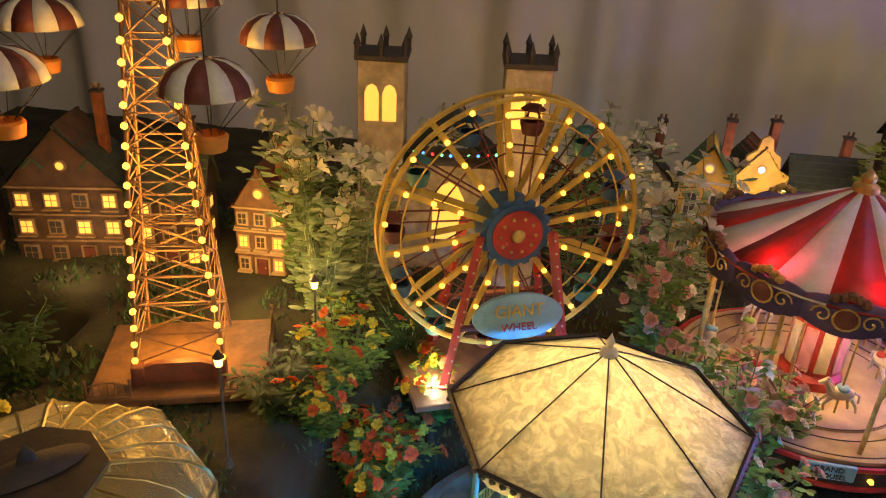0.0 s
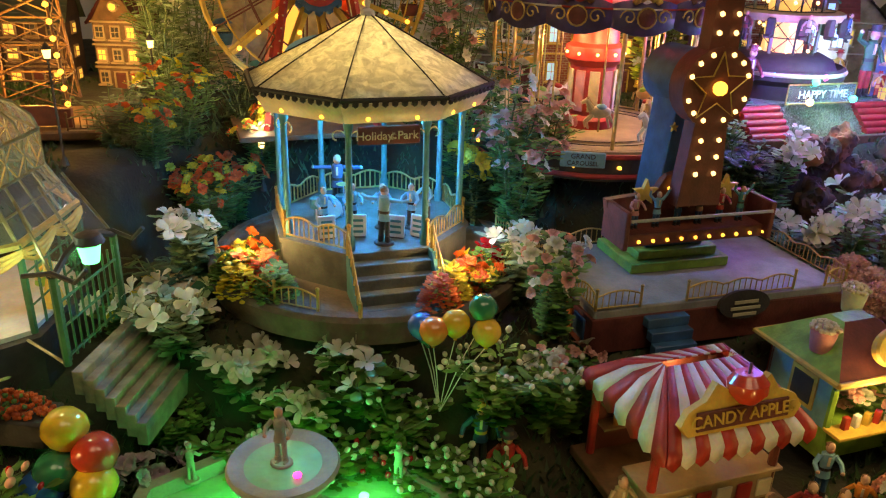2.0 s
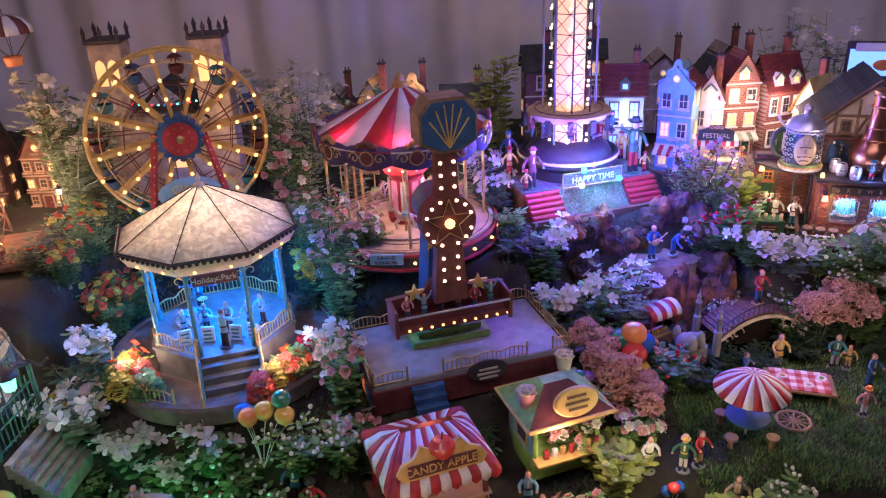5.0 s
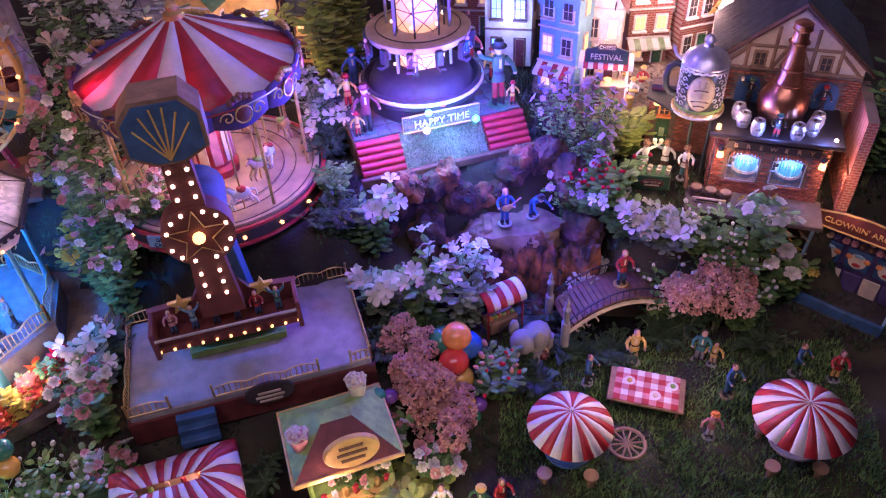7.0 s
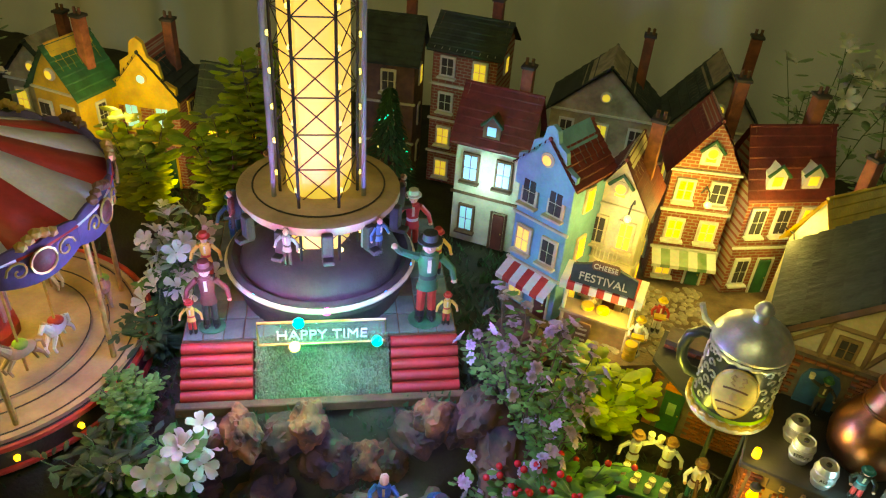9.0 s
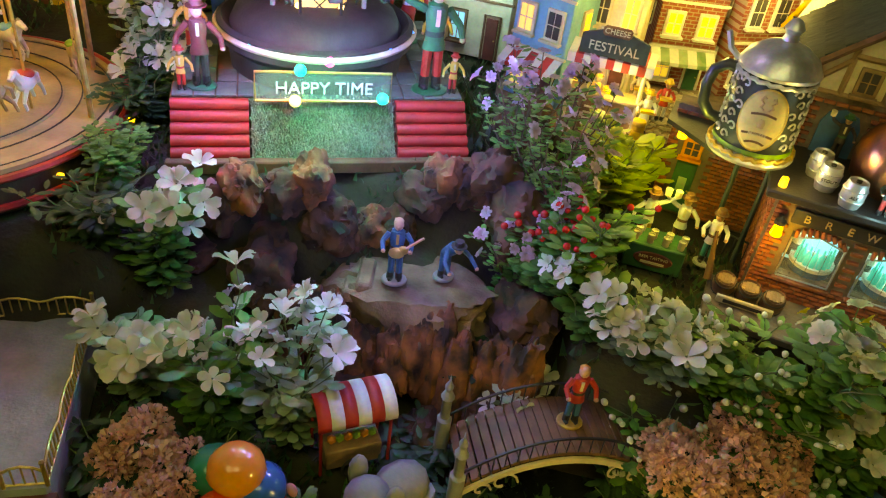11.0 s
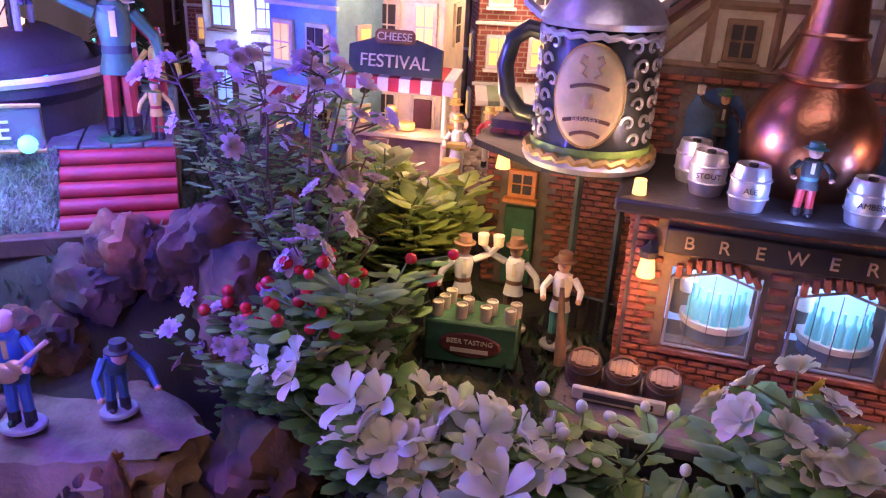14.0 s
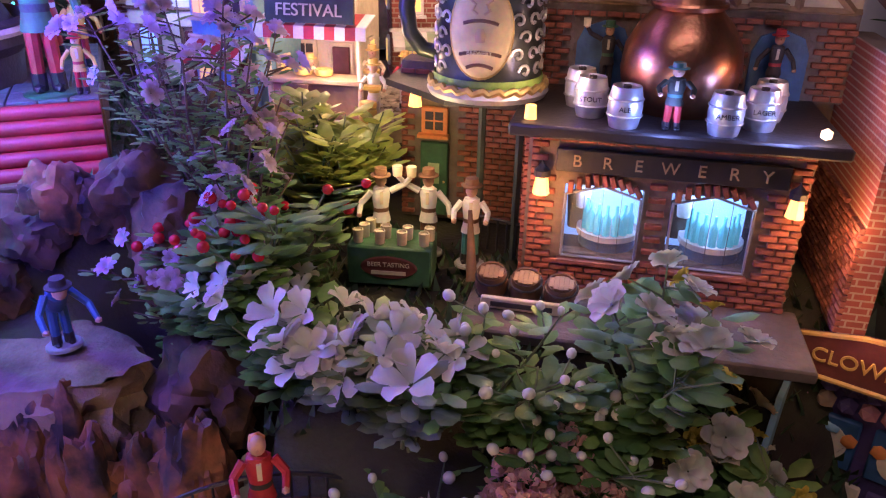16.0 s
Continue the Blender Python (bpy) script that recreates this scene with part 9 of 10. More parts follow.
# rock terrace of the guitar players
def build_rocks():
    random.seed(17)

    def rock(m, s, label, flat=False, mt="rock"):
        bm = B()
        bmesh.ops.create_icosphere(bm, subdivisions=4, radius=1)
        seed = random.uniform(0, 99)
        for v in bm.verts:
            k = 1 + 0.35 * noise.noise(v.co * 1.6 + Vector((seed, 0, 0))) + 0.22 * abs(noise.noise(v.co * 4 + Vector((0, seed, 0)))) + 0.12 * noise.noise(v.co * 11) + 0.06 * noise.noise(v.co * 27)
            v.co = Vector((v.co.x * s[0], v.co.y * s[1], v.co.z * s[2])) * k
            if flat:
                v.co.z = min(v.co.z, s[2] * 0.55)
        o = part("rock", bm, mt, None)
        o.matrix_world = m
        return tagged(o, label, "rock", "rocks of the cliff")

    rock(pose(0.575, 0.29, -0.05), (0.062, 0.04, 0.058), "flat-topped sandy rock under the guitar players", True, "sand")
    for i in range(12):
        x = 0.49 + 0.016 * i
        rock(pose(x, 0.252 + 0.006 * math.sin(i * 2.1), -0.075 + 0.012 * math.sin(i * 1.3), 0, 0, 30 * i), (0.014, 0.014, random.uniform(0.03, 0.05)), "rust-coloured upright cliff rock")
    for x, y, z, s in ((0.64, 0.33, 0.02, 0.03), (0.66, 0.29, -0.04, 0.03), (0.5, 0.3, 0.0, 0.022), (0.46, 0.27, -0.03, 0.03), (0.615, 0.35, 0.04, 0.024), (0.6, 0.225, -0.12, 0.022), (0.65, 0.24, -0.1, 0.026), (0.54, 0.235, -0.11, 0.024), (0.63, 0.43, 0.05, 0.03)):
        rock(pose(x, y, z, 0, 0, x * 999), (s, s * 0.8, s * 0.9), "rough brown rock of the cliff", False, "rock_dark")
    # dark boulders of the bank below the tower deck
    for i in range(14):
        x, y = 0.395 + 0.0155 * i, 0.258 + 0.0064 * i
        rock(pose(x, y, level(x, y) + 0.004 * math.sin(i * 2.3), 0, 0, 47 * i), (random.uniform(0.014, 0.021), 0.014, random.uniform(0.014, 0.022)), "dark boulder of the bank below the deck" if i % 3 else "rust-coloured boulder of the bank", False, "rock_dark" if i % 3 else "rock")
    for i in range(9):
        x, y = 0.46 + 0.02 * i, 0.245 + 0.007 * i
        if not 0.52 < x < 0.64:
            rock(pose(x, y, level(x, y) + 0.003, 0, 0, 71 * i), (0.017, 0.015, random.uniform(0.012, 0.02)), "dark boulder of the bank below the deck", False, "rock_dark")
    for i in range(5):
        o = part("rock_step", box(B(), (0, 0, 0), (0.012, 0.034, 0.012), 0, 0.002), "sand", None)
        o.matrix_world = pose(0.5 + 0.0095 * i, 0.268 + 0.002 * i, -0.05 + 0.0075 * i, 0, 0, 8)
        tagged(o, "worn sandy rock step beside the players", "rock", "rock steps")


build_rocks()
cw = tagged(part("creek", prism(B(), [(0.56, 0.2), (0.6, 0.15), (0.7, 0.16), (0.78, 0.2), (0.8, 0.25), (0.7, 0.26), (0.62, 0.235)], -0.16, -0.143), "creek"), "dark still creek under the bridge", "water", kind="structure")


# lamp posts
def street_lamp(x, y, h, label, lit="bulb_warm"):
    l = thing("street_lamp", on_ground(x, y), label, "street lamp", "street lamps")
    part("post", lathe(B(), [(0.004, 0), (0.003, 0.006), (0.0012, 0.01), (0.001, h)], 8), "dark", l)
    part("lantern", lathe(B(), [(0, h), (0.0028, h), (0.004, h + 0.008), (0, h + 0.008)], 8), lit, l)
    part("cap", lathe(B(), [(0.005, h + 0.008), (0.002, h + 0.012), (0, h + 0.015)], 8), "dark", l)


street_lamp(-0.315, 0.05, 0.1, "thin dark street lamp by the tower")
street_lamp(-0.29, 0.2, 0.09, "thin dark street lamp near the cottages")
street_lamp(0.43, -0.16, 0.07, "carnival post with a warm lamp")
street_lamp(-0.17, 0.19, 0.05, "white lamp at the foot of the wheel")


def build_gilded_arch():
    g = thing("gilded_arch", pose(-0.295, -0.27, -0.16, 0, 0, 35), "gilded arch strung with warm bulbs", "arch")
    for x in (-0.03, 0.03):
        part("post", lathe(B(), [(0.005, 0), (0.005, 0.006), (0.0025, 0.01), (0.0022, 0.085), (0.0045, 0.088), (0.003, 0.094), (0, 0.1)], 12, (x, 0, 0)), "gold", g)
    pts = [(0.03 * math.cos(radians(a)), 0, 0.088 + 0.03 * math.sin(radians(a))) for a in range(0, 181, 15)]
    part("arch_rail", tube(B(), pts, 0.0022), "gold", g)
    o = part("arch_bulb", ball(B(), (0, 0, 0), 0.0034, sub=1), "bulb_warm", g)
    o.matrix_basis = pose(*pts[1]) @ pose(0, -0.003, 0)
    for p in pts[2:-1]:
        again(o, pose(*p) @ pose(0, -0.003, 0))
    for x in (-0.03, 0.03):
        for z in (0.03, 0.05, 0.07):
            again(o, pose(x, -0.004, z))
    s = thing("carriage_seat", pose(-0.275, -0.25, -0.158, 0, 0, 30), "white and navy buttoned seat with gilt edges", "seat")
    part("seat", box(B(), (0, 0, 0.016), (0.026, 0.022, 0.01), bevel=0.002), "white", s)
    part("backrest", box(B(), (0, 0.01, 0.034), (0.026, 0.006, 0.03), bevel=0.002), "white", s)
    part("base", box(B(), (0, 0, 0.006), (0.03, 0.026, 0.012), bevel=0.001), "blue", s)
    for x in (-0.014, 0.014):
        part("armrest", tube(B(), [(x, 0.01, 0.04), (x, -0.004, 0.03), (x, -0.012, 0.028), (x, -0.012, 0.014)], 0.0016), "gold", s)


build_gilded_arch()


# ---- yellow lawn, fence, sign and people by the popcorn stand ----
def build_picket():
    z = level(0.52, -0.135)
    mat_ = thing("lawn_mat", pose(0.525, -0.125, z, 0, 0, -6), "bright yellow-green flocked lawn mat", "lawn")
    part("turf_sheet", box(B(), (0, 0, 0.0005), (0.13, 0.085, 0.009), bevel=0.002), "leaf_lime", mat_)
    fence = thing("picket_fence", pose(0.5, -0.166, z, 0, 0, -6), "small white picket fence at the lawn's edge", "fence")
    for i in range(9):
        part("picket", plate(B(), [(-0.0018, 0), (0.0018, 0), (0.0018, 0.017), (0, 0.02), (-0.0018, 0.017)], -0.0006, 0.0006), "grey", fence).matrix_basis = pose(-0.04 + 0.01 * i, 0, 0)
    for h in (0.006, 0.013):
        part("fence_rail", box(B(), (0, 0.0012, h), (0.088, 0.0012, 0.002)), "grey", fence)
    sign = thing("oval_sign", on_ground(0.432, -0.158, 8), "blue oval sign board with a pale scroll border", "sign")
    part("sign_post", rod(B(), (0, 0.002, 0), (0, 0.002, 0.03), 0.0016), "wood", sign)
    pts = [(0.028 * math.cos(radians(a)), 0.038 + 0.014 * math.sin(radians(a))) for a in range(0, 360, 15)]
    b = part("board", plate(B(), pts, -0.0015, 0.0015), "blue", sign)
    part("border", tube(B(), [(x, -0.002, h) for x, h in pts + pts[:1]], 0.0012), "sky", b)
    for k, w in enumerate((0.03, 0.022)):
        part("text_bar", box(B(), (0, -0.0022, 0.041 - 0.008 * k), (w, 0.001, 0.0032)), "white", b)
    pot = thing("flower_pot", on_ground(0.467, -0.083), "small striped clay plant pot", "pot")
    part("pot_body", lathe(B(), [(0, 0), (0.008, 0), (0.012, 0.018), (0.0128, 0.018), (0.0128, 0.021), (0.0105, 0.021), (0.01, 0.016), (0, 0.016)], 16), "tan", pot)
    for x, y, rz, tp, lg, ht, h, k in ((0.505, -0.062, 10, "white", "blue", "", 0.052, "hold"), (0.545, -0.06, -20, "green", "white", "yellow", 0.05, "stand"), (0.565, -0.052, 30, "red", "tan", "", 0.052, "hold"), (0.6, -0.09, 0, "tan", "brown", "", 0.054, "stand"), (0.4, -0.168, 15, "cream", "maroon", "", 0.054, "hold"), (0.325, -0.19, 0, "cream", "grey", "brown", 0.055, "hold"), (0.38, -0.13, -20, "orange", "green", "", 0.05, "stand"), (0.2, -0.16, 20, "tan", "dark", "", 0.055, "hold")):
        figure(on_ground(x, y, rz), "figurine in a %s top near the snack stalls" % tp, tp, lg, ht, h, k)


build_picket()
balloons(on_ground(0.525, -0.1), [(-0.006, 0, 0.04, U_), (0.008, 0.003, 0.044, U_), (0.0, -0.006, 0.05, R_)], "cluster of dark blue balloons over the lawn", 0.007)


# ---- plants ----
def leaf_into(vs, fs, p, way, side, length, width, droop=0.25):
    """One rounded leaf, folded along its rib and bent down at the tip."""
    up = way.cross(side)
    n = len(vs)
    fall = Vector((0, 0, droop * length))
    m1 = p + way * length * 0.36 + up * length * 0.05
    m2 = p + way * length * 0.76 + up * length * 0.03 - fall * 0.45
    e1, e2 = side * width * 0.46, side * width * 0.42
    fold = up * width * 0.12
    vs += [p, m1 + e1 + fold, m1, m1 - e1 + fold, m2 + e2 + fold, m2, m2 - e2 + fold, p + way * length - fall]
    fs += [(n, n + 2, n + 1), (n, n + 3, n + 2), (n + 1, n + 2, n + 5, n + 4), (n + 2, n + 3, n + 6, n + 5), (n + 4, n + 5, n + 7), (n + 5, n + 6, n + 7)]


def mesh_of(name, vs, fs, material):
    me = bpy.data.meshes.new(name)
    me.from_pydata([tuple(v) for v in vs], [], fs)
    me.materials.append(M[material])
    me.polygons.foreach_set("use_smooth", [True] * len(fs))
    return me


def blossom_mesh(name, material, petals, size, cup, width=0.62, layers=1):
    vs, fs = [], []
    for layer in range(layers):
        s, c = size * (1 - 0.28 * layer), cup + 0.5 * layer
        for k in range(petals):
            a = 2 * math.pi * (k + 0.5 * layer) / petals + random.uniform(-0.12, 0.12)
            d, t = Vector((math.cos(a), math.sin(a), 0)), Vector((-math.sin(a), math.cos(a), 0))
            n = len(vs)
            k1, k2 = s * random.uniform(0.85, 1.1), s * width
            rise = Vector((0, 0, 1))
            for u, w, z in ((0.06, 0.1, 0.0), (0.36, 0.4, 0.3), (0.66, 0.56, 0.5), (0.9, 0.44, 0.55), (1.0, 0.16, 0.5)):
                curl = random.uniform(-0.06, 0.06)
                vs += [d * k1 * u + t * k2 * w + rise * s * (c * z + 0.1 * w + curl), d * k1 * u + rise * s * c * z * 0.85, d * k1 * u - t * k2 * w + rise * s * (c * z + 0.1 * w - curl)]
            for j in range(4):
                q = n + 3 * j
                fs += [(q, q + 1, q + 4, q + 3), (q + 1, q + 2, q + 5, q + 4)]
    return mesh_of(name, vs, fs, material)


def bud_mesh(name, material, r, long=1.0):
    bm = B()
    ball(bm, (0, 0, r * long), r, sub=2, squash=(1, 1, long))
    me = bpy.data.meshes.new(name)
    bm.to_mesh(me)
    bm.free()
    me.materials.append(M[material])
    me.polygons.foreach_set("use_smooth", [True] * len(me.polygons))
    return me


def frill_mesh(name, material, r, count, size):
    vs, fs = [], []
    for i in range(count):
        d = Vector((random.gauss(0, 1), random.gauss(0, 1), random.gauss(0.3, 1))).normalized()
        p = d * r * random.uniform(0.6, 1.0)
        s = d.orthogonal().normalized()
        s = s * math.cos(i) + d.cross(s) * math.sin(i)
        for q in (s, d.cross(s)):
            n = len(vs)
            w = (d + q * 0.7).normalized()
            vs += [p, p + w * size + q.cross(d) * size * 0.45, p + w * size * 1.3, p + w * size - q.cross(d) * size * 0.45]
            fs += [(n, n + 1, n + 2, n + 3)]
    return mesh_of(name, vs, fs, material)


random.seed(31)
FLOWERS = {
    "white": [blossom_mesh("blossom", "petal_white", 5, s, 0.85, 0.6) for s in (0.0108, 0.0125, 0.009)],
    "lilac": [blossom_mesh("blossom", "petal_lilac", 8, s, 0.6, 0.5, 2) for s in (0.0056, 0.0048)],
    "rose": [blossom_mesh("blossom", "petal_pink", 6, s, 0.8, 0.7, 3) for s in (0.0066, 0.0055)] + [blossom_mesh("blossom", "petal_white", 6, 0.0065, 0.8, 0.7, 3)],
    "paper": [blossom_mesh("blossom", "petal_lilac", 6, s, 0.7, 0.75, 2) for s in (0.0085, 0.0072)],
    "orange": [blossom_mesh("blossom", "petal_orange", 7, 0.006, 0.7, 0.6, 3), blossom_mesh("blossom", "petal_yellow", 7, 0.005, 0.7, 0.6, 2)],
    "yellow": [blossom_mesh("blossom", "petal_yellow", 6, s, 0.8, 0.7, 3) for s in (0.009, 0.007)],
    "creamy": [blossom_mesh("blossom", "petal_white", 6, 0.0095, 0.7, 0.7, 2), blossom_mesh("blossom", "petal_yellow", 6, 0.005, 0.9, 0.6, 3)],
    "bud": [bud_mesh("flower_bud", "bud", 0.002, 1.3), bud_mesh("flower_bud", "bud", 0.0024, 1.2)],
    "pinkbud": [bud_mesh("flower_bud", "petal_pink", 0.0027, 1.6), bud_mesh("flower_bud", "berry", 0.0022, 1.5)],
    "berry": [bud_mesh("berry", "berry", 0.0029, 1.0), bud_mesh("berry", "berry", 0.0025, 1.0)],
    "frill": [frill_mesh("flower_head", "petal_white", 0.0075, 34, 0.0042)],
    "hydrangea": [frill_mesh("flower_head", "petal_peach", 0.0105, 110, 0.0036)],
}


def plant(name, m, label, h, r, leaf="leaf", leaf_size=0.012, leaf_width=0.45, leaves=170, flower="", flowers=8, stems=7, bare=0.35, stem_mat="stem", upright=0.45, category="artificial plant"):
    """Stems that fan out from one foot, leaves along them, flower heads at their ends."""
    t = thing(name, m, label, category, "artificial flowers and bushes")
    bm = B()
    vs, fs = [], []
    tips = []
    for k in range(stems):
        a = 2 * math.pi * k / stems + random.uniform(-0.5, 0.5)
        reach, top = r * random.uniform(0.35, 1.0), h * random.uniform(0.68, 1.05)
        out = Vector((math.cos(a), math.sin(a), 0))
        pts = [Vector((0, 0, -0.004)) + out * 0.003]
        for i in range(1, 6):
            u = i / 5
            pts.append(out * reach * u ** 1.5 + Vector((random.uniform(-1, 1) * r * 0.07, random.uniform(-1, 1) * r * 0.07, top * u)))
        for i, (p, q) in enumerate(zip(pts, pts[1:])):
            rod(bm, p, q, 0.0011 - 0.00014 * i, 0.00096 - 0.00014 * i, 5, caps=False)
        tips.append((pts[-1], (pts[-1] - pts[-2]).normalized()))
        per = leaves // stems
        for i in range(per):
            u = bare + (1 - bare) * random.random()
            f = u * 5
            j = min(4, int(f))
            p = pts[j].lerp(pts[j + 1], f - j)
            b = random.uniform(0, 6.28)
            w = Vector((math.cos(b), math.sin(b), random.uniform(-0.1, 0.2) + upright)).normalized()
            off = Vector((math.cos(b), math.sin(b), 0)) * r * 0.22 * random.random()
            side = w.cross(Vector((0, 0, 1))).normalized()
            L = leaf_size * random.uniform(0.6, 1.15)
            leaf_into(vs, fs, p + off, w, side, L, L * leaf_width)
            if i % 5 == 0 and flower:
                e = p + off + w * L * 0.9
                rod(bm, p, e, 0.0005, 0.0004, 4, caps=False)
                tips.append((e, w))
    part("stem", bm, stem_mat, t)
    ob = new("foliage", mesh_of("foliage", vs, fs, leaf))
    ob.parent = t
    if flower:
        choice = FLOWERS[flower]
        random.shuffle(tips)
        tips.sort(key=lambda q: -(q[0].z + q[0].length * 0.4 + random.uniform(0, h * 0.35)))
        for p, w in tips[:flowers]:
            me = random.choice(choice)
            o = new(me.name.split(".")[0], me)
            o.parent = t
            look_way = (w + Vector((random.uniform(-0.6, 0.6), random.uniform(-1.0, 0.2), random.uniform(0, 0.6)))).normalized()
            s = random.uniform(0.8, 1.2)
            o.matrix_basis = Matrix.Translation(p) @ look_way.to_track_quat("Z", "Y").to_matrix().to_4x4() @ Matrix.Diagonal((s, s, s, 1))
    return t


def grow(kind, x, y, h, r, z=None):
    m = pose(x, y, (level(x, y) if z is None else z) - 0.004, 0, 0, random.uniform(0, 360))
    if kind == "white":
        plant("white_blossom_plant", m, "white silk blossom spray with pale green leaves", h, r, random.choice(("leaf_grey", "leaf_grey", "leaf")), 0.0185, 0.45, 260, "white", 14, 9, 0.15)
    elif kind == "creamy":
        plant("cream_blossom_plant", m, "white silk flowers with small yellow blooms", h, r, "leaf", 0.018, 0.5, 240, "creamy", 18, 9, 0.2)
    elif kind == "box":
        plant("boxwood_bush", m, "dense small-leaved green bush", h, r, "leaf", 0.008, 0.6, 1000, "", 0, 13, 0.1)
    elif kind == "bud":
        plant("budding_bush", m, "green bush dotted with white round buds", h, r, "leaf", 0.014, 0.45, 460, "bud", 30, 9, 0.2)
    elif kind == "rose":
        plant("rose_bush", m, "leafy bush with small pink and white roses", h, r, "leaf", 0.012, 0.55, 560, "rose", 34, 10, 0.1)
    elif kind == "lilac":
        plant("lilac_bush", m, "twiggy dark-leaved bush with lilac flowers", h, r, "leaf", 0.0095, 0.5, 420, "lilac", 30, 12, 0.15, "twig")
    elif kind == "pinkbud":
        plant("tulip_bush", m, "green bush with pink buds at its tips", h, r, "leaf", 0.0135, 0.45, 460, "pinkbud", 22, 9, 0.15)
    elif kind == "frill":
        plant("white_frill_plant", m, "frilled white flower spikes", h, r, "leaf_grey", 0.012, 0.4, 150, "frill", 30, 8, 0.1)
    elif kind == "hydrangea":
        plant("hydrangea_bush", m, "dried pink hydrangea heads in clusters", h, r, "leaf_dark", 0.013, 0.5, 160, "hydrangea", 22, 9, 0.3)
    elif kind == "orange":
        plant("marigold_bush", m, "fine-leaved bush with small orange flowers", h, r, "leaf", 0.011, 0.4, 820, "orange", 34, 12, 0.1)
    elif kind == "lime":
        plant("lime_bush", m, "bright yellow-green leafy bush", h, r, "leaf_lime", 0.019, 0.5, 330, "", 0, 12, 0.2, upright=0.7)
    elif kind == "berry":
        plant("berry_bush", m, "green bush with round red berries", h, r, "leaf", 0.0155, 0.5, 400, "berry", 22, 10, 0.2)
    elif kind == "yellow":
        plant("yellow_rose_bush", m, "bush of dusty yellow roses", h, r, "leaf_dark", 0.013, 0.5, 400, "yellow", 26, 10, 0.1)
    elif kind == "paper":
        plant("flower_edging", m, "low pale pink paper flowers along the basin", h, r, "leaf_dark", 0.009, 0.5, 40, "paper", 10, 6, 0.1)
    elif kind == "dark":
        plant("fern_clump", m, "dark green ferny clump", h, r, "leaf_dark", 0.014, 0.35, 460, "", 0, 12, 0.0, upright=0.2)
    elif kind == "tree":
        plant("leafy_tree", m, "tall pale green leafy branch", h, r, "leaf_lime", 0.022, 0.55, 480, "", 0, 10, 0.25, "twig")


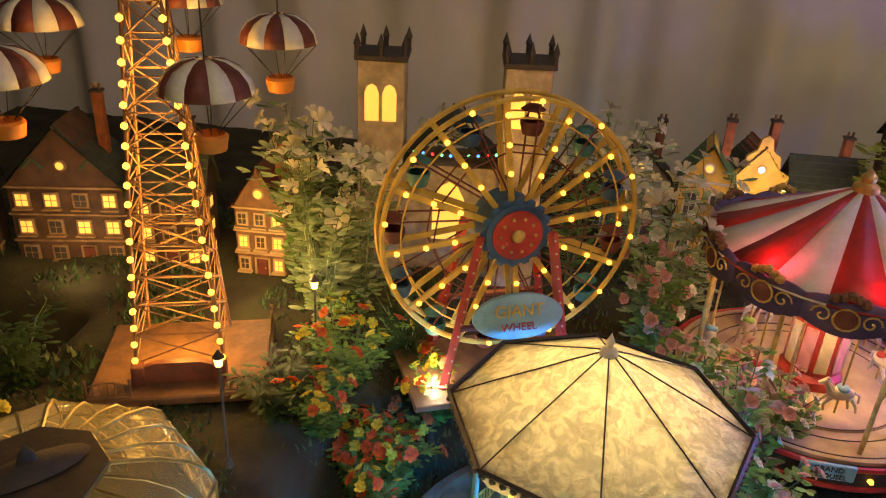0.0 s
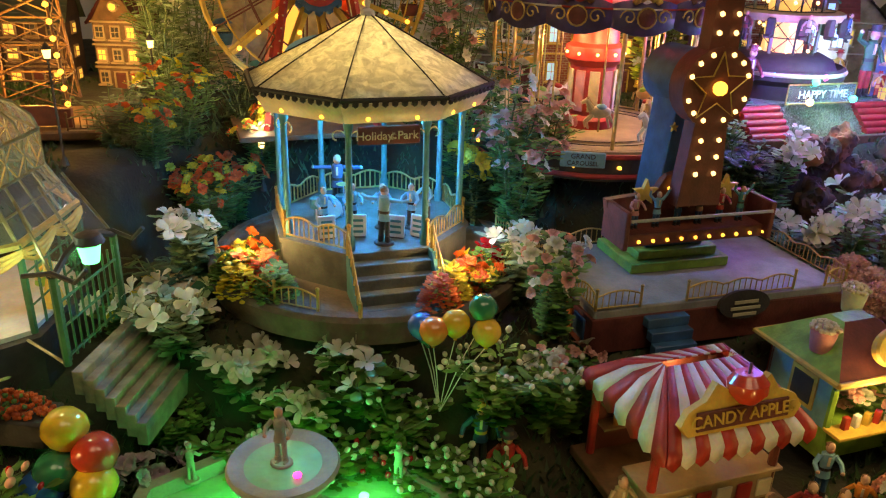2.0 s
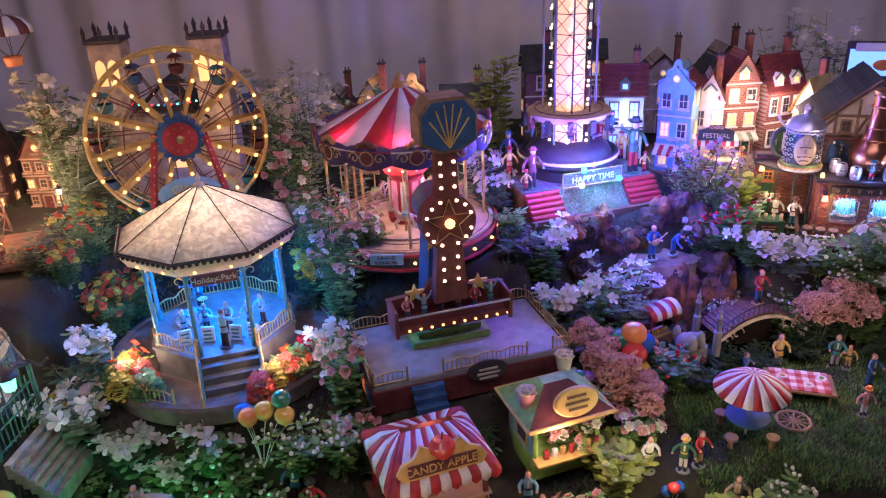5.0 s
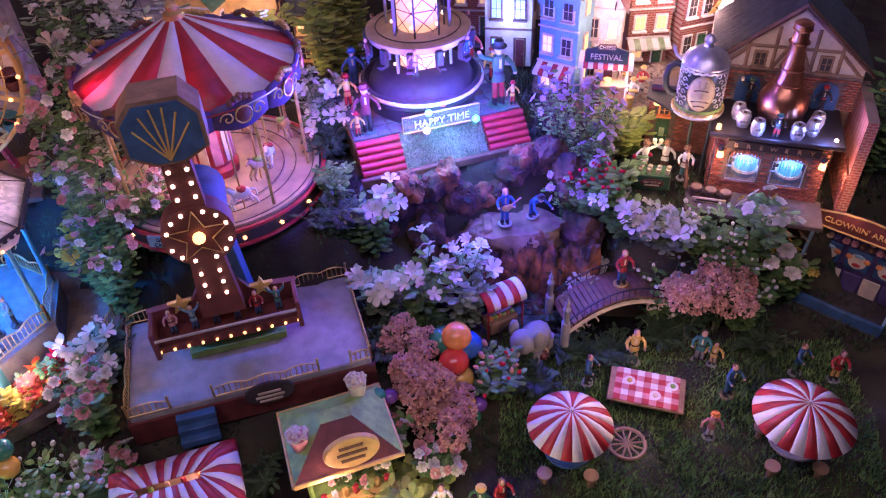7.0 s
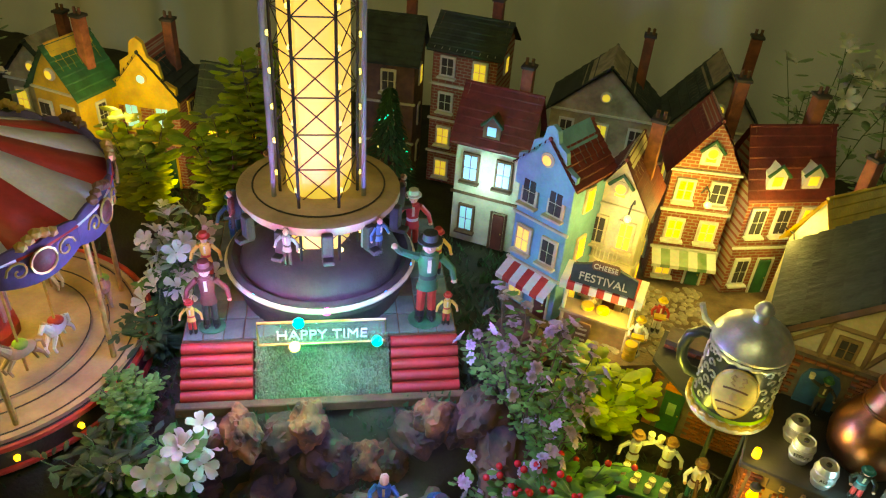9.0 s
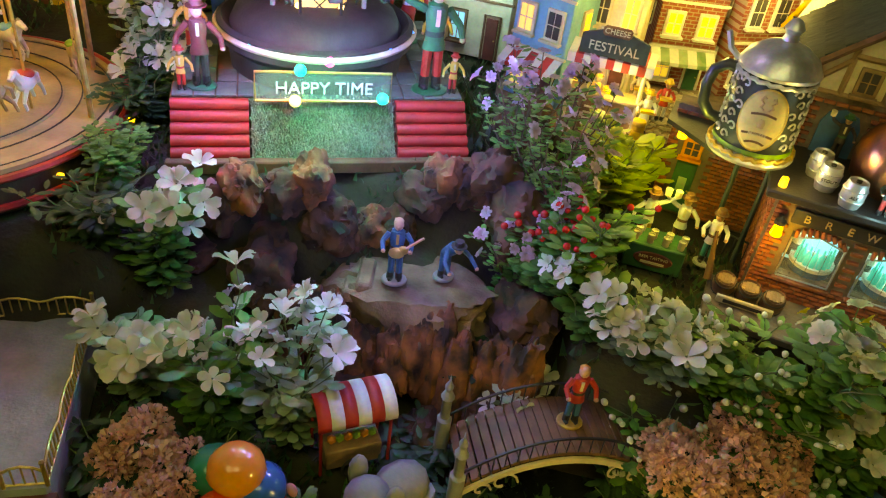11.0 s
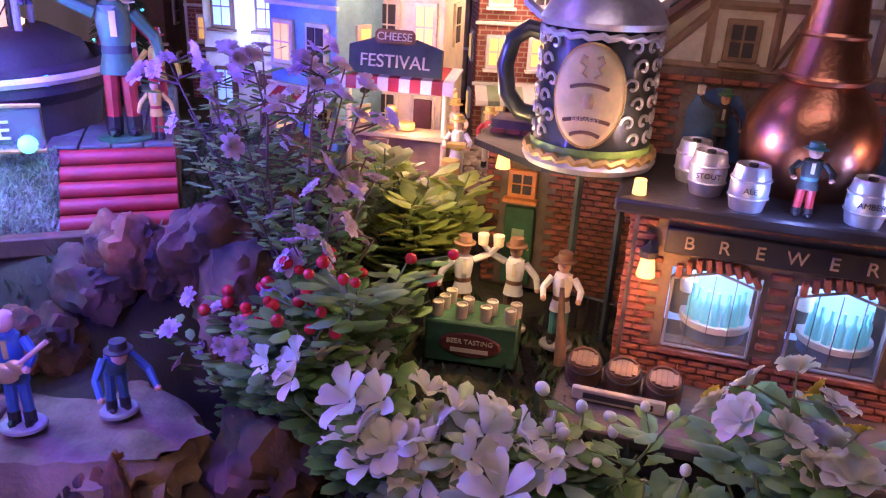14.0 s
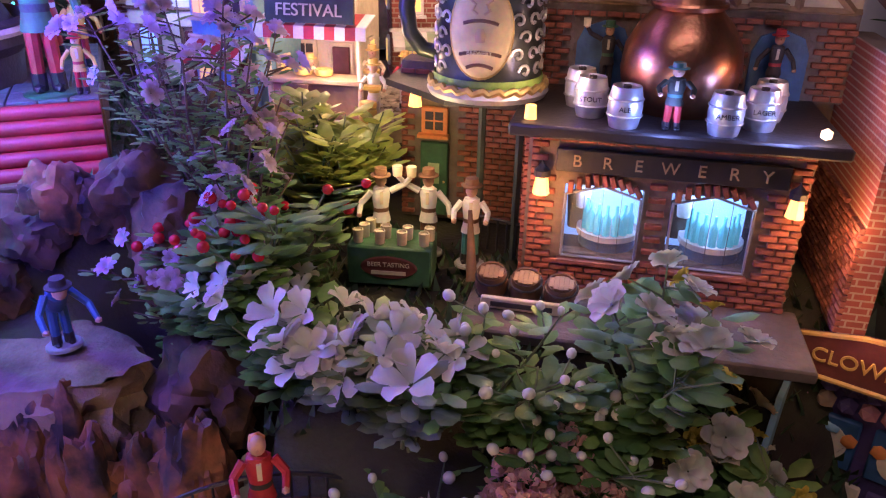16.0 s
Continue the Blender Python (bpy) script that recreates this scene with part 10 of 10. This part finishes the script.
random.seed(77)
PLAN = {
    "white": [(0.665, 0.255, 0.07, 0.03), (0.705, 0.27, 0.05, 0.03), (0.735, 0.262, 0.05, 0.03), (0.76, 0.25, 0.06, 0.03), (-0.3, 0.25, 0.2, 0.055), (-0.265, 0.28, 0.18, 0.05), (-0.33, 0.29, 0.23, 0.05), (-0.16, -0.075, 0.048, 0.035), (-0.105, -0.085, 0.045, 0.035), (-0.055, -0.1, 0.055, 0.035), (0.0, -0.088, 0.06, 0.035), (0.12, 0.03, 0.065, 0.03),
              (-0.19, 0.03, 0.06, 0.025), (0.4, 0.235, 0.1, 0.035), (0.415, 0.17, 0.07, 0.035), (0.465, 0.17, 0.11, 0.04), (0.515, 0.185, 0.12, 0.04),
              (-0.05, 0.46, 0.2, 0.06), (-0.11, 0.55, 0.2, 0.06), (0.0, 0.52, 0.2, 0.06), (-0.2, 0.5, 0.2, 0.06), (0.3, 0.42, 0.09, 0.03), (0.32, 0.39, 0.06, 0.025),
              (-0.34, 0.31, 0.2, 0.06), (-0.29, 0.3, 0.16, 0.05), (0.035, 0.33, 0.24, 0.06), (0.09, 0.42, 0.2, 0.05), (0.87, 0.7, 0.26, 0.06), (0.94, 0.68, 0.24, 0.05), (-0.245, -0.335, 0.06, 0.03)],
    "creamy": [(0.86, 0.245, 0.08, 0.035), (0.9, 0.255, 0.085, 0.035), (0.925, 0.272, 0.06, 0.025), (1.01, 0.345, 0.17, 0.035), (1.07, 0.33, 0.16, 0.04), (-0.22, -0.05, 0.04, 0.02)],
    "box": [(-0.155, -0.112, 0.052, 0.024), (0.35, 0.27, 0.05, 0.03), (0.46, 0.225, 0.06, 0.03)],
    "bud": [(0.765, 0.225, 0.1, 0.035), (0.82, 0.225, 0.09, 0.035), (0.85, 0.205, 0.07, 0.03), (-0.09, -0.12, 0.045, 0.035), (0.03, -0.1, 0.06, 0.035), (-0.2, -0.31, 0.045, 0.035), (0.25, -0.29, 0.04, 0.03), (0.77, 0.235, 0.07, 0.035), (0.105, -0.09, 0.075, 0.04), (-0.03, -0.13, 0.045, 0.035), (0.06, -0.125, 0.045, 0.03), (0.795, 0.25, 0.055, 0.04), (0.83, 0.24, 0.055, 0.035), (0.1, -0.15, 0.05, 0.03), (0.65, -0.1, 0.05, 0.03), (0.017, -0.325, 0.035, 0.03), (-0.05, -0.325, 0.04, 0.03), (0.15, -0.08, 0.065, 0.03)],
    "rose": [(0.41, -0.03, 0.07, 0.03), (0.44, 0.0, 0.06, 0.03), (0.5, -0.02, 0.05, 0.025), (0.42, -0.14, 0.05, 0.03), (0.14, 0.2, 0.1, 0.04), (0.115, 0.125, 0.15, 0.045), (0.1, 0.17, 0.16, 0.045), (0.15, -0.03, 0.085, 0.03), (0.05, 0.22, 0.14, 0.05), (0.165, -0.06, 0.08, 0.025), (0.03, 0.27, 0.17, 0.05)],
    "lilac": [(0.645, 0.315, 0.09, 0.04), (0.655, 0.35, 0.13, 0.05), (0.63, 0.375, 0.12, 0.04), (0.675, 0.33, 0.09, 0.03)],
    "pinkbud": [(-0.22, -0.255, 0.07, 0.04), (-0.262, -0.225, 0.06, 0.035), (0.165, -0.292, 0.05, 0.03), (0.315, -0.255, 0.06, 0.035), (0.365, -0.24, 0.06, 0.035), (0.555, 0.085, 0.06, 0.035), (0.02, -0.118, 0.04, 0.025), (0.08, -0.318, 0.045, 0.03), (-0.13, -0.335, 0.04, 0.03)],
    "frill": [(-0.235, -0.31, 0.06, 0.035), (0.125, -0.305, 0.055, 0.025), (0.208, -0.292, 0.06, 0.028), (0.0, -0.35, 0.03, 0.03)],
    "hydrangea": [(0.475, 0.055, 0.07, 0.03), (0.455, 0.095, 0.06, 0.03), (0.5, 0.03, 0.055, 0.03), (0.79, 0.195, 0.1, 0.035), (0.825, 0.205, 0.1, 0.03)],
    "orange": [(0.36, -0.185, 0.04, 0.03), (-0.115, -0.02, 0.05, 0.022), (0.08, -0.005, 0.045, 0.02), (-0.255, 0.19, 0.1, 0.05), (-0.2, 0.165, 0.08, 0.045), (-0.17, 0.2, 0.07, 0.035), (-0.235, 0.15, 0.085, 0.045), (-0.205, 0.125, 0.07, 0.04), (-0.26, 0.12, 0.06, 0.035)],
    "lime": [(0.467, -0.083, 0.065, 0.022), (0.59, -0.135, 0.055, 0.03), (0.62, -0.14, 0.05, 0.03), (0.7, 0.4, 0.08, 0.032), (0.718, 0.405, 0.075, 0.028), (0.455, -0.045, 0.06, 0.03), (0.48, -0.06, 0.05, 0.03)],
    "berry": [(0.69, 0.3, 0.07, 0.04), (0.665, 0.295, 0.055, 0.03)],
    "yellow": [(-0.47, -0.01, 0.1, 0.045), (-0.54, 0.02, 0.1, 0.045), (0.07, 0.16, 0.08, 0.03)],
    "dark": [(0.48, 0.13, 0.04, 0.035), (0.6, 0.1, 0.035, 0.03), (0.43, 0.1, 0.04, 0.03), (0.12, 0.06, 0.05, 0.03), (0.3, -0.04, 0.05, 0.03), (-0.3, 0.12, 0.06, 0.04), (-0.2, 0.0, 0.05, 0.04), (0.76, 0.2, 0.05, 0.04), (0.62, 0.27, 0.05, 0.03), (-0.7, 0.2, 0.14, 0.06), (-0.62, 0.15, 0.12, 0.06), (-0.56, 0.12, 0.09, 0.05), (0.36, 0.22, 0.04, 0.04), (0.64, 0.16, 0.03, 0.03), (0.6, 0.2, 0.04, 0.03), (0.87, 0.18, 0.035, 0.035), (1.05, 0.35, 0.16, 0.06), (-0.21, 0.24, 0.1, 0.04), (0.33, 0.35, 0.06, 0.04), (0.69, 0.155, 0.03, 0.03)],
    "tree": [(0.22, 0.5, 0.13, 0.04), (0.325, 0.56, 0.2, 0.05), (0.3, 0.53, 0.15, 0.04)],
}
for kind, spots in PLAN.items():
    for x, y, h, r in spots:
        grow(kind, x, y, h, r)
# low flowers round the basin
for i in range(17):
    a = radians(150 + 14.5 * i)
    if i < 16:
        grow("paper", -0.035 + 0.138 * math.cos(a), -0.2 + 0.115 * math.sin(a), 0.026, 0.018)
# beds of the bandstand
for x, y, c, n in ((-0.125, -0.005, "petal_yellow", 60), (-0.1, -0.028, "petal_orange", 90), (-0.13, -0.03, "leaf", 80), (-0.083, -0.05, "leaf", 80), (-0.115, -0.05, "petal_yellow", 60), (0.075, -0.01, "petal_orange", 70), (0.062, -0.03, "petal_yellow", 90), (0.055, -0.05, "petal_orange", 70), (0.085, 0.01, "leaf", 80), (0.09, 0.03, "berry", 50)):
    t = thing("bedding_clump", pose(x, y, -0.036), {"petal_yellow": "clump of yellow-green bedding plants", "petal_orange": "clump of orange bedding flowers", "leaf": "clump of small green leaves", "berry": "clump of red bedding flowers"}[c], "bedding plant", "bedding plants of the bandstand")
    vs, fs = [], []
    for i in range(n * 4):
        a, u = random.uniform(0, 6.28), math.sqrt(random.random())
        p = Vector((0.015 * u * math.cos(a), 0.015 * u * math.sin(a), 0.004 + 0.03 * (1 - u * u) * random.uniform(0.5, 1)))
        w = Vector((math.cos(a), math.sin(a), random.uniform(0.1, 1.2))).normalized()
        leaf_into(vs, fs, p, w, w.cross(Vector((0, 0, 1))).normalized(), random.uniform(0.005, 0.008), 0.005)
    o = new("foliage", mesh_of("foliage", vs, fs, c))
    o.parent = t
# a dark fir by the back houses
fir = thing("fir_tree", pose(0.435, 0.64, 0.036), "dark blue-green fir with tiny lights", "tree")
part("trunk", rod(B(), (0, 0, 0), (0, 0, 0.13), 0.003, 0.001), "brown", fir)
vs, fs = [], []
for i in range(1500):
    u = random.random()
    a = random.uniform(0, 6.28)
    rr = 0.034 * (1 - u) * random.uniform(0.5, 1)
    p = Vector((rr * math.cos(a), rr * math.sin(a), 0.012 + 0.13 * u))
    w = Vector((math.cos(a), math.sin(a), -0.2)).normalized()
    leaf_into(vs, fs, p, w, Vector((-math.sin(a), math.cos(a), 0)), 0.009, 0.003)
o = new("crown", mesh_of("crown", vs, fs, "leaf_dark"))
o.parent = fir
for i in range(24):
    u, a = random.random(), random.uniform(0, 6.28)
    rr = 0.036 * (1 - u)
    part("tree_light", ball(B(), (rr * math.cos(a), rr * math.sin(a), 0.012 + 0.13 * u), 0.0014, sub=1), ("bulb_teal", "bulb_warm")[i % 2], fir)

# moss and grass tufts over the open ground
vs, fs = [], []
for i in range(60000):
    x, y = random.uniform(-0.8, 1.15), random.uniform(-0.42, 0.6)
    z = level(x, y) - 0.004
    g = noise.noise((x * 11, y * 11, 7))
    if g < -0.12:
        continue
    a = random.uniform(0, 6.28)
    w = Vector((math.cos(a) * 0.6, math.sin(a) * 0.6, 1)).normalized()
    L = random.uniform(0.006, 0.013) * (0.8 + g)
    n = len(vs)
    s = Vector((-math.sin(a), math.cos(a), 0)) * L * 0.22
    p = Vector((x, y, z))
    vs += [p + s, p - s, p + w * L]
    fs += [(n, n + 1, n + 2)]
gr = new("moss_tufts", mesh_of("moss_tufts", vs, fs, "leaf_dark"))
tagged(gr, "dark moss and grass tufts on the display base", "grass", kind="stuff")

# brighter lawn round the picnic tables and the fountain
vs, fs = [], []
for i in range(42000):
    x, y = (random.uniform(0.56, 0.97), random.uniform(-0.1, 0.19)) if i % 3 else (random.uniform(-0.28, 0.45), random.uniform(-0.38, -0.16))
    if ((x + 0.035) / 0.125) ** 2 + ((y + 0.2) / 0.102) ** 2 < 1:
        continue
    z = level(x, y) - 0.005
    a = random.uniform(0, 6.28)
    w = Vector((math.cos(a) * 0.45, math.sin(a) * 0.45, 1)).normalized()
    L = random.uniform(0.005, 0.0095)
    n = len(vs)
    s = Vector((-math.sin(a), math.cos(a), 0)) * L * 0.16
    p = Vector((x, y, z))
    vs += [p + s, p - s, p + w * L]
    fs += [(n, n + 1, n + 2)]
gr = new("lawn_grass", mesh_of("lawn_grass", vs, fs, "leaf"))
tagged(gr, "short yellow-green lawn grass on the display base", "grass", kind="stuff")
